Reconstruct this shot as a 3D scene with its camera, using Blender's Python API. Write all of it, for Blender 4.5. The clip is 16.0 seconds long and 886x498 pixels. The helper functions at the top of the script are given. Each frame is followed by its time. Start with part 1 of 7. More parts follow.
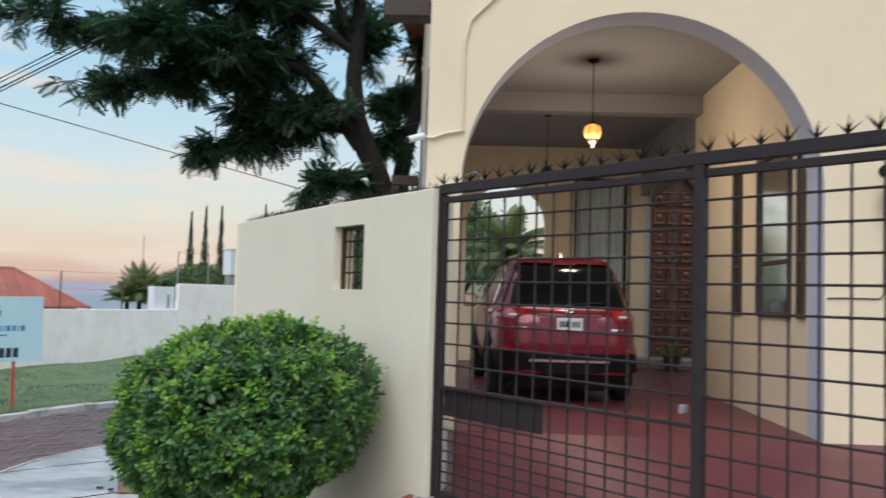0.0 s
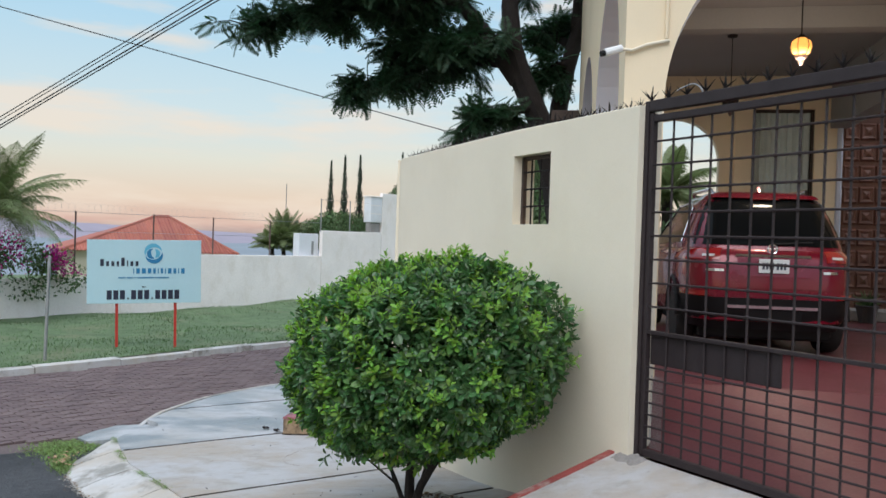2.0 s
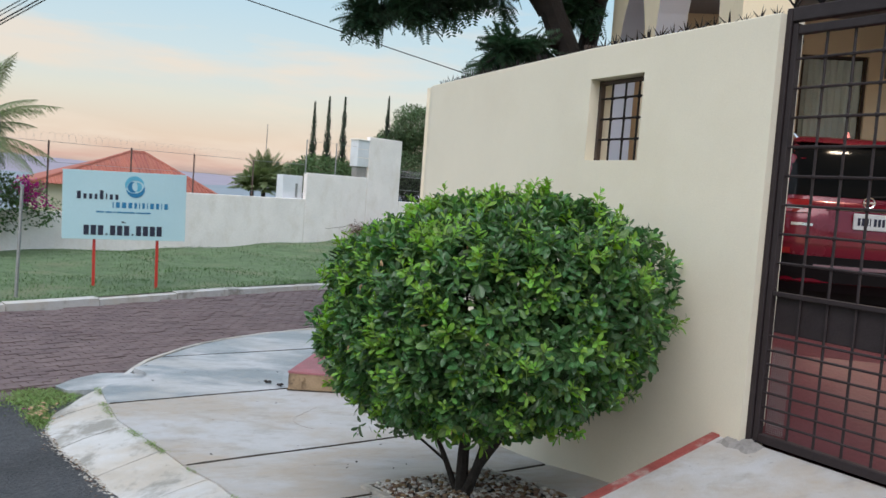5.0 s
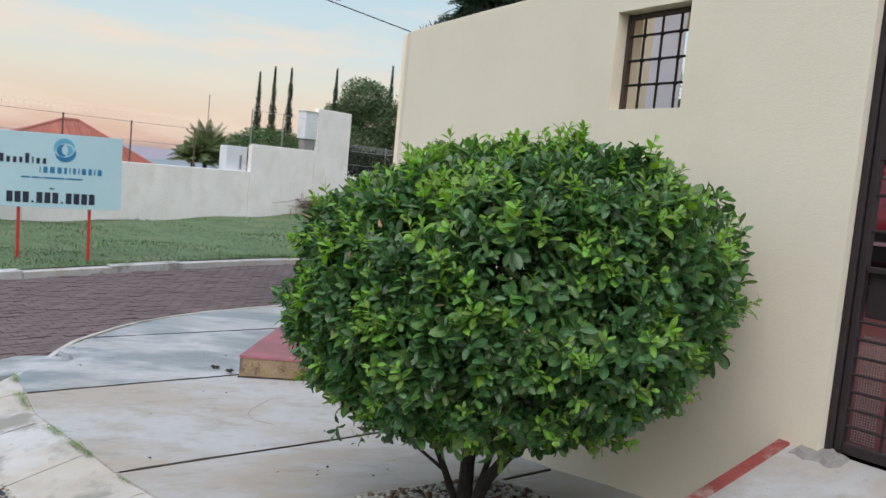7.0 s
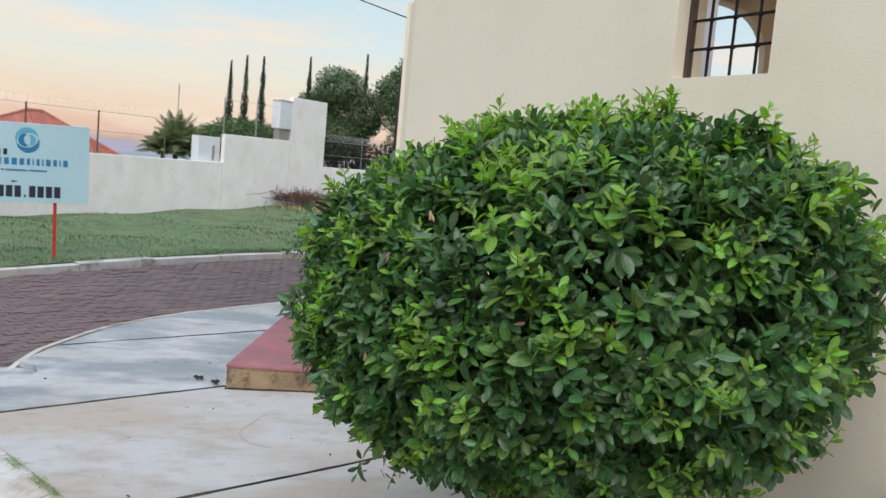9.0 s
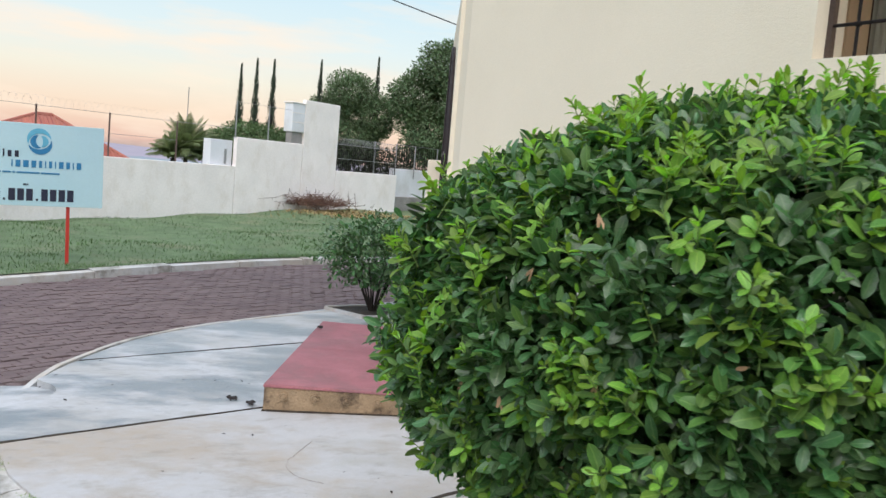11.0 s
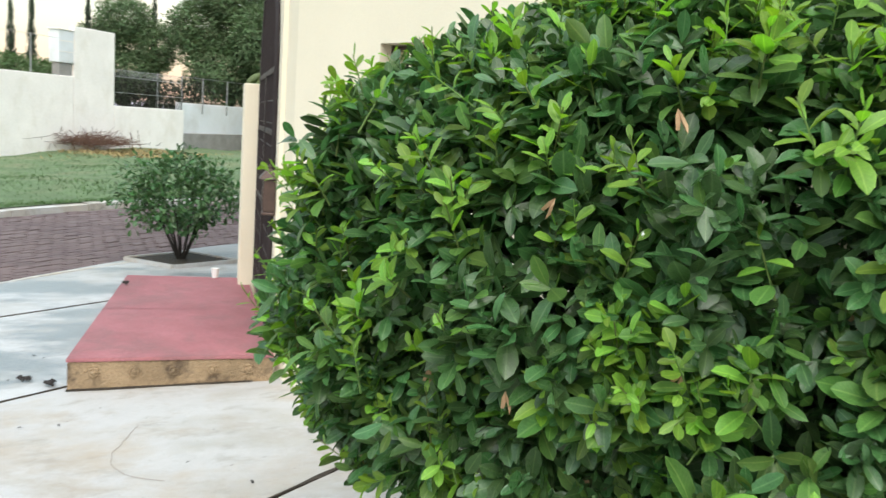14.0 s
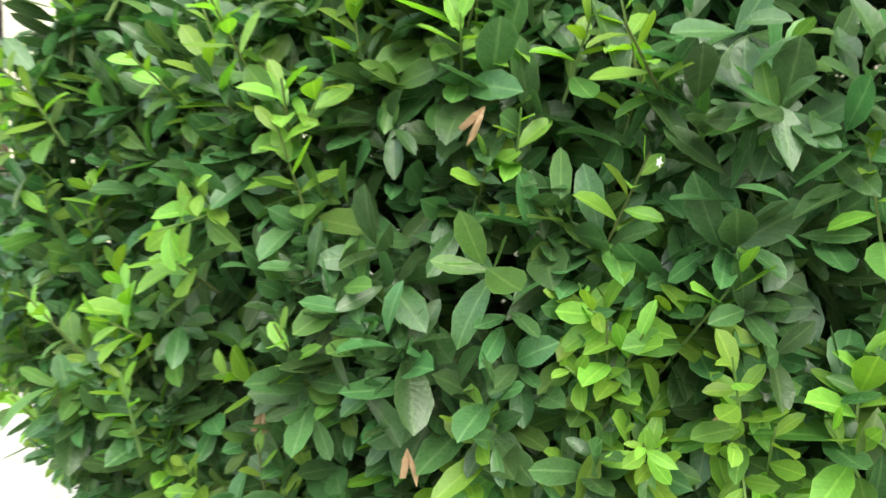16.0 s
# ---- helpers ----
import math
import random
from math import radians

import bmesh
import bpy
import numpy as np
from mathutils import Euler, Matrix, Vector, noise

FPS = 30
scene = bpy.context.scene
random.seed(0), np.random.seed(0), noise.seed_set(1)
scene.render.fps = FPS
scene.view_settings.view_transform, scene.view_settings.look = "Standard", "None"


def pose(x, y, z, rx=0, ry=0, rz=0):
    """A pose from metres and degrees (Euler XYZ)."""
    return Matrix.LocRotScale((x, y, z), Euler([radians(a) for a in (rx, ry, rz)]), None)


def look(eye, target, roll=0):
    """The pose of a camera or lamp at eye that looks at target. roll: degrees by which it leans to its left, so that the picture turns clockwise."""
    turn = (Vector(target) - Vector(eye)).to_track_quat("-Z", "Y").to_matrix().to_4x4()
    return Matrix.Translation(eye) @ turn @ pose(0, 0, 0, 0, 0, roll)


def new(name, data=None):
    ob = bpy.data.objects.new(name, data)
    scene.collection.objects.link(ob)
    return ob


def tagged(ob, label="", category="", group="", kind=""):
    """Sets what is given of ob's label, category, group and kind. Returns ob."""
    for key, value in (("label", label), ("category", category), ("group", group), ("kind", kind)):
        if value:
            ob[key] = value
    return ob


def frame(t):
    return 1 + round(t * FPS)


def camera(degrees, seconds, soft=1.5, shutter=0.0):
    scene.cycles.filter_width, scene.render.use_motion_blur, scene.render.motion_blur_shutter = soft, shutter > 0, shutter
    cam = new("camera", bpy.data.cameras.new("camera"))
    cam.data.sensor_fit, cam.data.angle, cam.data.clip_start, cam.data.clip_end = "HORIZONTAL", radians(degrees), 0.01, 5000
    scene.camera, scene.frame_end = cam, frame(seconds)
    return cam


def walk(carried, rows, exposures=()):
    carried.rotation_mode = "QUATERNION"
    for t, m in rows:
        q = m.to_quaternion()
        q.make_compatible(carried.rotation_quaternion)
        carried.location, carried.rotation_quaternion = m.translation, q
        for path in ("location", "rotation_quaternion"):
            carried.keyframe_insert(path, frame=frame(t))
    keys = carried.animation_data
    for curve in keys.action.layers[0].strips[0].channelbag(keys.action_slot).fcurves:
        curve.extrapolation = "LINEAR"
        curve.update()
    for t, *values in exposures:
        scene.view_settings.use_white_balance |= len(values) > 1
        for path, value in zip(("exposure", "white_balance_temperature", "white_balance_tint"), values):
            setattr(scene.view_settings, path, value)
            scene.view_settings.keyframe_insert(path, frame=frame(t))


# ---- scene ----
cam = camera(55.9, 16.0, shutter=0.5)
PATH = [
    (0, (-0.367, 0.921, 2.474), (-1.888, 2.215, 2.585), 1.7),
    (0.3, (-0.472, 0.909, 2.469), (-2.051, 2.133, 2.557), 1.3),
    (0.5, (-0.548, 0.888, 2.456), (-2.16, 2.07, 2.525), 0.5),
    (1, (-0.756, 0.903, 2.428), (-2.435, 1.99, 2.446), 0.4),
    (1.5, (-0.979, 0.96, 2.392), (-2.682, 2.01, 2.403), 1.1),
    (2, (-1.188, 0.967, 2.341), (-2.891, 2.015, 2.323), 1.9),
    (2.5, (-1.411, 0.948, 2.341), (-3.109, 2.004, 2.288), 2.3),
    (3, (-1.635, 1.0, 2.277), (-3.331, 2.057, 2.201), 3.4),
    (3.5, (-1.88, 1.031, 2.261), (-3.57, 2.098, 2.178), 4.5),
    (4, (-2.11, 0.981, 2.245), (-3.801, 2.046, 2.15), 4.2),
    (4.2, (-2.173, 0.986, 2.245), (-3.866, 2.045, 2.136), 3.9),
    (6.3, (-3.065, 1.242, 2.059), (-4.667, 2.43, 1.904), 5.5),
    (6.5, (-3.21, 1.294, 2.047), (-4.81, 2.483, 1.891), 5.5),
    (7, (-3.422, 1.347, 2.012), (-5.001, 2.563, 1.842), 5.4),
    (7.5, (-3.632, 1.371, 2.016), (-5.177, 2.626, 1.828), 5.0),
    (8, (-3.83, 1.462, 1.969), (-5.393, 2.696, 1.788), 4.4),
    (8.5, (-4.038, 1.567, 1.957), (-5.621, 2.778, 1.793), 4.5),
    (9, (-4.237, 1.583, 1.945), (-5.773, 2.85, 1.759), 5.0),
    (9.5, (-4.413, 1.565, 1.932), (-5.932, 2.851, 1.731), 5.1),
    (10, (-4.596, 1.605, 1.907), (-6.142, 2.86, 1.725), 4.8),
    (10.2, (-4.675, 1.618, 1.902), (-6.227, 2.867, 1.728), 5.1),
    (12.3, (-5.337, 1.778, 1.821), (-6.805, 3.117, 1.6), 4.6),
    (12.5, (-5.377, 1.791, 1.81), (-6.808, 3.168, 1.572), 5.0),
    (13, (-5.522, 1.8, 1.798), (-6.836, 3.282, 1.517), 4.9),
    (13.5, (-5.648, 1.84, 1.785), (-6.887, 3.382, 1.488), 4.2),
    (14, (-5.798, 1.958, 1.769), (-6.975, 3.548, 1.477), 4.0),
    (14.5, (-5.961, 2.047, 1.739), (-7.001, 3.729, 1.44), 3.3),
    (15, (-6.076, 2.143, 1.719), (-6.995, 3.887, 1.378), 3.0),
    (15.5, (-6.152, 2.329, 1.699), (-7.021, 4.095, 1.342), 3.3),
    (16, (-6.236, 2.449, 1.672), (-6.946, 4.281, 1.3), 3.3),
]
EXPOSURES = [(0.0, 0.50, 6350, 11), (4.0, 0.49, 6400, 11), (7.0, 0.46, 6600, 13), (10.0, 0.66, 6650, 13), (12.5, 0.86, 6650, 12), (13.5, 1.04, 6850, 9), (14.5, 1.42, 7150, 4), (16.0, 1.95, 7350, 2)]
walk(cam, [(t, look(eye, target, roll)) for t, eye, target, roll in PATH], EXPOSURES)

# ---- light ----
world = bpy.data.worlds.new("world")
scene.world = world
world.use_nodes = True
SKY_STRENGTH, SUN_STRENGTH = 0.70, 1.42
SUN_AZ, SUN_EL = 310.0, 50.0


def build_sky():
    nt = world.node_tree
    nt.nodes.clear()
    N, L = nt.nodes.new, nt.links.new
    out, bg = N("ShaderNodeOutputWorld"), N("ShaderNodeBackground")
    sky = N("ShaderNodeTexSky")
    sky.sky_type, sky.sun_disc = "NISHITA", False
    sky.sun_elevation, sky.sun_rotation = radians(6), radians(90 - SUN_AZ)
    sky.air_density, sky.dust_density = 1.0, 1.5
    k = N("ShaderNodeVectorMath")
    k.operation = "SCALE"
    k.inputs["Scale"].default_value = 0.10
    L(sky.outputs[0], k.inputs[0])
    tc, sep = N("ShaderNodeTexCoord"), N("ShaderNodeSeparateXYZ")
    L(tc.outputs["Generated"], sep.inputs[0])
    ramp = N("ShaderNodeValToRGB")
    stops = [(0.0, (0.40, 0.33, 0.34)), (0.012, (0.80, 0.54, 0.45)), (0.04, (0.90, 0.72, 0.57)), (0.085, (0.85, 0.84, 0.73)),
             (0.135, (0.71, 0.85, 0.88)), (0.24, (0.51, 0.77, 0.93)), (0.45, (0.45, 0.71, 0.97)), (1.0, (1.45, 1.62, 1.85))]
    cr = ramp.color_ramp
    while len(cr.elements) < len(stops):
        cr.elements.new(0.5)
    for e, (p, c) in zip(cr.elements, stops):
        e.position, e.color = p, (*c, 1)
    L(sep.outputs["Z"], ramp.inputs[0])
    # thin streaks of cloud, flattened towards the horizon
    mp = N("ShaderNodeMapping")
    mp.inputs["Scale"].default_value = (2.2, 2.2, 13.0)
    L(tc.outputs["Generated"], mp.inputs[0])
    nz = N("ShaderNodeTexNoise")
    nz.inputs["Scale"].default_value, nz.inputs["Detail"].default_value, nz.inputs["Roughness"].default_value = 1.7, 5, 0.55
    L(mp.outputs[0], nz.inputs["Vector"])
    mr = N("ShaderNodeMapRange")
    mr.inputs["From Min"].default_value, mr.inputs["From Max"].default_value = 0.50, 0.68
    mr.inputs["To Max"].default_value = 0.8
    L(nz.outputs[0], mr.inputs[0])
    cl = N("ShaderNodeMix")
    cl.data_type = "RGBA"
    cl.inputs["B"].default_value = (0.97, 0.84, 0.70, 1)
    L(mr.outputs[0], cl.inputs["Factor"])
    L(ramp.outputs[0], cl.inputs["A"])
    mx = N("ShaderNodeMix")
    mx.data_type = "RGBA"
    mx.inputs["Factor"].default_value = 0.88
    L(k.outputs[0], mx.inputs["A"])
    L(cl.outputs["Result"], mx.inputs["B"])
    L(mx.outputs["Result"], bg.inputs[0])
    bg.inputs[1].default_value = SKY_STRENGTH
    L(bg.outputs[0], out.inputs[0])


build_sky()
sun = new("sun", bpy.data.lights.new("sun", "SUN"))
sun.data.energy, sun.data.angle, sun.data.color = SUN_STRENGTH, radians(50), (1.0, 0.97, 0.945)
sa, se = radians(SUN_AZ), radians(SUN_EL)
sun.matrix_world = look((0, 0, 30), (-math.cos(sa) * math.cos(se), -math.sin(sa) * math.cos(se), 30 - math.sin(se)))

# ---- materials ----
MATS = {}


def mat(name, col, rough=0.8, var=0.25, scale=3.0, fine=40.0, bump=0.2, metal=0.0, col2=None, spec=0.5, island=0.0, obj=0.0, stain=None, stain_scale=0.6, stain_from=(0.46, 0.66), trans=0.0, coat=0.0, emit=None, streak=False, vein=0.0):
    """A surface with large patches, fine grain, relief, and a shift of tone from piece to piece."""
    if name in MATS:
        return MATS[name]
    m = bpy.data.materials.new(name)
    m.use_nodes = True
    nt = m.node_tree
    N, L = nt.nodes.new, nt.links.new
    p = nt.nodes["Principled BSDF"]
    geo, tc = N("ShaderNodeNewGeometry"), N("ShaderNodeTexCoord")
    n1, n2 = N("ShaderNodeTexNoise"), N("ShaderNodeTexNoise")
    for n, s, d in ((n1, scale, 5), (n2, fine, 3)):
        n.inputs["Scale"].default_value, n.inputs["Detail"].default_value, n.inputs["Roughness"].default_value = s, d, 0.6
        L(tc.outputs["Object"], n.inputs["Vector"])
    col2 = col2 or tuple(c * (1 - var) for c in col)
    r1 = N("ShaderNodeMapRange")
    r1.inputs["From Min"].default_value, r1.inputs["From Max"].default_value = 0.3, 0.7
    L(n1.outputs[0], r1.inputs[0])
    a = N("ShaderNodeMix")
    a.data_type = "RGBA"
    a.inputs["A"].default_value, a.inputs["B"].default_value = (*col, 1), (*col2, 1)
    L(r1.outputs[0], a.inputs["Factor"])
    last = a.outputs["Result"]
    if stain:
        n3 = N("ShaderNodeTexNoise")
        n3.inputs["Scale"].default_value, n3.inputs["Detail"].default_value, n3.inputs["Roughness"].default_value = stain_scale, 6, 0.65
        if streak:
            sm = N("ShaderNodeMapping")
            sm.inputs["Scale"].default_value, sm.inputs["Rotation"].default_value = (1.7, 0.75, 1.0), (0, 0, radians(20))
            L(tc.outputs["Object"], sm.inputs[0])
            L(sm.outputs[0], n3.inputs["Vector"])
        else:
            L(tc.outputs["Object"], n3.inputs["Vector"])
        r3 = N("ShaderNodeMapRange")
        r3.inputs["From Min"].default_value, r3.inputs["From Max"].default_value = stain_from
        r3.inputs["To Max"].default_value = 0.8
        L(n3.outputs[0], r3.inputs[0])
        b = N("ShaderNodeMix")
        b.data_type = "RGBA"
        b.inputs["B"].default_value = (*stain, 1)
        L(r3.outputs[0], b.inputs["Factor"])
        L(last, b.inputs["A"])
        last = b.outputs["Result"]
    rib_height = None
    if vein:
        # pale midrib, faint side veins and a light rim, in the leaf's own coordinates
        sx = N("ShaderNodeSeparateXYZ")
        L(tc.outputs["UV"], sx.inputs[0])
        ab = N("ShaderNodeMath")
        ab.operation = "ABSOLUTE"
        L(sx.outputs["Y"], ab.inputs[0])
        rib = N("ShaderNodeMapRange")
        rib.inputs["From Min"].default_value, rib.inputs["From Max"].default_value = 0.02, 0.14
        rib.inputs["To Min"].default_value, rib.inputs["To Max"].default_value = 1.0, 0.0
        L(ab.outputs[0], rib.inputs[0])
        rim = N("ShaderNodeMapRange")
        rim.inputs["From Min"].default_value, rim.inputs["From Max"].default_value = 0.82, 1.0
        rim.inputs["To Max"].default_value = 0.5
        L(ab.outputs[0], rim.inputs[0])
        lean = N("ShaderNodeMath")
        lean.operation, lean.inputs[1].default_value = "MULTIPLY_ADD", 11.0
        L(sx.outputs["X"], lean.inputs[0])
        k = N("ShaderNodeMath")
        k.operation, k.inputs[1].default_value = "MULTIPLY", -2.6
        L(ab.outputs[0], k.inputs[0])
        L(k.outputs[0], lean.inputs[2])
        wv = N("ShaderNodeMath")
        wv.operation = "PINGPONG"
        wv.inputs[1].default_value = 0.5
        L(lean.outputs[0], wv.inputs[0])
        side = N("ShaderNodeMapRange")
        side.inputs["From Min"].default_value, side.inputs["From Max"].default_value = 0.38, 0.5
        side.inputs["To Max"].default_value = 0.35
        L(wv.outputs[0], side.inputs[0])
        m1, m2 = N("ShaderNodeMath"), N("ShaderNodeMath")
        m1.operation = m2.operation = "MAXIMUM"
        L(rib.outputs[0], m1.inputs[0])
        L(rim.outputs[0], m1.inputs[1])
        L(m1.outputs[0], m2.inputs[0])
        L(side.outputs[0], m2.inputs[1])
        sc = N("ShaderNodeMath")
        sc.operation, sc.inputs[1].default_value = "MULTIPLY", vein
        L(m2.outputs[0], sc.inputs[0])
        vb = N("ShaderNodeMix")
        vb.data_type = "RGBA"
        vb.inputs["B"].default_value = (min(1, col[0] * 2.6 + 0.03), min(1, col[1] * 1.9 + 0.03), min(1, col[2] * 2.2 + 0.02), 1)
        L(sc.outputs[0], vb.inputs["Factor"])
        L(last, vb.inputs["A"])
        last = vb.outputs["Result"]
        rib_height = side.outputs[0]
    hsv = N("ShaderNodeHueSaturation")
    L(last, hsv.inputs["Color"])
    v = N("ShaderNodeMapRange")
    v.inputs["From Min"].default_value, v.inputs["From Max"].default_value = 0.25, 0.75
    v.inputs["To Min"].default_value, v.inputs["To Max"].default_value = 1 - var * 0.5, 1 + var * 0.5
    L(n2.outputs[0], v.inputs[0])
    val = v.outputs[0]
    for amount, source in ((island, "geo"), (obj, "obj")):
        if amount:
            src = geo.outputs["Random Per Island"] if source == "geo" else N("ShaderNodeObjectInfo").outputs["Random"]
            w = N("ShaderNodeMapRange")
            w.inputs["To Min"].default_value, w.inputs["To Max"].default_value = 1 - amount, 1 + amount
            L(src, w.inputs[0])
            mu = N("ShaderNodeMath")
            mu.operation = "MULTIPLY"
            L(val, mu.inputs[0])
            L(w.outputs[0], mu.inputs[1])
            val = mu.outputs[0]
            if source == "geo":
                hh = N("ShaderNodeMapRange")
                hh.inputs["To Min"].default_value, hh.inputs["To Max"].default_value = 0.5 - 0.06 * amount, 0.5 + 0.06 * amount
                L(src, hh.inputs[0])
                L(hh.outputs[0], hsv.inputs["Hue"])
    L(val, hsv.inputs["Value"])
    L(hsv.outputs[0], p.inputs["Base Color"])
    rr = N("ShaderNodeMapRange")
    rr.inputs["To Min"].default_value, rr.inputs["To Max"].default_value = max(0.02, rough - 0.12), min(1, rough + 0.12)
    L(n1.outputs[0], rr.inputs[0])
    L(rr.outputs[0], p.inputs["Roughness"])
    p.inputs["Metallic"].default_value = metal
    p.inputs["Specular IOR Level"].default_value = spec
    p.inputs["Coat Weight"].default_value = coat
    if bump:
        bp = N("ShaderNodeBump")
        bp.inputs["Strength"].default_value, bp.inputs["Distance"].default_value = bump, 0.02
        ad = N("ShaderNodeMath")
        ad.operation = "ADD"
        L(n1.outputs[0], ad.inputs[0])
        L(n2.outputs[0], ad.inputs[1])
        top = ad.outputs[0]
        if rib_height is not None:
            av = N("ShaderNodeMath")
            av.operation, av.inputs[1].default_value = "MULTIPLY_ADD", -1.0
            L(rib_height, av.inputs[0])
            L(top, av.inputs[2])
            top = av.outputs[0]
        L(top, bp.inputs["Height"])
        L(bp.outputs[0], p.inputs["Normal"])
    if trans:
        tr, sh = N("ShaderNodeBsdfTranslucent"), N("ShaderNodeMixShader")
        hs = N("ShaderNodeHueSaturation")
        hs.inputs["Value"].default_value, hs.inputs["Saturation"].default_value = 1.5, 1.15
        L(hsv.outputs[0], hs.inputs["Color"])
        L(hs.outputs[0], tr.inputs[0])
        sh.inputs[0].default_value = trans
        L(p.outputs[0], sh.inputs[1])
        L(tr.outputs[0], sh.inputs[2])
        L(sh.outputs[0], nt.nodes["Material Output"].inputs[0])
    if emit:
        p.inputs["Emission Color"].default_value, p.inputs["Emission Strength"].default_value = (*emit[0], 1), emit[1]
    MATS[name] = m
    return m


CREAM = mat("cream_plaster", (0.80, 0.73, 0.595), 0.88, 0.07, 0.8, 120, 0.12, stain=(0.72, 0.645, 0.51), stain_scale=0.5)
YELLOW = mat("yellow_plaster", (0.84, 0.705, 0.51), 0.88, 0.08, 0.8, 110, 0.12)
PALE = mat("pale_blue_paint", (0.57, 0.61, 0.72), 0.8, 0.06, 1.0, 90, 0.08)
# ceiling grey lowered to offset the strong lamp; its dimness is in the colour
CEIL = mat("ceiling_dimmed_paint", (0.28, 0.272, 0.275), 0.9, 0.08, 0.8, 60, 0.1)
WHITEWALL = mat("white_wash", (0.90, 0.84, 0.82), 0.92, 0.10, 0.9, 14, 0.3, stain=(0.74, 0.67, 0.62), stain_scale=1.1, stain_from=(0.5, 0.74), streak=True)
BLUEWALL = mat("bluish_white_wash", (0.76, 0.77, 0.82), 0.9, 0.10, 0.5, 25, 0.2, stain=(0.58, 0.57, 0.58))
def concrete(name, base, beige, wet, rough=0.62, wet_from=(0.52, 0.64), pull=1.0):
    """Poured concrete: pale skin, beige film in soft patches, grey-green damp streaks, dirt specks and trowel relief."""
    m = bpy.data.materials.new(name)
    m.use_nodes = True
    nt = m.node_tree
    N, L = nt.nodes.new, nt.links.new
    p = nt.nodes["Principled BSDF"]
    tc = N("ShaderNodeTexCoord")

    def layer(scale, stretch, turn, lo, hi, top, detail=6, shift=0.0):
        mp, n, r = N("ShaderNodeMapping"), N("ShaderNodeTexNoise"), N("ShaderNodeMapRange")
        mp.vector_type = "TEXTURE"
        mp.inputs["Scale"].default_value, mp.inputs["Rotation"].default_value = [1 / c for c in stretch], (0, 0, radians(turn))
        mp.inputs["Location"].default_value = (shift, shift * 0.7, 0)
        n.inputs["Scale"].default_value, n.inputs["Detail"].default_value, n.inputs["Roughness"].default_value = scale, detail + 2, 0.68
        r.inputs["From Min"].default_value, r.inputs["From Max"].default_value, r.inputs["To Max"].default_value = lo, hi, top
        L(tc.outputs["Object"], mp.inputs[0])
        L(mp.outputs[0], n.inputs["Vector"])
        L(n.outputs[0], r.inputs[0])
        return n.outputs[0], r.outputs[0]
    last = None
    grain, gr = layer(70, (1, 1, 1), 0, 0.3, 0.7, 1.0, 3)
    _, patch = layer(0.75, (1.3, 0.85, 1), -27, 0.46, 0.60, 0.95, shift=2.0)
    _, damp = layer(1.0, (1 + 0.55 * pull, 1 - 0.22 * pull, 1), -30, *wet_from, 0.92, shift=5.0)
    _, blot = layer(2.0, (1, 1.3, 1), 40, 0.52, 0.68, 0.8, shift=1.3)
    _, smear = layer(4.5, (1 + 0.5 * pull, 1 - 0.2 * pull, 1), -24, 0.55, 0.68, 0.5, 5, 7.0)
    _, mottle = layer(8, (1.2, 0.9, 1), 15, 0.42, 0.72, 0.55, 4, 4.0)
    _, speck = layer(22, (1, 1, 1), 0, 0.66, 0.74, 0.7, 2, 3.0)
    a = N("ShaderNodeMix")
    a.data_type = "RGBA"
    a.inputs["A"].default_value, a.inputs["B"].default_value = (*base, 1), (*[c * 0.9 for c in base], 1)
    L(gr, a.inputs["Factor"])
    last = a.outputs["Result"]
    for f, c in ((patch, beige), (mottle, [q * 0.80 for q in base]), (blot, [q * 0.86 for q in beige]), (damp, wet), (smear, [0.45 * q + 0.25 * r for q, r in zip(wet, beige)]), (speck, [q * 0.55 for q in wet])):
        b = N("ShaderNodeMix")
        b.data_type = "RGBA"
        b.inputs["B"].default_value = (*c, 1)
        L(f, b.inputs["Factor"])
        L(last, b.inputs["A"])
        last = b.outputs["Result"]
    L(last, p.inputs["Base Color"])
    r = N("ShaderNodeMapRange")
    r.inputs["To Min"].default_value, r.inputs["To Max"].default_value = rough, rough - 0.28
    L(damp, r.inputs[0])
    L(r.outputs[0], p.inputs["Roughness"])
    bp = N("ShaderNodeBump")
    bp.inputs["Strength"].default_value, bp.inputs["Distance"].default_value = 0.25, 0.015
    ad = N("ShaderNodeMath")
    ad.operation = "ADD"
    L(grain, ad.inputs[0])
    L(patch, ad.inputs[1])
    L(ad.outputs[0], bp.inputs["Height"])
    L(bp.outputs[0], p.inputs["Normal"])
    return m


CONC = concrete("concrete", (0.475, 0.475, 0.487), (0.385, 0.33, 0.275), (0.36, 0.35, 0.33), 0.62, (0.56, 0.68))
CONC_W = concrete("damp_concrete", (0.495, 0.505, 0.525), (0.38, 0.375, 0.365), (0.19, 0.215, 0.235), 0.55, (0.46, 0.57))
CONC_K = concrete("kerb_concrete", (0.55, 0.545, 0.54), (0.47, 0.42, 0.36), (0.25, 0.235, 0.205), 0.75, (0.54, 0.60), 0.0)
ASPH = mat("asphalt", (0.038, 0.040, 0.047), 0.75, 1.0, 9, 34, 1.8, col2=(0.072, 0.074, 0.081), stain=(0.024, 0.025, 0.028), stain_scale=0.9)
PAVER = mat("paver", (0.165, 0.117, 0.117), 0.85, 0.25, 2.0, 80, 0.3, obj=0.09, stain=(0.120, 0.084, 0.088), stain_scale=1.1)
PAVER_J = mat("paver_joined", (0.165, 0.117, 0.117), 0.85, 0.25, 2.0, 80, 0.3, island=0.09, stain=(0.120, 0.084, 0.088), stain_scale=1.1)
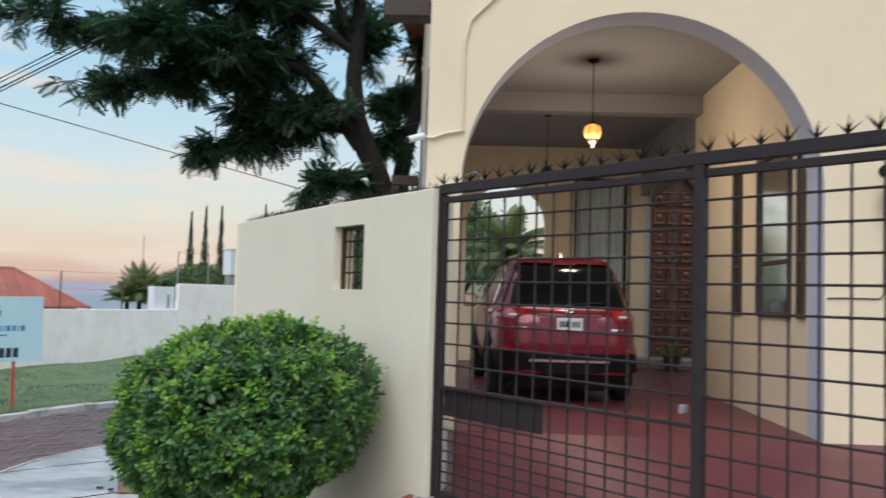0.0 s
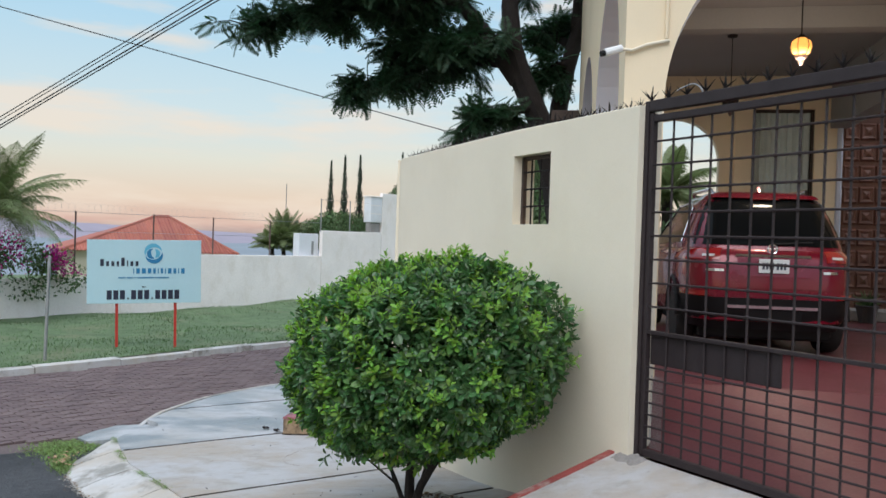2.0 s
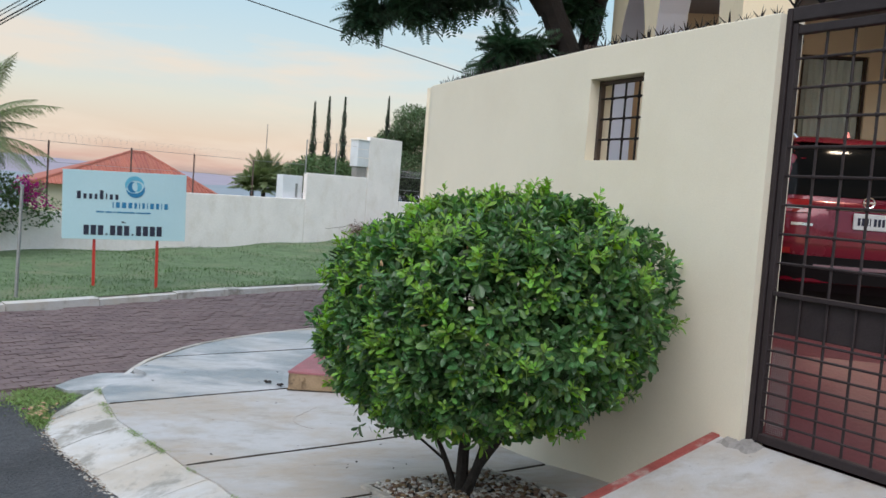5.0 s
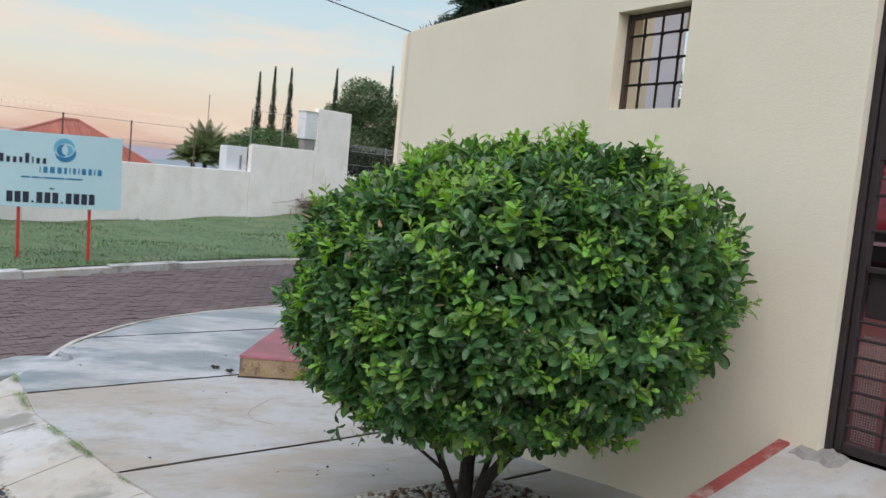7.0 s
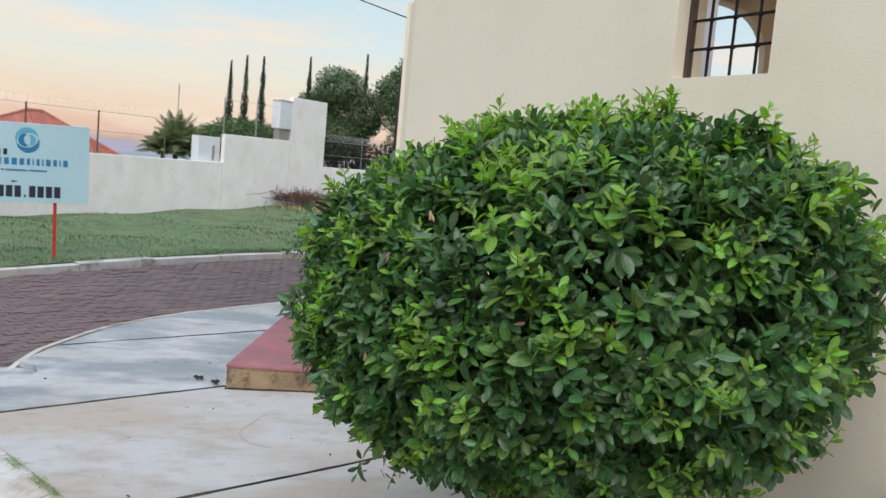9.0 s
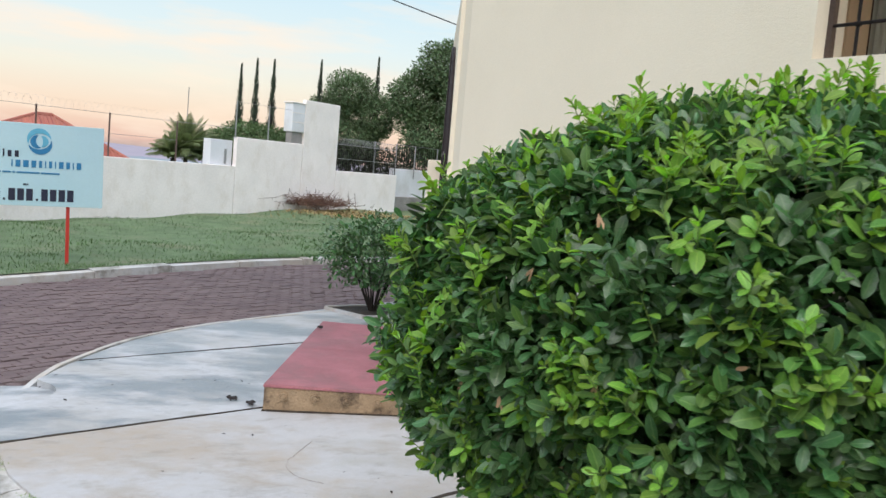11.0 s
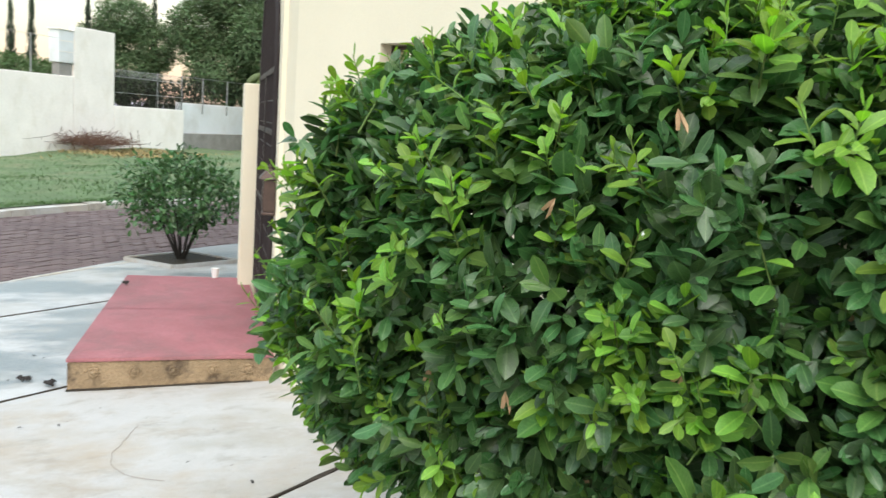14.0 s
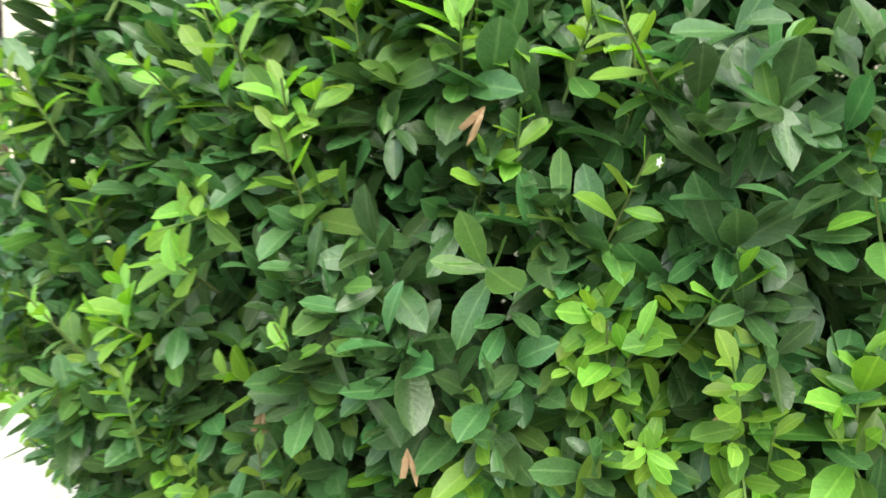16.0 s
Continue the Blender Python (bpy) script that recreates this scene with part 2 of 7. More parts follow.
BED = mat("road_dirt", (0.155, 0.118, 0.116), 0.9, 0.3, 1.5, 60, 0.5)
REDFLOOR = mat("red_floor", (0.145, 0.032, 0.040), 0.44, 0.3, 1.2, 50, 0.15, stain=(0.11, 0.035, 0.042), stain_scale=1.1, stain_from=(0.45, 0.68))
REDPAINT = mat("red_paint", (0.38, 0.135, 0.155), 0.62, 0.35, 2.0, 60, 0.3, stain=(0.24, 0.105, 0.115), stain_scale=2.6, stain_from=(0.48, 0.62))
REDEDGE = mat("red_edge_paint", (0.33, 0.07, 0.06), 0.8, 0.3, 6.0, 60, 0.4, stain=(0.40, 0.33, 0.30), stain_scale=4.0, stain_from=(0.5, 0.62))
TANSTEP = mat("tan_plaster", (0.37, 0.26, 0.16), 0.9, 0.35, 4.0, 60, 0.7, stain=(0.075, 0.05, 0.035), stain_scale=5.0, stain_from=(0.48, 0.60))
IRON = mat("brown_iron", (0.034, 0.025, 0.027), 0.55, 0.3, 8, 90, 0.15, spec=0.3)
IRON2 = mat("dark_iron", (0.016, 0.013, 0.014), 0.65, 0.3, 8, 90, 0.2, spec=0.2)
GALV = mat("galvanised", (0.36, 0.36, 0.37), 0.5, 0.2, 8, 90, 0.1, metal=0.6)
WOOD = mat("carved_wood", (0.19, 0.085, 0.06), 0.5, 0.4, 4, 60, 0.3)
DARKWOOD = mat("dark_wood", (0.07, 0.045, 0.035), 0.6, 0.4, 4, 60, 0.3)
CURTAIN = mat("grey_curtain", (0.66, 0.76, 0.76), 0.9, 0.15, 2, 60, 0.15)
GRASS = mat("grass_soil", (0.115, 0.178, 0.080), 0.95, 0.4, 1.6, 14, 0.9, stain=(0.165, 0.165, 0.095), stain_scale=0.5, stain_from=(0.5, 0.72))
BLADE = mat("grass_blade", (0.115, 0.192, 0.074), 0.7, 0.55, 0.9, 20, 0, island=0.22, trans=0.25)
DRYGRASS = mat("dry_grass", (0.36, 0.26, 0.12), 0.9, 0.3, 1.0, 20, 0, island=0.3)
# distance haze is put into the valley and hill colours
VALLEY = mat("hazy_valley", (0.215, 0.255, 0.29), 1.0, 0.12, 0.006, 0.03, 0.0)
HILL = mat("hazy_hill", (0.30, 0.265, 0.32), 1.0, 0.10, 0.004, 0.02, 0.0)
LEAF = mat("lime_leaf", (0.067, 0.155, 0.052), 0.29, 0.3, 25, 180, 0.12, island=0.38, trans=0.22, spec=0.55, vein=0.42)
LEAF_P = mat("lime_leaf_piece", (0.067, 0.155, 0.052), 0.29, 0.3, 25, 180, 0.12, obj=0.38, trans=0.22, spec=0.55, vein=0.42)
LEAF_M = mat("lime_leaf_mid", (0.114, 0.230, 0.056), 0.36, 0.25, 25, 180, 0.08, island=0.35, trans=0.34, spec=0.4, vein=0.34)
LEAF_MP = mat("lime_leaf_mid_piece", (0.114, 0.230, 0.056), 0.36, 0.25, 25, 180, 0.08, obj=0.35, trans=0.34, spec=0.4, vein=0.34)
LEAF_N = mat("lime_leaf_new", (0.215, 0.40, 0.066), 0.42, 0.2, 25, 180, 0.05, island=0.3, trans=0.40, spec=0.4, vein=0.25)
LEAF_NP = mat("lime_leaf_new_piece", (0.215, 0.40, 0.066), 0.42, 0.2, 25, 180, 0.05, obj=0.3, trans=0.40, spec=0.4, vein=0.25)
DEADLEAF = mat("dead_leaf", (0.52, 0.33, 0.19), 0.8, 0.3, 20, 90, 0.2)
PETAL = mat("white_petal", (0.85, 0.84, 0.80), 0.6, 0.05, 20, 90, 0)
BARK = mat("bark", (0.036, 0.028, 0.023), 0.9, 0.4, 12, 60, 0.8)
BARK2 = mat("dark_bark", (0.020, 0.015, 0.014), 0.9, 0.4, 5, 40, 0.8)
FEATHER = mat("feather_leaf", (0.030, 0.072, 0.034), 0.6, 0.3, 2, 40, 0, island=0.45, trans=0.4)
CYP = mat("cypress_leaf", (0.048, 0.072, 0.045), 0.8, 0.3, 2, 20, 0, island=0.35)
FARLEAF = mat("far_tree_leaf", (0.10, 0.165, 0.06), 0.7, 0.3, 1, 20, 0, island=0.45, trans=0.2)
DARKLEAF = mat("dark_tree_leaf", (0.125, 0.19, 0.088), 0.7, 0.3, 1, 20, 0, island=0.45, trans=0.2)
PALMLEAF = mat("palm_leaf", (0.175, 0.220, 0.092), 0.6, 0.3, 1, 20, 0, island=0.35, trans=0.25)
BRACT = mat("magenta_bract", (0.50, 0.03, 0.26), 0.7, 0.2, 4, 30, 0, island=0.3, trans=0.25)
TERRA = mat("terracotta_roof", (0.40, 0.125, 0.09), 0.8, 0.2, 0.8, 8, 0.4, island=0.15, stain=(0.30, 0.11, 0.085), stain_scale=0.6)
SIGNFACE = mat("sign_face", (0.42, 0.63, 0.72), 0.5, 0.05, 0.7, 30, 0.03, col2=(0.48, 0.68, 0.76))
INK = mat("dark_ink", (0.018, 0.022, 0.05), 0.5, 0.1, 5, 40, 0)
BLUEINK = mat("blue_ink", (0.02, 0.20, 0.42), 0.5, 0.15, 3, 40, 0)
BLUEINK2 = mat("light_blue_ink", (0.12, 0.45, 0.65), 0.5, 0.15, 3, 40, 0)
REDPOST = mat("red_post_paint", (0.55, 0.035, 0.025), 0.5, 0.15, 5, 50, 0.05)
CARRED = mat("car_red", (0.185, 0.002, 0.018), 0.26, 0.05, 2, 200, 0, coat=0.6, metal=0.25)
BLACKP = mat("black_plastic", (0.009, 0.009, 0.010), 0.5, 0.2, 5, 80, 0.05, spec=0.25)
TYRE = mat("tyre_rubber", (0.018, 0.018, 0.018), 0.85, 0.2, 5, 60, 0.2)
CHROME = mat("chrome", (0.75, 0.75, 0.77), 0.12, 0.02, 5, 60, 0, metal=1.0)
CARGLASS = mat("car_glass", (0.006, 0.007, 0.008), 0.06, 0.05, 2, 20, 0, spec=0.12)
TAIL = mat("tail_light_red", (0.30, 0.008, 0.012), 0.15, 0.05, 4, 30, 0, coat=1.0)
CLEARL = mat("light_clear", (0.62, 0.60, 0.60), 0.15, 0.05, 4, 30, 0)
PLATE = mat("plate_white", (0.72, 0.75, 0.76), 0.5, 0.05, 4, 30, 0)
PEB_W = mat("pale_pebble", (0.47, 0.44, 0.40), 0.7, 0.2, 10, 60, 0.1, island=0.3)
PEB_B = mat("brown_pebble", (0.20, 0.12, 0.07), 0.7, 0.3, 10, 60, 0.1, island=0.4)
WEED = mat("pale_weed", (0.20, 0.29, 0.09), 0.7, 0.3, 1.0, 20, 0, island=0.4, trans=0.3)
SOIL = mat("dark_soil", (0.05, 0.038, 0.028), 0.95, 0.4, 6, 50, 0.6)
BRONZE = mat("bronze_paint", (0.105, 0.066, 0.056), 0.45, 0.3, 6, 60, 0.15, metal=0.3)
WHITEP = mat("white_plastic", (0.78, 0.78, 0.78), 0.4, 0.04, 5, 40, 0)
CABLE = mat("cable_black", (0.03, 0.03, 0.035), 0.6, 0.1, 5, 40, 0)
LAMPGLASS = mat("amber_lamp_glass", (0.85, 0.50, 0.16), 0.3, 0.1, 20, 60, 0, emit=((1.0, 0.42, 0.08), 0.95))
WINPANE = mat("mirror_pane", (0.80, 0.82, 0.83), 0.05, 0.06, 1.6, 20, 0, metal=1.0)
CLAYPOT = mat("dark_pot", (0.05, 0.045, 0.045), 0.7, 0.2, 5, 40, 0.1)
BRUSH = mat("dark_brush", (0.050, 0.060, 0.034), 0.8, 0.3, 1, 20, 0, island=0.45, trans=0.15)
CRACK = mat("crack_dirt", (0.30, 0.25, 0.21), 0.95, 0.3, 6, 50, 0.2)
DEBRIS = mat("dry_debris", (0.03, 0.025, 0.025), 0.9, 0.3, 20, 60, 0.2)
GARDENW = mat("garden_wall", (0.60, 0.54, 0.42), 0.9, 0.1, 0.8, 40, 0.1)
STONE = mat("grey_stone", (0.30, 0.28, 0.27), 0.9, 0.3, 2, 30, 0.5, island=0.2)


# ---- mesh helpers ----
class MB:
    """Gathers points and faces of one mesh."""

    def __init__(self):
        self.v, self.f, self.m = [], [], []

    def add(self, vs, fs, mi=0, at=None):
        o = len(self.v)
        if at is not None:
            vs = [at @ Vector(p) for p in vs]
        self.v.extend(tuple(p) for p in vs)
        self.f.extend(tuple(i + o for i in f) for f in fs)
        self.m.extend([mi] * len(fs))
        return self

    def box(self, lo, hi, mi=0, at=None, bev=0.0):
        (a, b, c), (d, e, f) = lo, hi
        if bev <= 0:
            vs = [(x, y, z) for z in (c, f) for y in (b, e) for x in (a, d)]
            return self.add(vs, [(0, 2, 3, 1), (4, 5, 7, 6), (0, 1, 5, 4), (2, 6, 7, 3), (0, 4, 6, 2), (1, 3, 7, 5)], mi, at)
        bm = bmesh.new()
        bmesh.ops.create_cube(bm, size=1)
        for p in bm.verts:
            p.co = Vector(((a + d) / 2 + p.co.x * (d - a), (b + e) / 2 + p.co.y * (e - b), (c + f) / 2 + p.co.z * (f - c)))
        bmesh.ops.bevel(bm, geom=bm.edges[:], offset=bev, segments=2, affect="EDGES", profile=0.5)
        self.bm(bm, mi, at)
        return self

    def bm(self, bm, mi=0, at=None):
        bm.verts.index_update()
        self.add([p.co.copy() for p in bm.verts], [[q.index for q in f.verts] for f in bm.faces], mi, at)
        bm.free()
        return self

    def tube(self, pts, radii, n=8, mi=0, caps=True, at=None):
        pts = [Vector(p) for p in pts]
        if not hasattr(radii, "__len__"):
            radii = [radii] * len(pts)
        rings, up = [], None
        for i, p in enumerate(pts):
            d = (pts[min(i + 1, len(pts) - 1)] - pts[max(i - 1, 0)]).normalized()
            if up is None:
                up = d.orthogonal().normalized()
            up = (up - d * up.dot(d))
            up = up.normalized() if up.length > 1e-6 else d.orthogonal().normalized()
            w = d.cross(up)
            rings.append([p + (up * math.cos(2 * math.pi * k / n) + w * math.sin(2 * math.pi * k / n)) * radii[i] for k in range(n)])
        vs = [q for r in rings for q in r]
        fs = [(i * n + k, i * n + (k + 1) % n, (i + 1) * n + (k + 1) % n, (i + 1) * n + k) for i in range(len(pts) - 1) for k in range(n)]
        if caps:
            fs += [tuple(reversed(range(n))), tuple(range((len(pts) - 1) * n, len(pts) * n))]
        return self.add(vs, fs, mi, at)

    def lathe(self, prof, n=16, mi=0, at=None):
        vs = [(r * math.cos(2 * math.pi * k / n), r * math.sin(2 * math.pi * k / n), z) for r, z in prof for k in range(n)]
        fs = [(i * n + k, i * n + (k + 1) % n, (i + 1) * n + (k + 1) % n, (i + 1) * n + k) for i in range(len(prof) - 1) for k in range(n)]
        fs += [tuple(reversed(range(n))), tuple(range((len(prof) - 1) * n, len(prof) * n))]
        return self.add(vs, fs, mi, at)

    def loft(self, rings, mi=0, caps=True, at=None):
        n = len(rings[0])
        vs = [q for r in rings for q in r]
        fs = [(i * n + k, i * n + (k + 1) % n, (i + 1) * n + (k + 1) % n, (i + 1) * n + k) for i in range(len(rings) - 1) for k in range(n)]
        if caps:
            fs += [tuple(reversed(range(n))), tuple(range((len(rings) - 1) * n, len(rings) * n))]
        return self.add(vs, fs, mi, at)

    def prism(self, poly, y0, y1, mi=0, at=None):
        """A polygon in x and z pushed from y0 to y1."""
        n = len(poly)
        vs = [(x, y0, z) for x, z in poly] + [(x, y1, z) for x, z in poly]
        fs = [tuple(range(n)), tuple(reversed(range(n, 2 * n)))] + [(i + n, (i + 1) % n + n, (i + 1) % n, i) for i in range(n)]
        return self.add(vs, fs, mi, at)

    def make(self, name, mats, parent=None, label="", smooth=False, at=None, fix=True):
        me = bpy.data.meshes.new(name)
        me.from_pydata(self.v, [], self.f)
        mats = mats if isinstance(mats, (list, tuple)) else [mats]
        for k in mats:
            me.materials.append(k)
        if len(mats) > 1:
            me.polygons.foreach_set("material_index", self.m)
        if fix:
            bm = bmesh.new()
            bm.from_mesh(me)
            bmesh.ops.recalc_face_normals(bm, faces=bm.faces[:])
            bm.to_mesh(me)
            bm.free()
        if smooth:
            me.polygons.foreach_set("use_smooth", [True] * len(me.polygons))
            me.set_sharp_from_angle(angle=radians(40))
        ob = new(name, me)
        if parent is not None:
            ob.parent = parent
        if at is not None:
            ob.matrix_basis = at
        if label:
            ob["label"] = label
        return ob


def part(name, mb, material, parent, label="", smooth=False, at=None):
    return mb.make(name, material, parent, label, smooth, at)


def thing(name, label, category, at=None, group="", kind=""):
    ob = new(name)
    ob.empty_display_size = 0.2
    if at is not None:
        ob.matrix_basis = at
    return tagged(ob, label, category, group, kind)


def structure(ob, label, category):
    return tagged(ob, label, category, kind="structure")


def lerp(x, xs, ys):
    return float(np.interp(x, xs, ys))


# ---- lie of the land ----
SX = [-40, -14, -10.5, -8.3, -7.4, -6.5, -5.4, -3, 0, 4, 20]
SZ = [-0.1, -0.03, 0.0, 0.09, 0.19, 0.33, 0.47, 0.72, 1.0, 1.35, 2.2]


def walk_z(x):
    return lerp(x, SX, SZ)


def road_z(x, y):
    return walk_z(x) - 0.13


FK = [(-14.5, -8.0), (-15.9, -2.0), (-16.9, 2.2), (-17.5, 3.9), (-18.3, 5.8), (-19.05, 7.6), (-19.7, 9.9), (-20.1, 13.5), (-20.3, 20.0), (-20.3, 34.0)]
NK = [(-14.6, 34.0), (-14.6, 14.0), (-14.5, 9.0), (-14.25, 7.4), (-13.98, 6.2), (-13.68, 5.35), (-13.24, 4.55), (-12.55, 3.8), (-11.86, 3.2), (-11.15, 2.82),
      (-9.95, 2.72), (-8.9, 2.82), (-7.8, 2.9), (-6.6, 2.85), (-5.45, 2.75)]


def curve(pts, step):
    """Points at even steps along a smooth line through pts."""
    P = np.array(pts, float)
    t = np.concatenate([[0], np.cumsum(np.linalg.norm(np.diff(P, axis=0), axis=1))])
    out = []
    for i in range(len(P) - 1):
        a, b = P[i], P[i + 1]
        m0 = (P[min(i + 1, len(P) - 1)] - P[max(i - 1, 0)]) / (t[min(i + 1, len(P) - 1)] - t[max(i - 1, 0)])
        m1 = (P[min(i + 2, len(P) - 1)] - P[i]) / (t[min(i + 2, len(P) - 1)] - t[i])
        L = t[i + 1] - t[i]
        k = max(1, int(round(L / step)))
        for j in range(k):
            s = j / k
            out.append((2 * s**3 - 3 * s**2 + 1) * a + (s**3 - 2 * s**2 + s) * L * m0 + (-2 * s**3 + 3 * s**2) * b + (s**3 - s**2) * L * m1)
    out.append(P[-1])
    return np.array(out)


FKC, NKC = curve(FK, 0.4), curve(NK, 0.25)


def fk_x(y):
    return lerp(y, FKC[:, 1], FKC[:, 0])


def lot_z(x, y):
    d = max(0.0, fk_x(min(max(y, -8), 34)) - x)
    z = -0.02 - 0.30 * min(1, d / 3.0) - 0.33 * min(1, d / 16)
    z += 0.45 * min(1, max(0, (y - 10) / 12)) * min(1, d / 6)
    z += 0.07 * math.sin(x * 0.9 + y * 0.5) * min(1, d / 4) + 0.05 * math.sin(y * 1.3 - x * 0.4) * min(1, d / 4)
    return z


# ---- ground, road, pavement ----
def build_ground():
    xs = np.unique(np.concatenate([[-4000, -2000, -1000, -500, -250, -150, -100, -80], np.arange(-66, -14, 1.0), np.arange(-14, 10, 2.0), [12, 20, 40, 80, 160, 400, 1000, 4000]]))
    ys = np.unique(np.concatenate([[-4000, -1500, -500, -200, -100, -60, -40], np.arange(-30, 46, 1.0), [50, 60, 80, 120, 250, 600, 1500, 4000]]))
    V = []
    for y in ys:
        for x in xs:
            yc = min(max(y, -8), 34)
            if x < fk_x(yc) - 1.3:
                z = lot_z(max(x, -60), min(max(y, -30), 45))
                if x < -42:
                    z -= min(60, (-42 - x) * 0.05)
            else:
                z = road_z(x, y) - 0.12
            V.append((x, y, z))
    nx = len(xs)
    F = [(j * nx + i, j * nx + i + 1, (j + 1) * nx + i + 1, (j + 1) * nx + i) for j in range(len(ys) - 1) for i in range(nx - 1)]
    mb = MB()
    mb.add(V, F)
    ob = mb.make("ground", GRASS, smooth=True)
    # verge of the lot, close behind the kerb
    line = curve(FK[:-1], 0.5)
    T = np.gradient(line, axis=0)
    T /= np.linalg.norm(T, axis=1)[:, None]
    offs = (0.16, 0.5, 0.9, 1.4, 2.0, 2.8)
    vs = []
    for p, t in zip(line, T):
        for k, o in enumerate(offs):
            x, y = p[0] - t[1] * o, p[1] + t[0] * o
            vs.append((x, y, lot_z(x, y) + (0.004 if k < 5 else -0.06)))
    n = len(offs)
    vg = MB()
    vg.add(vs, [(i * n + k, i * n + k + 1, (i + 1) * n + k + 1, (i + 1) * n + k) for i in range(len(line) - 1) for k in range(n - 1)])
    structure(vg.make("ground_verge", GRASS, smooth=True), "grassy verge behind the far kerb", "ground")
    return structure(ob, "uneven green grass of an empty lot", "ground")


def build_road():
    xs, ys = np.arange(-22, 9, 0.5), np.arange(-14, 34, 0.5)
    mb = MB()
    idx = {}
    for j, y in enumerate(ys):
        for i, x in enumerate(xs):
            idx[i, j] = len(mb.v)
            mb.v.append((x, y, road_z(x, y) - 0.02 + 0.012 * noise.noise((x * 0.6, y * 0.6, 0))))
    for j in range(len(ys) - 1):
        for i in range(len(xs) - 1):
            x, y = xs[i] + 0.25, ys[j] + 0.25
            if x < fk_x(y) - 0.1:
                continue
            mb.f.append((idx[i, j], idx[i + 1, j], idx[i + 1, j + 1], idx[i, j + 1]))
            mb.m.append(1 if x > -11.6 + 0.5 * noise.noise((x, y, 3)) else 0)
    return structure(mb.make("road", [BED, ASPH], smooth=True), "street of brown pavers meeting worn dark asphalt", "road")


def strip(mb, line, offs, zs, closed_ends=True, mi=0, widths=None):
    """Sweeps a section, given as offsets to the line's left and heights, along a line on the plan; zs(x, y, k) gives the heights."""
    n = len(offs)
    L = np.array(line)
    T = np.gradient(L, axis=0)
    T /= np.linalg.norm(T, axis=1)[:, None]
    Nn = np.stack([-T[:, 1], T[:, 0]], 1)
    vs = []
    for i, (p, q) in enumerate(zip(L, Nn)):
        for k, o in enumerate(offs):
            x, y = p + q * o * (widths[i] if widths else 1)
            vs.append((x, y, zs(x, y, k)))
    fs = [(i * n + k, i * n + (k + 1) % n, (i + 1) * n + (k + 1) % n, (i + 1) * n + k) for i in range(len(L) - 1) for k in range(n)]
    fs += [tuple(range(n)), tuple(reversed(range((len(L) - 1) * n, len(L) * n)))]
    mb.add(vs, fs, mi)


def build_far_kerb():
    """Separate kerb blocks along the lot."""
    kerb = thing("far_kerb", "worn grey concrete kerb along the grass lot", "kerb", kind="structure")
    C = curve(FK[1:-1], 0.2)
    step = 8
    for i in range(0, len(C) - step, step):
        seg = C[i:i + step + 1].copy()
        d = seg[-1] - seg[-2]
        seg[-1] -= d / np.linalg.norm(d) * 0.02
        mb = MB()
        h = random.uniform(-0.015, 0.015)
        strip(mb, seg, [0.0, 0.03, 0.20, 0.22], lambda x, y, k: road_z(x, y) + (-0.1, 0.11 + h, 0.13 + h, -0.1)[k])
        part("kerb_block", mb, CONC_K, kerb)
    return kerb


APRON_Y0, APRON_Y1, APRON_X0, APRON_X1 = 2.55, 5.02, -5.42, 6.0


def wall_y(x):
    return lerp(x, [-10.0, -8.4, -6.85, -6.29, -5.8, -5.25], [5.678, 5.385, 5.12, 5.062, 5.015, 4.965])


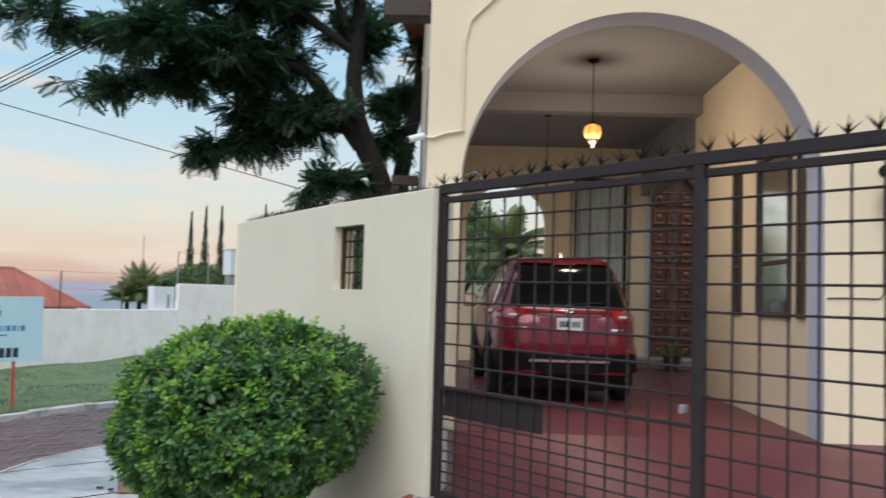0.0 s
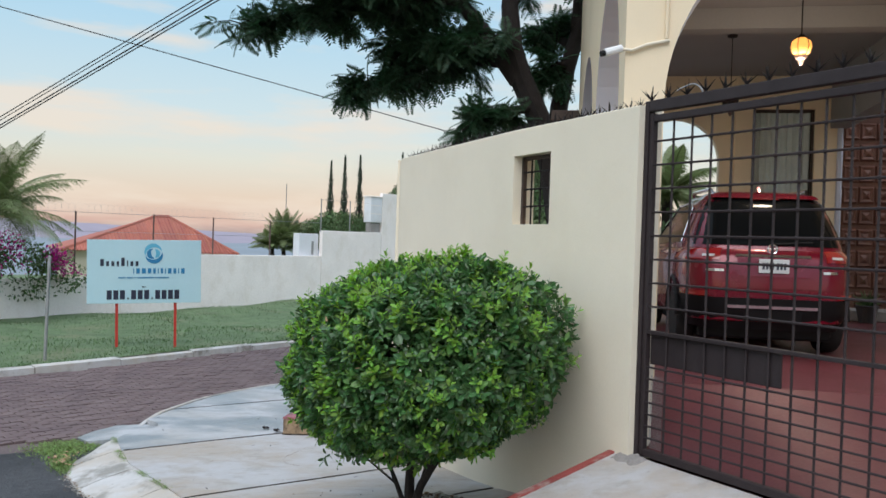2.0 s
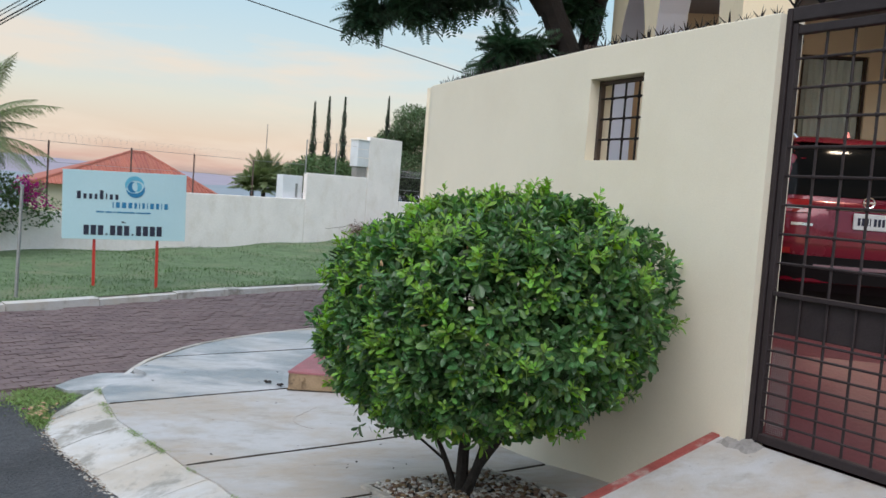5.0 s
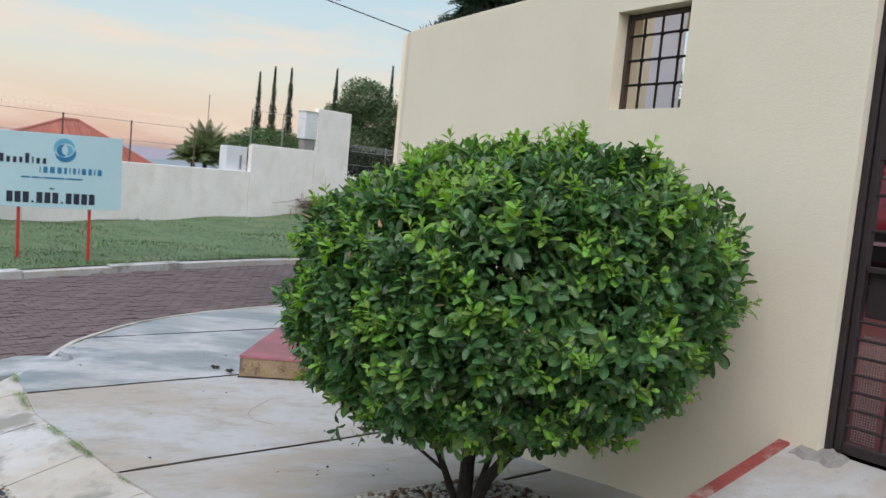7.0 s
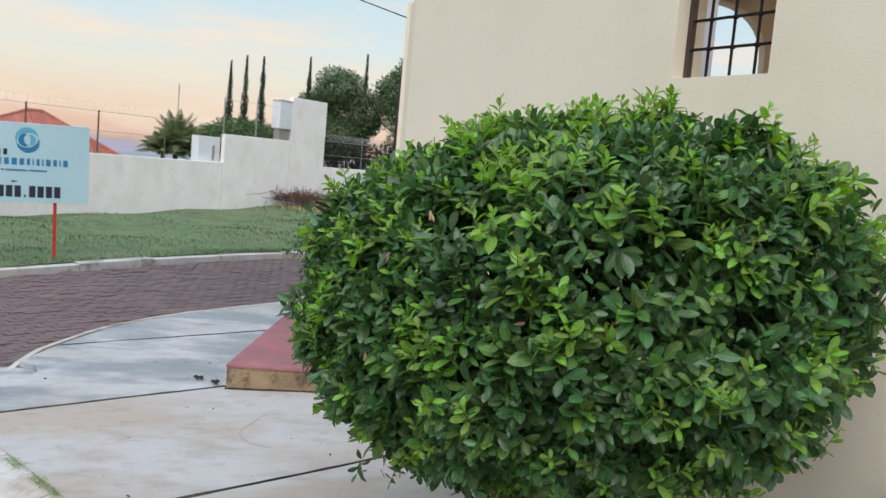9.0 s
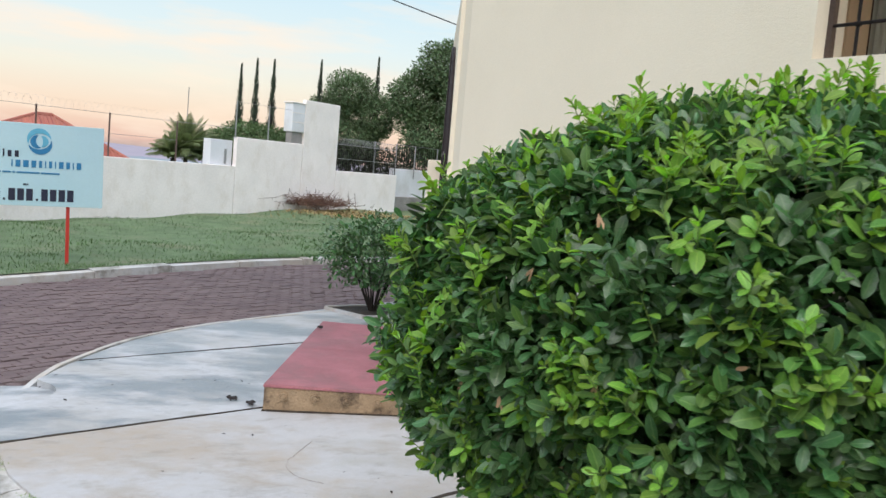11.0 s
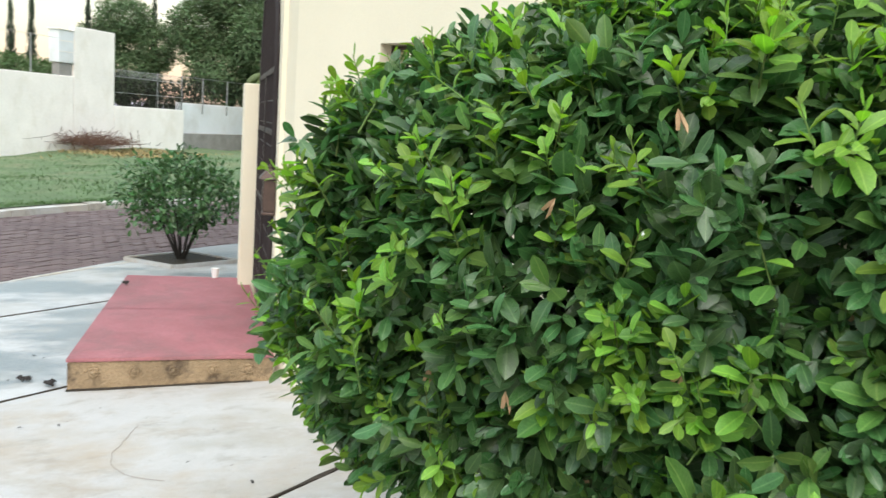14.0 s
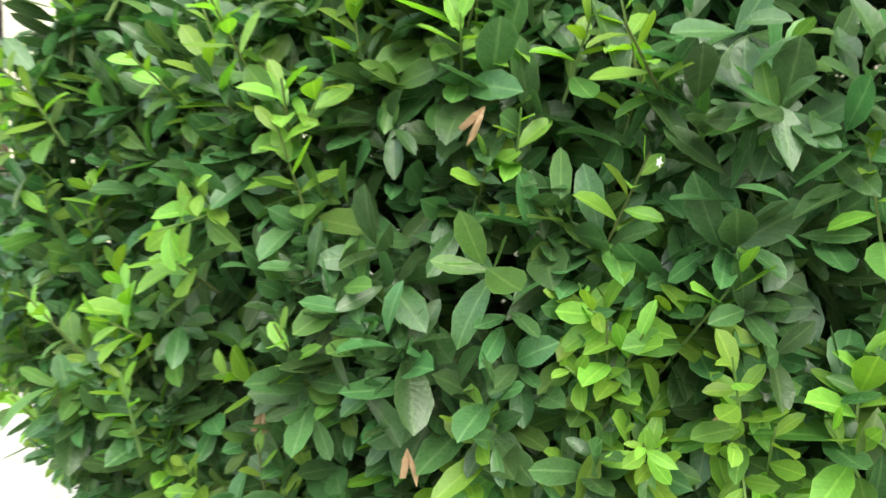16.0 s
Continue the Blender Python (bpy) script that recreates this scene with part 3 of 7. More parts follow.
def build_sidewalk():
    """Poured slabs with real gaps, from the kerb line back to the wall, and a sloping lip down to the street."""
    side = thing("sidewalk", "stained pale concrete pavement with cracked joints", "pavement", kind="structure")

    def front_y(x):
        return lerp(x, [-14.6, -14.25, -13.98, -13.68, -13.24, -12.55, -12.02, -11.8, -11.55, -11.36, -11.15, -9.95, -8.9, -7.8, -6.6, -5.45],
                    [9.0, 7.4, 6.2, 5.35, 4.55, 3.8, 3.34, 3.42, 3.38, 2.95, 2.82, 2.72, 2.82, 2.9, 2.85, 2.75])

    def back_y(x):
        return wall_y(x) + 0.05 if x > -9.9 else lerp(x, [-12.1, -9.9], [7.25, 5.7]) if x > -12.1 else 12.5
    # joints run across the pavement
    joints = [-14.62, -12.55, -10.6, -8.42, -6.95, -5.43]
    for a, b in zip(joints[:-1], joints[1:]):
        mb = MB()
        nx, ny = max(2, int((b - a) / 0.1)), 14
        top = []
        for i in range(nx + 1):
            x = a + 0.012 + (b - a - 0.024) * i / nx
            for j in range(ny + 1):
                f, k = front_y(x), back_y(x)
                y = f + (k - f) * j / ny
                skew = (y - 4.0) * -0.05
                z = walk_z(x + skew) + 0.006 * noise.noise((x * 0.8, y * 0.8, 1))
                rag = 0.010 * noise.noise((a * 3 if i == 0 else b * 3, y * 7, 5.0)) - 0.004 if i in (0, nx) else 0.0
                top.append((x + skew + (rag if i else -rag), y, z - (0.006 if i in (0, nx) else 0.0)))
        w = ny + 1
        fs = [(i * w + j, (i + 1) * w + j, (i + 1) * w + j + 1, i * w + j + 1) for i in range(nx) for j in range(ny)]
        n0 = len(top)
        low = [(x, y, z - 0.3) for x, y, z in top]
        ring = [j for j in range(ny + 1)] + [i * w + ny for i in range(1, nx + 1)] + [nx * w + j for j in range(ny - 1, -1, -1)] + [i * w for i in range(nx - 1, 0, -1)]
        fs += [(ring[i], ring[(i + 1) % len(ring)], ring[(i + 1) % len(ring)] + n0, ring[i] + n0) for i in range(len(ring))]
        mb.add(top + low, fs)
        part("slab", mb, CONC_W if b < -10 else CONC, side, smooth=True)
    # dark dirt packed into the joints
    for k, jx in enumerate(joints[1:-1]):
        f0, f1 = front_y(jx) + 0.02, back_y(jx) - 0.06
        vs = []
        for i in range(81):
            y = f0 + (f1 - f0) * i / 80
            skew = (y - 4.0) * -0.05
            wd = max(0.002, 0.008 + 0.012 * noise.noise((jx, y * 6, 9.0)))
            mid = jx + skew + 0.006 * noise.noise((jx * 2, y * 3, 4.0))
            vs += [(mid - wd, y, walk_z(mid) - 0.002), (mid + wd, y, walk_z(mid) - 0.002)]
        vs += [(x, y, z - 0.05) for x, y, z in vs]
        o = 162
        fs = [(2 * i, 2 * i + 1, 2 * i + 3, 2 * i + 2) for i in range(80)] + [(o + 2 * i, o + 2 * i + 2, o + 2 * i + 3, o + 2 * i + 1) for i in range(80)]
        fs += [(2 * i, 2 * i + 2, o + 2 * i + 2, o + 2 * i) for i in range(80)] + [(2 * i + 1, o + 2 * i + 1, o + 2 * i + 3, 2 * i + 3) for i in range(80)]
        part("joint_dirt", MB().add(vs, fs), SOIL, side, "dark dirt in the joint")
    # sloping lip towards the street, in poured lengths
    C = curve([(-11.36, 3.02)] + NK[9:], 0.1)
    for i in range(0, len(C) - 1, 9):
        seg = C[i:i + 10].copy()
        if len(seg) < 3:
            continue
        d = seg[-1] - seg[-2]
        seg[-1] -= d / np.linalg.norm(d) * 0.012
        mb = MB()
        wd = [lerp(p[0], [-11.38, -11.15, -10.7, -10.3], [0.16, 0.45, 0.85, 1.0]) for p in seg]
        strip(mb, seg, [0.09, -0.05, -0.34, -0.52, -0.52, 0.09], lambda x, y, k: walk_z(x) + (-0.013, -0.016, -0.085, -0.145, -0.3, -0.3)[k] + (0, 0.004, 0.02, 0.012, 0, 0)[k] * noise.noise((x * 3.1, y * 3.1, 2)), widths=wd)
        part("kerb_length", mb, CONC_K, side, smooth=True)
    C = np.array([q for q in curve(NK[3:10], 0.1) if q[0] < -11.93])
    for i in range(0, len(C) - 1, 14):
        seg = C[i:i + 15].copy()
        if len(seg) < 3:
            continue
        d = seg[-1] - seg[-2]
        seg[-1] -= d / np.linalg.norm(d) * 0.012
        mb = MB()
        strip(mb, seg, [-0.012, -0.016, -0.06, -0.075, -0.085, -0.012], lambda x, y, k: walk_z(x) - lerp(x, [-12.4, -11.95], [0.0, 0.09]) + (0.0, 0.008, 0.008, -0.01, -0.3, -0.3)[k] + 0.008 * noise.noise((x * 3, y * 3, 1)))
        part("kerb_length", mb, CONC_K, side, smooth=True)
    # low slab of the gutter at the turn
    mb = MB()
    poly = [(-11.88, 2.52), (-12.15, 2.74), (-12.36, 3.06), (-12.06, 3.32), (-11.70, 3.46), (-11.40, 3.28), (-11.42, 2.9), (-11.6, 2.6)]
    top = [(x, y, walk_z(x) - h) for (x, y), h in zip(poly, (0.125, 0.125, 0.12, 0.07, 0.04, 0.04, 0.08, 0.115))]
    n = len(top)
    mb.add(top + [(x, y, z - 0.2) for x, y, z in top], [tuple(range(n))] + [(i, i + n, (i + 1) % n + n, (i + 1) % n) for i in range(n)])
    part("gutter_slab", mb, CONC_W, side)
    mb = MB()
    C = curve([(-9.7, 4.53), (-9.52, 4.33), (-9.39, 4.18), (-9.24, 4.10), (-9.08, 4.09), (-8.93, 4.16)], 0.05)
    mb.tube([(x + 0.015 * noise.noise((x * 9, y * 9, 4)), y + 0.015 * noise.noise((x * 9, y * 9, 7)), walk_z(x) + 0.0035) for x, y in C], 0.0011, 4)
    part("crack", mb, CRACK, side, "hairline crack")
    # silt washed against the kerb
    C = np.array([q for q in curve(NK[2:10], 0.12) if q[0] < -12.2])
    mb = MB()
    strip(mb, C, [-0.06, -0.14, -0.42, -0.42, -0.06], lambda x, y, k: walk_z(x) + (-0.028, -0.085, -0.15, -0.3, -0.3)[k] + (0.012, 0.02, 0.0, 0, 0)[k] * noise.noise((x * 2.5, y * 2.5, 6)))
    part("silt_strip", mb, BED, side, "brown silt along the kerb", smooth=True)
    return side


def build_apron():
    """Sloping concrete crossing in front of the gate, with a red painted edge."""
    ap = thing("driveway_apron", "sloping pale concrete crossing with a red painted edge", "driveway", kind="structure")

    def z(x, y):
        f = (y - APRON_Y0) / (APRON_Y1 - APRON_Y0)
        return (0.40 + max(0, (x + 5.4)) * 0.05) * (1 - f) + (0.95 + max(0, x + 3) * 0.02) * f - 0.03 * math.sin(f * math.pi)
    for a, b in ((APRON_X0, -2.6), (-2.59, 0.2), (0.21, APRON_X1)):
        mb = MB()
        nx, ny = 12, 10
        top = [(a + (b - a) * i / nx, APRON_Y0 + (APRON_Y1 - APRON_Y0) * j / ny, z(a + (b - a) * i / nx, APRON_Y0 + (APRON_Y1 - APRON_Y0) * j / ny)) for i in range(nx + 1) for j in range(ny + 1)]
        w = ny + 1
        fs = [(i * w + j, (i + 1) * w + j, (i + 1) * w + j + 1, i * w + j + 1) for i in range(nx) for j in range(ny)]
        ring = [j for j in range(ny + 1)] + [i * w + ny for i in range(1, nx + 1)] + [nx * w + j for j in range(ny - 1, -1, -1)] + [i * w for i in range(nx - 1, 0, -1)]
        n0 = len(top)
        fs += [(ring[i], ring[(i + 1) % len(ring)], ring[(i + 1) % len(ring)] + n0, ring[i] + n0) for i in range(len(ring))]
        mb.add(top + [(x, y, q - 0.6) for x, y, q in top], fs)
        part("slab", mb, CONC, ap, smooth=True)
    mb = MB()
    rings = []
    for j in range(11):
        y = APRON_Y0 + (APRON_Y1 - 0.04 - APRON_Y0) * j / 10
        q = z(APRON_X0, y)
        rings.append([(APRON_X0 - 0.03, y, q - 0.10), (APRON_X0 - 0.025, y, q + 0.010), (APRON_X0 + 0.03, y, q + 0.011), (APRON_X0 + 0.038, y, q - 0.02)])
    mb.loft(rings)
    part("painted_edge", mb, REDEDGE, ap, "red painted edge of the slab")
    mb = MB()
    vs = []
    for i in range(9):
        for j in range(5):
            x, y = -5.36 + i * 0.03, 4.90 + j * 0.028 + 0.012 * math.sin(i * 1.7)
            edge = i in (0, 8) or j == 0
            vs.append((x, y, z(x, y) + (-0.004 if edge else 0.012 + 0.012 * random.random())))
    mb.add(vs, [(i * 5 + j, (i + 1) * 5 + j, (i + 1) * 5 + j + 1, i * 5 + j + 1) for i in range(8) for j in range(4)])
    part("mortar_patch", mb, STONE, ap, "dark rough mortar at the gate post")
    return ap


def arch_poly(x0, x1, zb, zs, n=20):
    c, r = (x0 + x1) / 2, (x1 - x0) / 2
    return [(x0, zb)] + [(c - r * math.cos(math.pi * i / n), zs + r * math.sin(math.pi * i / n)) for i in range(n + 1)] + [(x1, zb)]


def wall_holes(mb, x0, x1, z0, z1, y0, y1, holes, mi=0, rev=1, at=None):
    """A wall from x0 to x1 whose openings go right through. holes: lists of (x, z), each starting and ending at its foot."""
    bm = bmesh.new()
    edges = []
    for poly in [[(x0, z0), (x1, z0), (x1, z1), (x0, z1)]] + holes:
        vs = [bm.verts.new((x, 0, z)) for x, z in poly]
        edges += [bm.edges.new((vs[i], vs[(i + 1) % len(vs)])) for i in range(len(vs))]
    bmesh.ops.triangle_fill(bm, use_beauty=True, edges=edges)
    keep = [f for f in bm.faces]
    inside = []
    for f in keep:
        c = f.calc_center_median()
        for poly in holes:
            k = False
            for i in range(len(poly)):
                (xa, za), (xb, zb) = poly[i], poly[i - 1]
                if (za > c.z) != (zb > c.z) and c.x < (xb - xa) * (c.z - za) / (zb - za) + xa:
                    k = not k
            if k:
                inside.append(f)
                break
    bmesh.ops.delete(bm, geom=inside, context="FACES")
    bm.verts.index_update()
    vs = [tuple(v.co) for v in bm.verts]
    fs = [[v.index for v in f.verts] for f in bm.faces]
    bm.free()
    n = len(vs)
    mb.add([(x, y0, z) for x, _, z in vs] + [(x, y1, z) for x, _, z in vs], fs + [[i + n for i in reversed(f)] for f in fs], mi, at)
    for poly, k in [([(x0, z0), (x1, z0), (x1, z1), (x0, z1)], mi)] + [(h, rev) for h in holes]:
        m = len(poly)
        mb.add([(x, y0, z) for x, z in poly] + [(x, y1, z) for x, z in poly], [(i, (i + 1) % m, (i + 1) % m + m, i + m) for i in range(m)], k, at)


WALL_TOP = 3.29
WIN = (-6.848, -6.29, 2.503, 3.072)
WIN2 = (-8.93, -8.37, 1.62, 2.19)


def build_boundary_wall():
    """Rendered wall that bends gently from the gate to the side entrance, with a square opening through it."""
    xs = sorted(set([round(x, 3) for x in np.arange(-9.97, -5.27, 0.22)] + [WIN[0], WIN[1], WIN2[0], WIN2[1], -5.25]))
    zs = [-0.4, 0.6, WIN2[2], WIN2[3], WIN[2], WIN[3], WALL_TOP - 0.006, WALL_TOP]
    t = 0.20
    mb = MB()

    def P(i, j, k):
        x, z = xs[i], zs[j]
        s = (wall_y(x + 0.05) - wall_y(x - 0.05)) / 0.1
        n = Vector((-s, 1)).normalized()
        inset = 0.004 if j == len(zs) - 1 else 0.0
        d = (t - inset if k else inset)
        end = 0.06 if i == 0 and not k else 0
        return (x + n.x * d, wall_y(x) + n.y * d + end, z)
    nx, nz = len(xs), len(zs)
    vs = [P(i, j, k) for k in (0, 1) for i in range(nx) for j in range(nz)]

    def I(i, j, k):
        return k * nx * nz + i * nz + j
    iw, jw = xs.index(WIN[0]), 4
    iw2 = xs.index(WIN[1])
    kw, kw2 = xs.index(WIN2[0]), xs.index(WIN2[1])
    fs = []
    for i in range(nx - 1):
        for j in range(nz - 1):
            if (iw <= i < iw2 and j == jw) or (kw <= i < kw2 and j == 2):
                continue
            fs.append((I(i, j, 0), I(i + 1, j, 0), I(i + 1, j + 1, 0), I(i, j + 1, 0)))
            fs.append((I(i, j, 1), I(i, j + 1, 1), I(i + 1, j + 1, 1), I(i + 1, j, 1)))
    for i in range(nx - 1):
        fs.append((I(i, nz - 1, 0), I(i + 1, nz - 1, 0), I(i + 1, nz - 1, 1), I(i, nz - 1, 1)))
    for j in range(nz - 1):
        fs.append((I(0, j, 0), I(0, j + 1, 0), I(0, j + 1, 1), I(0, j, 1)))
        fs.append((I(nx - 1, j, 0), I(nx - 1, j, 1), I(nx - 1, j + 1, 1), I(nx - 1, j + 1, 0)))
    for p, p2, row in ((iw, iw2, jw), (kw, kw2, 2)):
        for i in range(p, p2):
            for j in (row, row + 1):
                fs.append((I(i, j, 0), I(i, j, 1), I(i + 1, j, 1), I(i + 1, j, 0)))
        for i in (p, p2):
            fs.append((I(i, row, 0), I(i, row + 1, 0), I(i, row + 1, 1), I(i, row, 1)))
    mb.add(vs, fs)
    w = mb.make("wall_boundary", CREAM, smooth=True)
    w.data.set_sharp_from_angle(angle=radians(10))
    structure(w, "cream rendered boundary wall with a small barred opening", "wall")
    for k, q in enumerate((WIN, WIN2)):
        barred_window("window_%d" % (k + 6 if k else 1), *q)
    return w


def barred_window(name, a, b, zl, zh):
    win = thing(name, "small square opening with brown iron bars in the wall", "window", kind="structure")
    yy = lambda x: wall_y(x) + 0.10
    fr = MB()
    for x in (a + 0.018, b - 0.018):
        fr.box((x - 0.016, yy(x) - 0.02, zl + 0.002), (x + 0.016, yy(x) + 0.02, zh - 0.002), bev=0.004)
    fr.tube([(a + 0.03, yy(a), zh - 0.02), (b - 0.03, yy(b), zh - 0.02)], 0.016, 6)
    part("window_frame", fr, DARKWOOD, win)
    for i in range(1, 4):
        x = a + (b - a) * i / 4
        part("bar", MB().tube([(x, yy(x), zl), (x, yy(x), zh - 0.01)], 0.0075, 6), IRON2, win)
    for i in range(1, 4):
        z = zl + (zh - zl) * i / 4 + 0.01
        part("bar", MB().tube([(a + 0.01, yy(a) - 0.008, z), (b - 0.01, yy(b) - 0.008, z)], 0.0075, 6), IRON2, win)
        for k in range(1, 4):
            x = a + (b - a) * k / 4
            part("bar_joint", MB().lathe([(0.004, -0.014), (0.016, -0.006), (0.016, 0.006), (0.004, 0.014)], 8, at=Matrix.Translation((x, yy(x), z))), IRON2, win)


def spike_cluster(h=0.08, n=4):
    """A star of sharp blades that share one root."""
    mb = MB()
    vs, fs = [(0, 0, -0.006)], []
    for k in range(n + 1):
        a = 2 * math.pi * k / n + 0.4 + random.uniform(-0.4, 0.4)
        out = random.uniform(0.045, 0.075) if k < n else 0.012
        tip = (out * math.cos(a), out * math.sin(a), h * (random.uniform(0.55, 1.0) if k < n else 1.2))
        c = a + math.pi / 2
        o = len(vs)
        vs += [(0.009 * math.cos(c), 0.009 * math.sin(c), 0.006), (-0.009 * math.cos(c), -0.009 * math.sin(c), 0.006), (0.011 * math.cos(a), 0.011 * math.sin(a), 0.0), tip]
        fs += [(0, o, o + 1), (o, o + 2, o + 3), (o + 2, o + 1, o + 3), (o + 1, o, o + 3), (0, o + 2, o), (0, o + 1, o + 2)]
    mb.add(vs, fs)
    return mb


def build_wall_spikes():
    proto = [spike_cluster().make("spike", IRON2) for _ in range(3)]
    row = thing("spike_strip", "row of dark iron spikes along the wall top", "security spikes")
    flat = MB()
    pts = [(x, wall_y(x) + 0.1, WALL_TOP + 0.004) for x in np.arange(-9.75, -5.3, 0.15)]
    flat.tube(pts, 0.005, 5)
    part("spike_rail", flat, IRON2, row)
    for i, x in enumerate(np.arange(-9.72, -5.3, 0.115)):
        o = proto[i % 3].copy()
        scene.collection.objects.link(o)
        o.parent = row
        s = random.uniform(0.75, 1.1)
        o.matrix_basis = Matrix.Translation((x, wall_y(x) + 0.1, WALL_TOP + 0.008)) @ Matrix.Rotation(random.uniform(0, 3), 4, "Z") @ Matrix.Diagonal((s, s, s, 1))
    for o in proto:
        bpy.data.objects.remove(o)


GY = 5.045
G0, G1 = -5.235, -2.98


def build_gate():
    """Two panels of a brown iron gate: frame, rods, a lock plate, spikes along the top."""
    gate = thing("driveway_gate", "brown iron grid gate with spikes, closed across the driveway", "gate")
    Z0, ZT = 0.965, 3.32

    def bar(name, lo, hi, label="", bev=0.006, m=IRON):
        return part(name, MB().box(lo, hi, bev=bev), m, gate, label)
    bar("post", (G0 - 0.012, GY - 0.035, 0.93), (G0 + 0.022, GY + 0.03, ZT - 0.002))
    bar("stile", (G0 + 0.025, GY - 0.025, Z0), (G0 + 0.060, GY + 0.02, 3.235))
    bar("top_rail", (G0 + 0.025, GY - 0.035, 3.245), (3.2, GY + 0.02, ZT))
    ends = ((G0 + 0.063, G1 - 0.034), (G1 + 0.034, -0.9), (-0.8, 1.5))
    for k, (a, b) in enumerate(ends):
        bar("second_rail", (a, GY - 0.028, 3.175), (b, GY + 0.015, 3.222))
        bar("bottom_rail", (a, GY - 0.028, Z0), (b, GY + 0.015, Z0 + 0.05))
        bar("mid_rail", (a, GY - 0.022, 1.775), (b, GY + 0.012, 1.80), bev=0.003) if k == 0 else None
        n = int(round((b - a) / 0.158))
        for i in range(1, n):
            x = a + (b - a) * i / n
            part("rod", MB().tube([(x, GY, Z0 + 0.045), (x, GY, 3.18)], 0.0075, 6), IRON, gate)
        rows = [1.80 + 0.156 * i for i in range(1, 9)] + ([1.555 - 0.078 * i for i in range(0, 7)] if k == 0 else [1.80 - 0.156 * i for i in range(0, 6)])
        for z in rows:
            part("rod", MB().tube([(a - 0.005, GY - 0.008, z), (b + 0.005, GY - 0.008, z)], 0.0075, 6), IRON, gate)
        # forged joints where rods cross
        first = None
        for z in [1.80 + 0.156 * i for i in range(1, 9)]:
            for i in range(1, n):
                at = Matrix.Translation((a + (b - a) * i / n, GY - 0.003, z))
                if first is None:
                    first = part("rod_joint", MB().lathe([(0.004, -0.014), (0.014, -0.006), (0.014, 0.006), (0.004, 0.014)], 6), IRON, gate, at=at)
                else:
                    o = new("rod_joint", first.data)
                    o.parent, o.matrix_basis = gate, at
    bar("mid_post", (G1 - 0.031, GY - 0.045, 0.95), (G1 + 0.031, GY + 0.02, 3.244))
    bar("mid_post", (-0.897, GY - 0.045, 0.95), (-0.803, GY + 0.02, 3.244))
    plate = bar("lock_plate", (G0 + 0.065, GY + 0.013, 1.575), (-4.17, GY + 0.024, 1.774), "dark steel plate behind the rods", 0.003)
    bar("lock_box", (G1 - 0.125, GY - 0.025, 1.85), (G1 - 0.088, GY + 0.025, 1.90), "pale steel lock box", 0.006, GALV)
    # fine mesh in the lower corner
    mesh = MB()
    for i in range(0, 9):
        mesh.tube([(G0 + 0.075 + i * 0.012, GY + 0.022, 1.02), (G0 + 0.075 + i * 0.012, GY + 0.022, 1.5)], 0.0012, 4, caps=False)
    for i in range(0, 40):
        mesh.tube([(G0 + 0.075, GY + 0.023, 1.02 + i * 0.012), (G0 + 0.18, GY + 0.023, 1.02 + i * 0.012)], 0.0012, 4, caps=False)
    part("wire_mesh", mesh, GALV, gate, "fine wire mesh")
    x = G0 + 0.02
    proto = [spike_cluster(h=0.085).make("spike", IRON2) for _ in range(3)]
    i = 0
    while x < 1.4:
        o = proto[i % 3].copy()
        scene.collection.objects.link(o)
        o.parent = gate
        o.matrix_basis = Matrix.Translation((x, GY - 0.012, ZT + 0.006)) @ Matrix.Rotation(random.uniform(0, 3), 4, "Z")
        x += 0.152
        i += 1
    for o in proto:
        bpy.data.objects.remove(o)
    # pale cable looped over the corner
    C = [(G0 + 0.20 + 0.42 * s / 14, GY + 0.03 + 0.02 * math.sin(s * 0.6), ZT + 0.004 + 0.075 * math.sin(math.pi * min(1, s / 9 + 0.12)) ** 0.6 * (1 if s < 9 else 0)) for s in range(15)]
    part("loose_cable", MB().tube(C, 0.0055, 5), GALV, gate, "pale loose cable looped on the gate top")
    return gate


# ---- side entrance ----
EA, EB = Vector((-9.96, 5.70)), Vector((-11.92, 7.22))


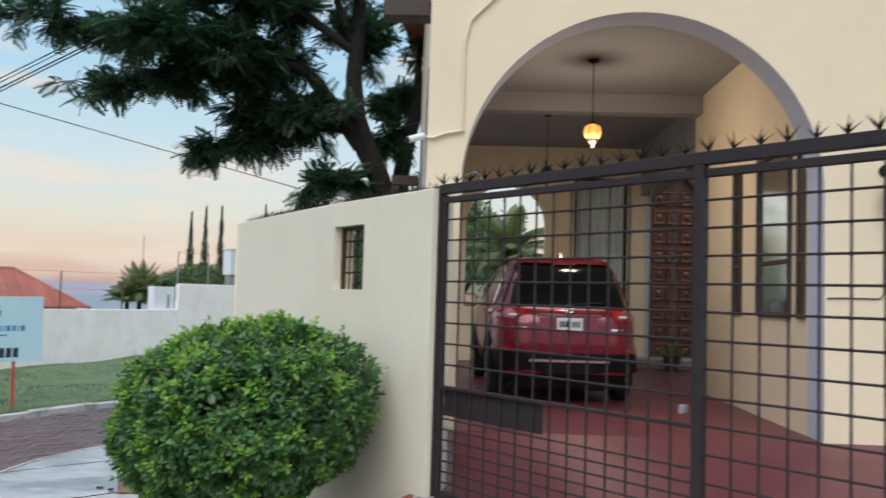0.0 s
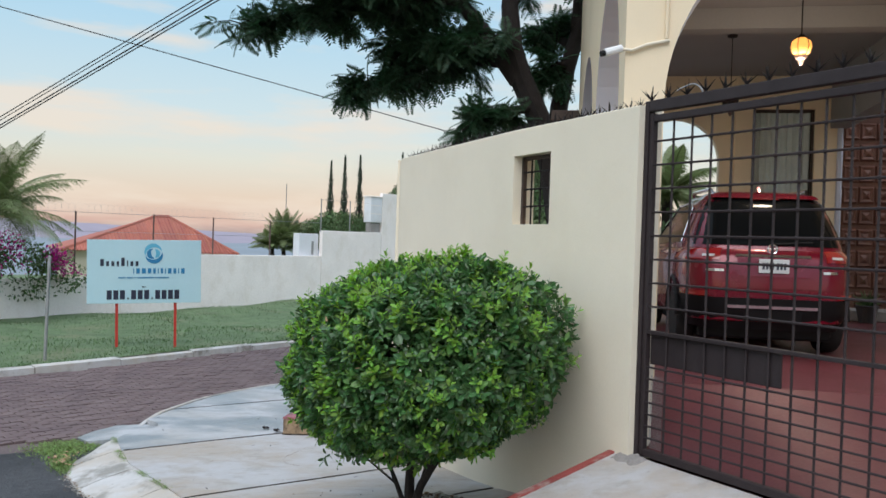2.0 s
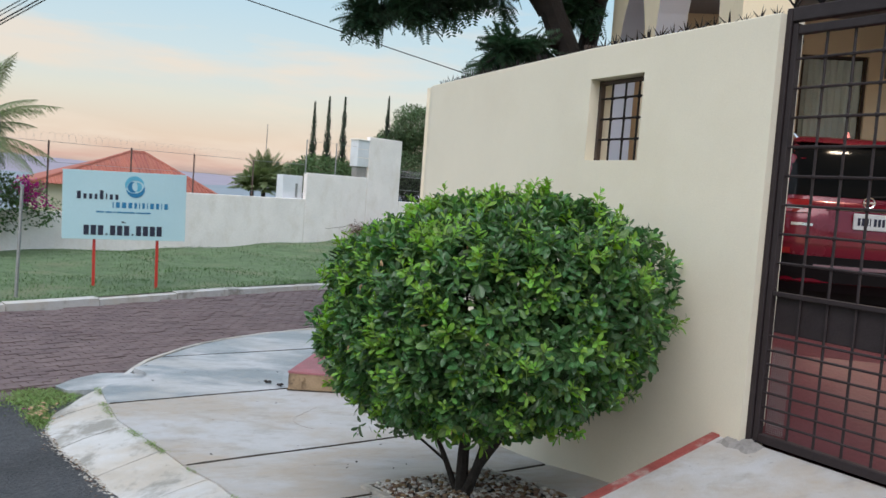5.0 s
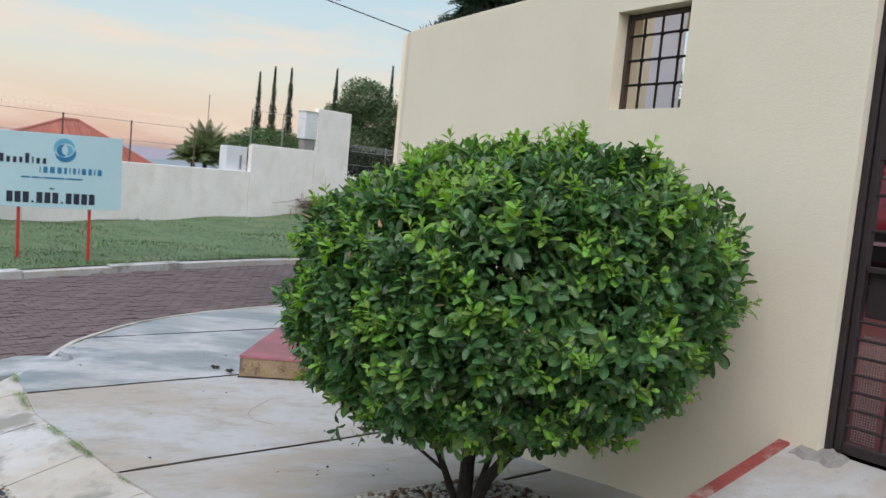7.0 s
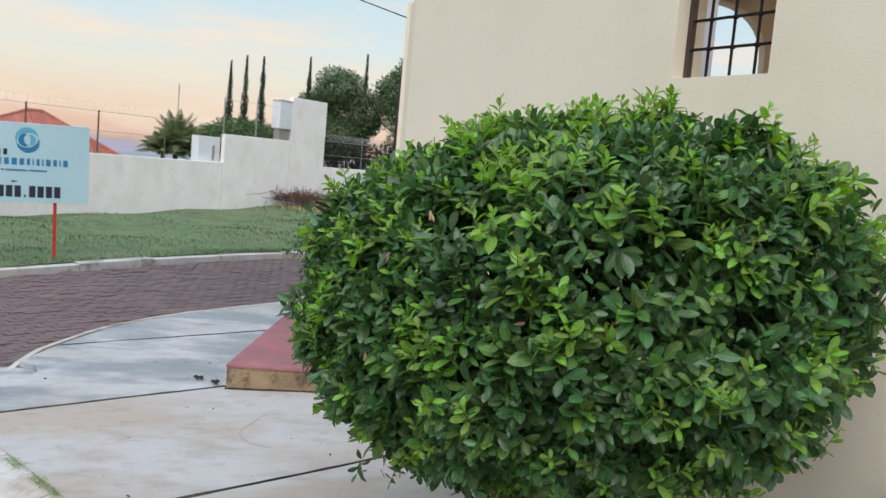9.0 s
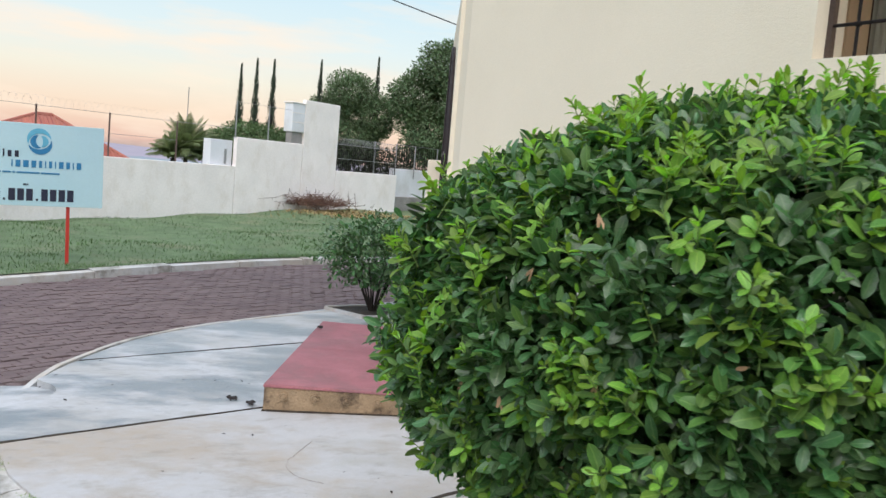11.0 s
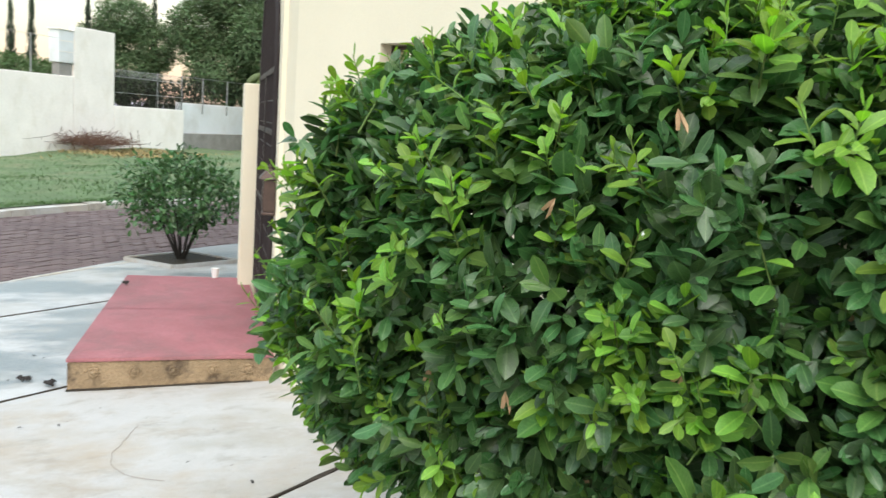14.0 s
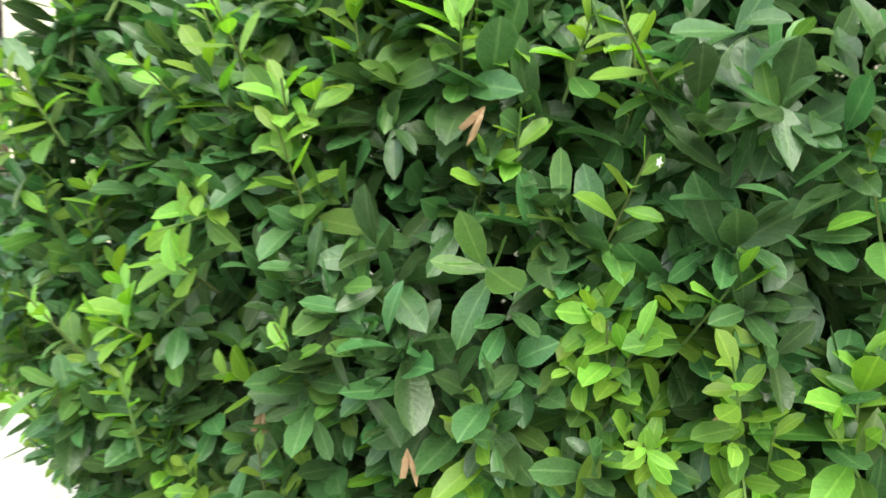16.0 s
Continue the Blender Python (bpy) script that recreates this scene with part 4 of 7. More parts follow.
def build_entrance():
    d = (EB - EA)
    L = d.length
    ang = math.atan2(d.y, d.x)
    M = Matrix.Translation((EA.x, EA.y, 0)) @ Matrix.Rotation(ang, 4, "Z")
    # along local x from the wall end; the street side is at +y
    mb = MB()
    x0, x1 = 0.20, L - 0.36
    hole = arch_poly(x0, x1, 0.20, 2.05)
    wall_holes(mb, -0.02, L + 0.02, -0.4, WALL_TOP - 0.004, -0.20, 0.0, [hole], rev=0)
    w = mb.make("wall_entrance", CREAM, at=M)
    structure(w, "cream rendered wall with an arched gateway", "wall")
    pier = MB().box((L - 0.36, 0.003, -0.2), (L + 0.0, 0.16, 2.02), bev=0.012)
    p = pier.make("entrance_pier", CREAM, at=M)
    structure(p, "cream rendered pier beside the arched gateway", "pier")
    g = thing("entrance_gate", "brown iron arched gate, closed, above the red step", "gate", at=M)
    yy = 0.012
    part("frame", MB().tube([(x, yy, z) for x, z in arch_poly(x0 + 0.02, x1 - 0.02, 0.22, 2.05)], 0.022, 6), IRON, g)
    for z in (0.26, 1.05, 1.62, 2.05):
        part("rail", MB().box((x0 + 0.03, yy - 0.015, z), (x1 - 0.03, yy + 0.015, z + 0.04), bev=0.004), IRON, g)
    xm = (x0 + x1) / 2
    part("stile", MB().box((xm - 0.03, yy - 0.02, 0.24), (xm + 0.03, yy + 0.02, 2.06), bev=0.004), IRON, g)
    n = 13
    r, c = (x1 - x0) / 2 - 0.03, (x0 + x1) / 2
    for i in range(1, n):
        x = x0 + (x1 - x0) * i / n
        zt = 2.05 + math.sqrt(max(0, r * r - (x - c) ** 2))
        part("rod", MB().tube([(x, yy, 0.25), (x, yy, zt)], 0.008, 6), IRON, g)
    for z in np.arange(0.42, 2.0, 0.16):
        part("rod", MB().tube([(x0 + 0.02, yy, z), (x1 - 0.02, yy, z)], 0.007, 6), IRON, g)
    # letter box on the wall's end, like a lantern with a swept roof
    box = thing("letter_box", "brown cast-metal letter box with a swept roof on the wall end", "letter box", at=M @ Matrix.Translation((0.085, 0.004, 1.12)) @ Matrix.Diagonal((0.72, 0.72, 0.72, 1)))
    part("body", MB().box((-0.065, 0, 0), (0.065, 0.11, 0.30), bev=0.008), BRONZE, box)
    roof = MB()
    prof = [(0.09, 0.303), (0.083, 0.325), (0.06, 0.35), (0.035, 0.38), (0.012, 0.40)]
    roof.loft([[(-a, 0.055 - min(a, 0.053), z), (a, 0.055 - min(a, 0.053), z), (a, 0.055 + a, z), (-a, 0.055 + a, z)] for a, z in prof])
    part("roof", roof, BRONZE, box)
    part("finial", MB().lathe([(0.004, 0.40), (0.013, 0.412), (0.010, 0.43), (0.003, 0.445)], 8, at=Matrix.Translation((0, 0.055, 0))), BRONZE, box)
    part("door", MB().box((-0.045, 0.111, 0.03), (0.045, 0.118, 0.22), bev=0.003), BRONZE, box)
    part("base_moulding", MB().box((-0.072, -0.0, -0.03), (0.072, 0.12, -0.002), bev=0.01), BRONZE, box)
    # red step
    st = thing("entrance_step", "red painted step with worn tan sides before the gateway", "step", kind="structure")
    P = [Vector((-10.53, 4.58)), Vector((-9.82, 5.60)), Vector((-11.93, 7.14)), Vector((-12.62, 6.32))]
    Z = 0.205

    def slab(ps, z0, z1, inset, out=0.0):
        m = MB()
        c = sum(ps, Vector((0, 0))) / len(ps)
        rings = []
        for z, k in ((z0, 0), (z1 - 0.015, 0), (z1, inset)):
            rings.append([(*(p + (p - c).normalized() * (out - k)), z) for p in ps])
        m.loft(rings)
        return m
    part("body", slab(P, -0.15, Z - 0.022, 0.004), TANSTEP, st, "worn tan plaster sides with rosettes")
    # top in two painted panels with a narrow joint
    for v0, v1 in ((0.0006, 0.4994), (0.5006, 0.9994)):
        q = [P[0].lerp(P[3], v0), P[1].lerp(P[2], v0), P[1].lerp(P[2], v1), P[0].lerp(P[3], v1)]
        part("panel", slab(q, Z - 0.021, Z, 0.004, out=0.012), REDPAINT, st)
    for i in range(5):
        p = P[0].lerp(P[1], 0.12 + 0.19 * i)
        nrm = (P[1] - P[0]).normalized()
        nrm = Vector((nrm.y, -nrm.x))
        at = Matrix.Translation((p.x + nrm.x * 0.004, p.y + nrm.y * 0.004, 0.115)) @ Vector((nrm.x, nrm.y, 0)).to_track_quat("Z", "Y").to_matrix().to_4x4()
        part("rosette", MB().lathe([(0.035, 0), (0.03, 0.012), (0.018, 0.008), (0.012, 0.02), (0.002, 0.022)], 8, at=at), TANSTEP, st)
    # thin dark line of uneven width round the step's foot
    gr = MB()
    foot = [P[3] + (P[0] - P[3]) * f for f in np.linspace(0.5, 1, 14)] + [P[0] + (P[1] - P[0]) * f for f in np.linspace(0.05, 0.9, 18)]
    gr.tube([(p.x + 0.012 * noise.noise((p.x * 8, p.y * 8, 1)), p.y - 0.004, walk_z(p.x) + 0.002) for p in foot], [0.008 + 0.006 * abs(noise.noise((p.x * 5, p.y * 5, 3))) for p in foot], 5)
    part("grime_line", gr, SOIL, st, "thin dark line along the foot")
    # paper cup left on the step
    cup = thing("paper_cup", "small white paper cup standing on the red step", "cup", at=Matrix.Translation((-12.10, 6.90, Z + 0.002)))
    part("wall", MB().lathe([(0.028, 0), (0.038, 0.085), (0.036, 0.085), (0.027, 0.004)], 14), WHITEP, cup)
    part("rim", MB().tube([(0.038 * math.cos(a), 0.038 * math.sin(a), 0.086) for a in np.linspace(0, 2 * math.pi, 15)], 0.003, 5), WHITEP, cup)


# ---- house with carport ----
HOUSE = Matrix.Translation((-5.57, 5.52, 0)) @ Matrix.Rotation(radians(47.5), 4, "Z")
FZ, HB, HC = 1.37, 7.6, 5.12


def build_house():
    def wall(name, mb, mats, label, cat="wall"):
        return structure(mb.make(name, mats, at=HOUSE), label, cat)
    # front with the big arch; its lining is pale
    mb = MB()
    wall_holes(mb, -0.29, 6.0, 0.2, 7.2, 0.0, 0.34, [arch_poly(0.0, 3.0, FZ - 0.6, 3.40, 32)], rev=1)
    wall("wall_front", mb, [YELLOW, PALE], "cream yellow house front with a wide pale-lined arch")
    # left side with arched openings, above and below
    mb = MB()
    R = Matrix.Translation((-0.29, 0.344, 0)) @ Matrix.Rotation(radians(94.5), 4, "Z")
    wall_holes(mb, 0.0, HB, 0.2, 7.2, -0.30, 0.0, [arch_poly(0.40, 3.30, FZ - 0.2, 3.52, 20), arch_poly(3.85, 6.75, FZ - 0.2, 3.52, 20)], rev=1, at=R)
    wall("wall_left", mb, [YELLOW, PALE], "cream yellow side wall with arched openings")
    # right wall with narrow windows
    mb = MB()
    R = Matrix.Translation((3.0, 0.344, 0)) @ Matrix.Rotation(radians(90), 4, "Z")
    wins = [(-0.21, -0.05), (0.11, 1.0), (1.50, 1.74)]
    wall_holes(mb, 0.0, 3.7, 0.2, HC + 0.2, -0.25, 0.0, [[(a + 0.25, 2.36), (b + 0.25, 2.36), (b + 0.25, 3.95), (a + 0.25, 3.95)] for a, b in wins], rev=0, at=R)
    wall("wall_right", mb, [YELLOW], "cream yellow carport wall with a tall window")
    # back wall
    mb = MB()
    op = arch_poly(-0.02, 1.36, 2.35, 3.75, 16)
    win = [(1.86, 1.75), (2.78, 1.75), (2.78, 4.6), (1.86, 4.6)]
    door = arch_poly(3.20, 3.96, FZ - 0.1, 4.34, 16)
    wall_holes(mb, -0.66, 6.0, 0.2, HC + 0.2, HB, HB + 0.25, [op, win, door], rev=0)
    wall("wall_back", mb, [YELLOW, PALE], "cream yellow back wall with an archway and a door")
    # porch wall out of view; its arch is added to let sky light in
    mb = MB()
    wall_holes(mb, 0.0, 4.0, 0.2, HC + 0.2, -0.25, 0.0, [arch_poly(0.7, 3.2, FZ, 3.3, 14)], rev=0, at=Matrix.Translation((5.9, 4.05, 0)) @ Matrix.Rotation(radians(90), 4, "Z"))
    mb.box((3.26, 4.05, 0.2), (5.9, 4.3, HC + 0.2))
    wall("wall_porch", mb, [YELLOW], "cream yellow porch wall out of view, its arch added to let light in")
    # floor: sloping drive up to the level carport
    mb = MB()
    pts = [(-2.0, -0.85), (-2.0, 0.0), (0.0, 0.0), (3.0, 0.0), (6, 0), (6, HB), (-0.37, HB)]
    mb.box((-0.05, 0.0, FZ - 0.3), (6.0, HB, FZ))
    mb.box((-1.2, 0.35, FZ - 0.3), (-0.052, HB, FZ - 0.004))
    f = mb.make("floor_carport", REDFLOOR, at=HOUSE)
    structure(f, "dark red polished carport floor", "floor")
    mb = MB()
    I = HOUSE.inverted()
    A = [(-5.25, GY + 0.06, 0.955), (1.0, GY + 0.06, 0.99)]
    B = [HOUSE @ Vector((-0.3, 0.003, FZ)), HOUSE @ Vector((4.6, 0.003, FZ))]
    n = 14
    vs = []
    for i in range(n + 1):
        for j in range(9):
            a = Vector(A[0]).lerp(Vector(A[1]), i / n)
            b = B[0].lerp(B[1], i / n)
            p = a.lerp(b, j / 8)
            p.z -= 0.02 * math.sin(j / 8 * math.pi)
            vs.append(p)
    fs = [(i * 9 + j, (i + 1) * 9 + j, (i + 1) * 9 + j + 1, i * 9 + j + 1) for i in range(n) for j in range(8)]
    mb.add(vs, fs)
    mb.add([v - Vector((0, 0, 0.3)) for v in vs], [tuple(reversed(q)) for q in fs])
    d = mb.make("floor_drive", REDFLOOR, fix=False, smooth=True)
    structure(d, "red polished drive rising to the carport", "floor")
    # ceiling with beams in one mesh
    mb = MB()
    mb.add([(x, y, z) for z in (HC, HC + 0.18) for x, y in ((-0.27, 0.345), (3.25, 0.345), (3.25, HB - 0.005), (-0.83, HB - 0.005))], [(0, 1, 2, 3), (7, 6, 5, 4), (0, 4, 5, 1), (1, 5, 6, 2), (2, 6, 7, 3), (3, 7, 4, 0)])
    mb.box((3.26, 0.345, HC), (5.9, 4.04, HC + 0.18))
    # added lintel, hides the sky over the open porch
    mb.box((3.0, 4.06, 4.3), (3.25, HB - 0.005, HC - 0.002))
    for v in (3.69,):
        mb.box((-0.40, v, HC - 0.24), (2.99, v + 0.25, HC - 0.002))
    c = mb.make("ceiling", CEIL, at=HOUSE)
    structure(c, "plaster ceiling with beams, its dimness put into the colour", "ceiling")
    # eaves and roof of the house, left open over the porch for added skylight
    mb = MB()
    mb.box((-1.2, -0.35, 7.2), (3.25, 9.5, 7.35))
    mb.box((3.26, -0.35, 7.2), (6.2, 4.3, 7.35))
    r = mb.make("roof", TERRA, at=HOUSE)
    structure(r, "flat tiled roof over the house", "roof")
    # windows of the right wall
    for k, (a, b) in enumerate(wins):
        w = thing("window_%d" % (k + 2), "tall dark-framed mirror-glass window of the carport" if k == 1 else "narrow dark-framed slit window of the carport", "window", at=HOUSE, kind="structure")
        x = 2.99
        y0, y1 = a + 0.594, b + 0.594
        fr = MB()
        for lo, hi in (((y0, 2.36), (y0 + 0.05, 3.95)), ((y1 - 0.05, 2.36), (y1, 3.95)), ((y0 + 0.052, 2.36), (y1 - 0.052, 2.41)), ((y0 + 0.052, 3.90), (y1 - 0.052, 3.95)), ((y0 + 0.052, 2.86), (y1 - 0.052, 2.90))):
            fr.box((x - 0.02, lo[0], lo[1]), (x + 0.03, hi[0], hi[1]), bev=0.004)
        part("window_frame", fr, DARKWOOD, w)
        part("pane", MB().box((x + 0.01, y0 + 0.05, 2.41), (x + 0.016, y1 - 0.05, 3.90)), WINPANE, w, "sky-reflecting pane")
        part("window_backing", MB().box((x + 0.12, y0 + 0.002, 2.362), (x + 0.14, y1 - 0.002, 3.948)), CURTAIN, w, "pale blind behind the pane")
    # back window with curtain
    w = thing("window_5", "tall back window hung with a grey curtain", "window", at=HOUSE, kind="structure")
    fr = MB()
    for lo, hi in (((1.862, 1.752), (1.905, 4.598)), ((2.75, 1.752), (2.778, 4.598)), ((1.907, 1.752), (2.748, 1.78)), ((1.907, 4.57), (2.748, 4.598))):
        fr.box((lo[0], HB + 0.06, lo[1]), (hi[0], HB + 0.12, hi[1]), bev=0.005)
    part("window_frame", fr, DARKWOOD, w)
    cur = MB()
    n = 40
    vs = []
    for i in range(n + 1):
        x = 1.91 + (2.745 - 1.91) * i / n
        y = HB + 0.16 + 0.02 * math.sin(i * 1.1) + 0.008 * math.sin(i * 2.7)
        vs += [(x, y, 1.79), (x, y, 4.56), (x, y + 0.008, 1.79), (x, y + 0.008, 4.56)]
    fs = []
    for i in range(n):
        a = i * 4
        fs += [(a, a + 4, a + 5, a + 1), (a + 2, a + 3, a + 7, a + 6), (a + 1, a + 5, a + 7, a + 3), (a, a + 2, a + 6, a + 4)]
    cur.add(vs, fs)
    part("curtain", cur, CURTAIN, w, "grey folded curtain", smooth=True)
    # unseen board added behind the curtain to stop outside light leaking round it
    part("backing", MB().box((1.76, HB + 0.252, 1.7), (2.98, HB + 0.27, 4.7)), DARKWOOD, w)
    part("pilaster", MB().box((4.06, HB - 0.16, FZ), (4.24, HB - 0.003, HC - 0.25), bev=0.012), WHITEWALL, w, "pinkish white pilaster by the door")
    part("post", MB().box((1.58, HB - 0.06, FZ), (1.84, HB - 0.003, HC - 0.01), bev=0.01), YELLOW, w, "ochre half column beside the window")
    # carved door
    dr = thing("door_1", "carved dark wooden door with an arched head, closed", "door", at=HOUSE, kind="structure")
    part("panel", MB().prism(arch_poly(3.21, 3.95, FZ + 0.01, 4.34, 16), HB + 0.10, HB + 0.15), WOOD, dr)
    for i in range(3):
        for j in range(9):
            x0, z0 = 3.235 + i * 0.235, FZ + 0.12 + j * 0.33
            b0, b1, h0 = x0 + 0.015, x0 + 0.205, 0.27
            mb = MB()
            mb.loft([[(b0 - 0.015, HB + 0.098, z0), (b1 + 0.015, HB + 0.098, z0), (b1 + 0.015, HB + 0.098, z0 + h0), (b0 - 0.015, HB + 0.098, z0 + h0)],
                     [(b0, HB + 0.06, z0 + 0.03), (b1, HB + 0.06, z0 + 0.03), (b1, HB + 0.06, z0 + h0 - 0.03), (b0, HB + 0.06, z0 + h0 - 0.03)],
                     [(b0 + 0.04, HB + 0.075, z0 + 0.07), (b1 - 0.04, HB + 0.075, z0 + 0.07), (b1 - 0.04, HB + 0.075, z0 + h0 - 0.07), (b0 + 0.04, HB + 0.075, z0 + h0 - 0.07)],
                     [(b0 + 0.08, HB + 0.045, z0 + 0.12), (b1 - 0.08, HB + 0.045, z0 + 0.12), (b1 - 0.08, HB + 0.045, z0 + 0.15), (b0 + 0.08, HB + 0.045, z0 + 0.15)]])
            part("carved_panel", mb, WOOD, dr)
    part("door_handle", MB().tube([(3.3, HB + 0.04, 2.35), (3.3, HB + 0.02, 2.45), (3.3, HB + 0.04, 2.55)], 0.012, 6), BRONZE, dr)
    part("architrave", MB().tube([(x, HB - 0.01, z) for x, z in arch_poly(3.15, 4.01, FZ, 4.34, 16)], 0.045, 6), PALE, dr)
    # step and potted plant before the door
    st = MB().box((2.75, HB - 0.75, FZ + 0.002), (4.3, HB - 0.07, FZ + 0.16), bev=0.015).make("door_step", STONE, at=HOUSE)
    structure(st, "grey stone step before the carved door", "step")
    pot = thing("plant_pot", "dark pot with a small green plant beside the door step", "plant", at=HOUSE @ Matrix.Translation((3.35, HB - 0.95, FZ + 0.002)))
    part("pot", MB().lathe([(0.10, 0), (0.15, 0.22), (0.17, 0.24), (0.15, 0.25)], 14), CLAYPOT, pot)
    lf = MB()
    for k in range(60):
        a, e, l = random.uniform(0, 6.28), random.uniform(0.2, 1.4), random.uniform(0.12, 0.28)
        d = Vector((math.cos(a) * math.cos(e), math.sin(a) * math.cos(e), math.sin(e)))
        s = d.orthogonal().normalized() * 0.02
        b = Vector((0, 0, 0.24))
        lf.add([b, b + d * l * 0.5 + s, b + d * l, b + d * l * 0.5 - s], [(0, 1, 2, 3)])
    part("foliage", lf, FARLEAF, pot)
    # hanging lanterns
    for k, (u, v, lit) in enumerate(((1.39, 2.18, True), (1.14, 4.96, False))):
        zc, zl = HC - 0.003, 4.31 if lit else 4.25
        la = thing("hanging_lamp", "amber glass lantern, lit, hanging on a chain" if lit else "dark lantern, unlit, hanging on a chain", "lamp", at=HOUSE @ Matrix.Translation((u, v, 0)), group="carport lamps")
        part("canopy", MB().lathe([(0.065, zc), (0.06, zc - 0.025), (0.015, zc - 0.04)], 14), IRON2, la)
        part("chain", MB().tube([(0, 0, zc - 0.03), (0, 0, zl + 0.11)], 0.006, 6), IRON2, la)
        part("globe", MB().lathe([(0.045, zl + 0.085), (0.085, zl + 0.055), (0.098, zl), (0.08, zl - 0.055), (0.045, zl - 0.085)], 16), LAMPGLASS if lit else IRON2, la, "glowing amber glass" if lit else "", smooth=True)
        part("cap", MB().lathe([(0.012, zl + 0.125), (0.05, zl + 0.09), (0.055, zl + 0.086)], 14), IRON2, la)
        part("base", MB().lathe([(0.06, zl - 0.086), (0.05, zl - 0.11), (0.03, zl - 0.125), (0.012, zl - 0.17)], 12), BRONZE, la)
        for q in range(6):
            a = q * math.pi / 3
            part("rib", MB().tube([(0.1 * w * math.cos(a), 0.1 * w * math.sin(a), zl + z) for w, z in ((0.5, 0.088), (0.88, 0.058), (1.0, 0), (0.84, -0.058), (0.48, -0.088))], 0.004, 5), BRONZE, la)
        if lit:
            lp = new("lamp_light", bpy.data.lights.new("lamp_light", "POINT"))
            lp.data.energy, lp.data.color, lp.data.shadow_soft_size = 36, (1.0, 0.83, 0.62), 0.1
            lp.matrix_basis = HOUSE @ Matrix.Translation((u, v, zl - 0.20))
    # pipe with a camera on the pillar
    cam_ = thing("security_camera", "white security camera on a bent conduit at the pillar", "camera", at=HOUSE)
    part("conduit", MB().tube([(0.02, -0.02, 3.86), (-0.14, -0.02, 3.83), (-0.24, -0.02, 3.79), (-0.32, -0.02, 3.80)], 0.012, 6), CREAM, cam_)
    part("body", MB().tube([(-0.32, -0.04, 3.80), (-0.44, -0.10, 3.755)], 0.03, 10), WHITEP, cam_)
    part("lens", MB().tube([(-0.44, -0.10, 3.755), (-0.465, -0.112, 3.745)], 0.022, 10), BLACKP, cam_)
    dp = thing("drain_pipe", "cream painted conduit running up the pillar", "pipe", at=HOUSE)
    part("pipe", MB().tube([(0.0, -0.022, 3.87), (0.0, -0.022, 4.6), (0.05, -0.022, 4.8), (0.35, -0.022, 5.1), (0.6, -0.022, 5.4), (0.6, -0.022, 7.0)], 0.013, 6), YELLOW, dp)
    sc = thing("wall_lantern", "small brass wall lantern on a dark scrolled bracket", "lamp", at=HOUSE @ Matrix.Translation((3.48, -0.004, 0)))
    part("back_plate", MB().lathe([(0.002, 0), (0.05, 0.002), (0.045, 0.014), (0.015, 0.02)], 12, at=Matrix.Translation((0, 0, 3.60)) @ Matrix.Rotation(radians(90), 4, "X")), IRON2, sc)
    part("bracket", MB().tube([(0, -0.01, 3.60), (0, -0.08, 3.64), (0, -0.13, 3.60), (0, -0.13, 3.53)], 0.009, 6), IRON2, sc)
    part("shade", MB().lathe([(0.02, 3.53), (0.06, 3.48), (0.065, 3.36), (0.04, 3.31), (0.012, 3.28)], 10, at=Matrix.Translation((0, -0.13, 0))), BRONZE, sc, smooth=True)
    wc = thing("wall_cable", "thin dark cable stapled along the house front", "cable", at=HOUSE)
    part("cable", MB().tube([(3.02, -0.008, 2.545), (3.2, -0.008, 2.55), (3.44, -0.008, 2.55), (3.475, -0.008, 2.59), (3.478, -0.008, 3.5)], 0.006, 5), CABLE, wc)
    # pergola beam on the garden side and the eave end above it
    pg = thing("pergola", "dark timber beam and post beside the house", "pergola", at=HOUSE)
    part("beam", MB().box((-1.28, 6.9, 4.30), (-0.85, 7.06, 4.46), bev=0.01), DARKWOOD, pg)
    part("post", MB().box((-1.28, 6.92, 0.62), (-1.16, 7.04, 4.298), bev=0.01), DARKWOOD, pg)
    ev = thing("eave_beam", "dark timber beam end at the house corner", "beam", at=HOUSE)
    part("beam", MB().box((-0.72, 0.20, 4.90), (-0.305, 0.42, 5.06), bev=0.012), DARKWOOD, ev)
    # courtyard ground and the garden's far wall
    mb = MB()
    poly = [(-11.6, 7.3), (-9.8, 5.95), (-5.5, 5.25), (-5.5, 9.0), (-10, 20.0), (-19.0, 20.0), (-16.5, 12.2)]
    mb.add([(x, y, 0.62) for x, y in poly], [tuple(range(len(poly)))])
    c = mb.make("floor_courtyard", CONC, fix=False)
    structure(c, "concrete courtyard behind the wall", "floor")
    mb = MB()
    mb.box((-1.6, 16.5, 0.0), (9.0, 16.7, 2.9))
    g = mb.make("wall_garden", GARDENW, at=HOUSE)
    structure(g, "plain cream garden wall behind the house", "wall")


# ---- plants ----
def raw_mesh(name, V, F, mats, mi=None, parent=None, label="", smooth=False, uv=None):
    me = bpy.data.meshes.new(name)
    me.from_pydata(V, [], F)
    for m in mats if isinstance(mats, (list, tuple)) else [mats]:
        me.materials.append(m)
    if mi is not None:
        me.polygons.foreach_set("material_index", mi)
    if smooth:
        me.polygons.foreach_set("use_smooth", [True] * len(me.polygons))
    if uv is not None:
        # every piece shares one set of corner coordinates
        lay = me.uv_layers.new(name="leaf")
        lay.data.foreach_set("uv", np.tile(uv.ravel(), len(me.loops) // len(uv)))
    ob = new(name, me)
    if parent is not None:
        ob.parent = parent
    if label:
        ob["label"] = label
    return ob


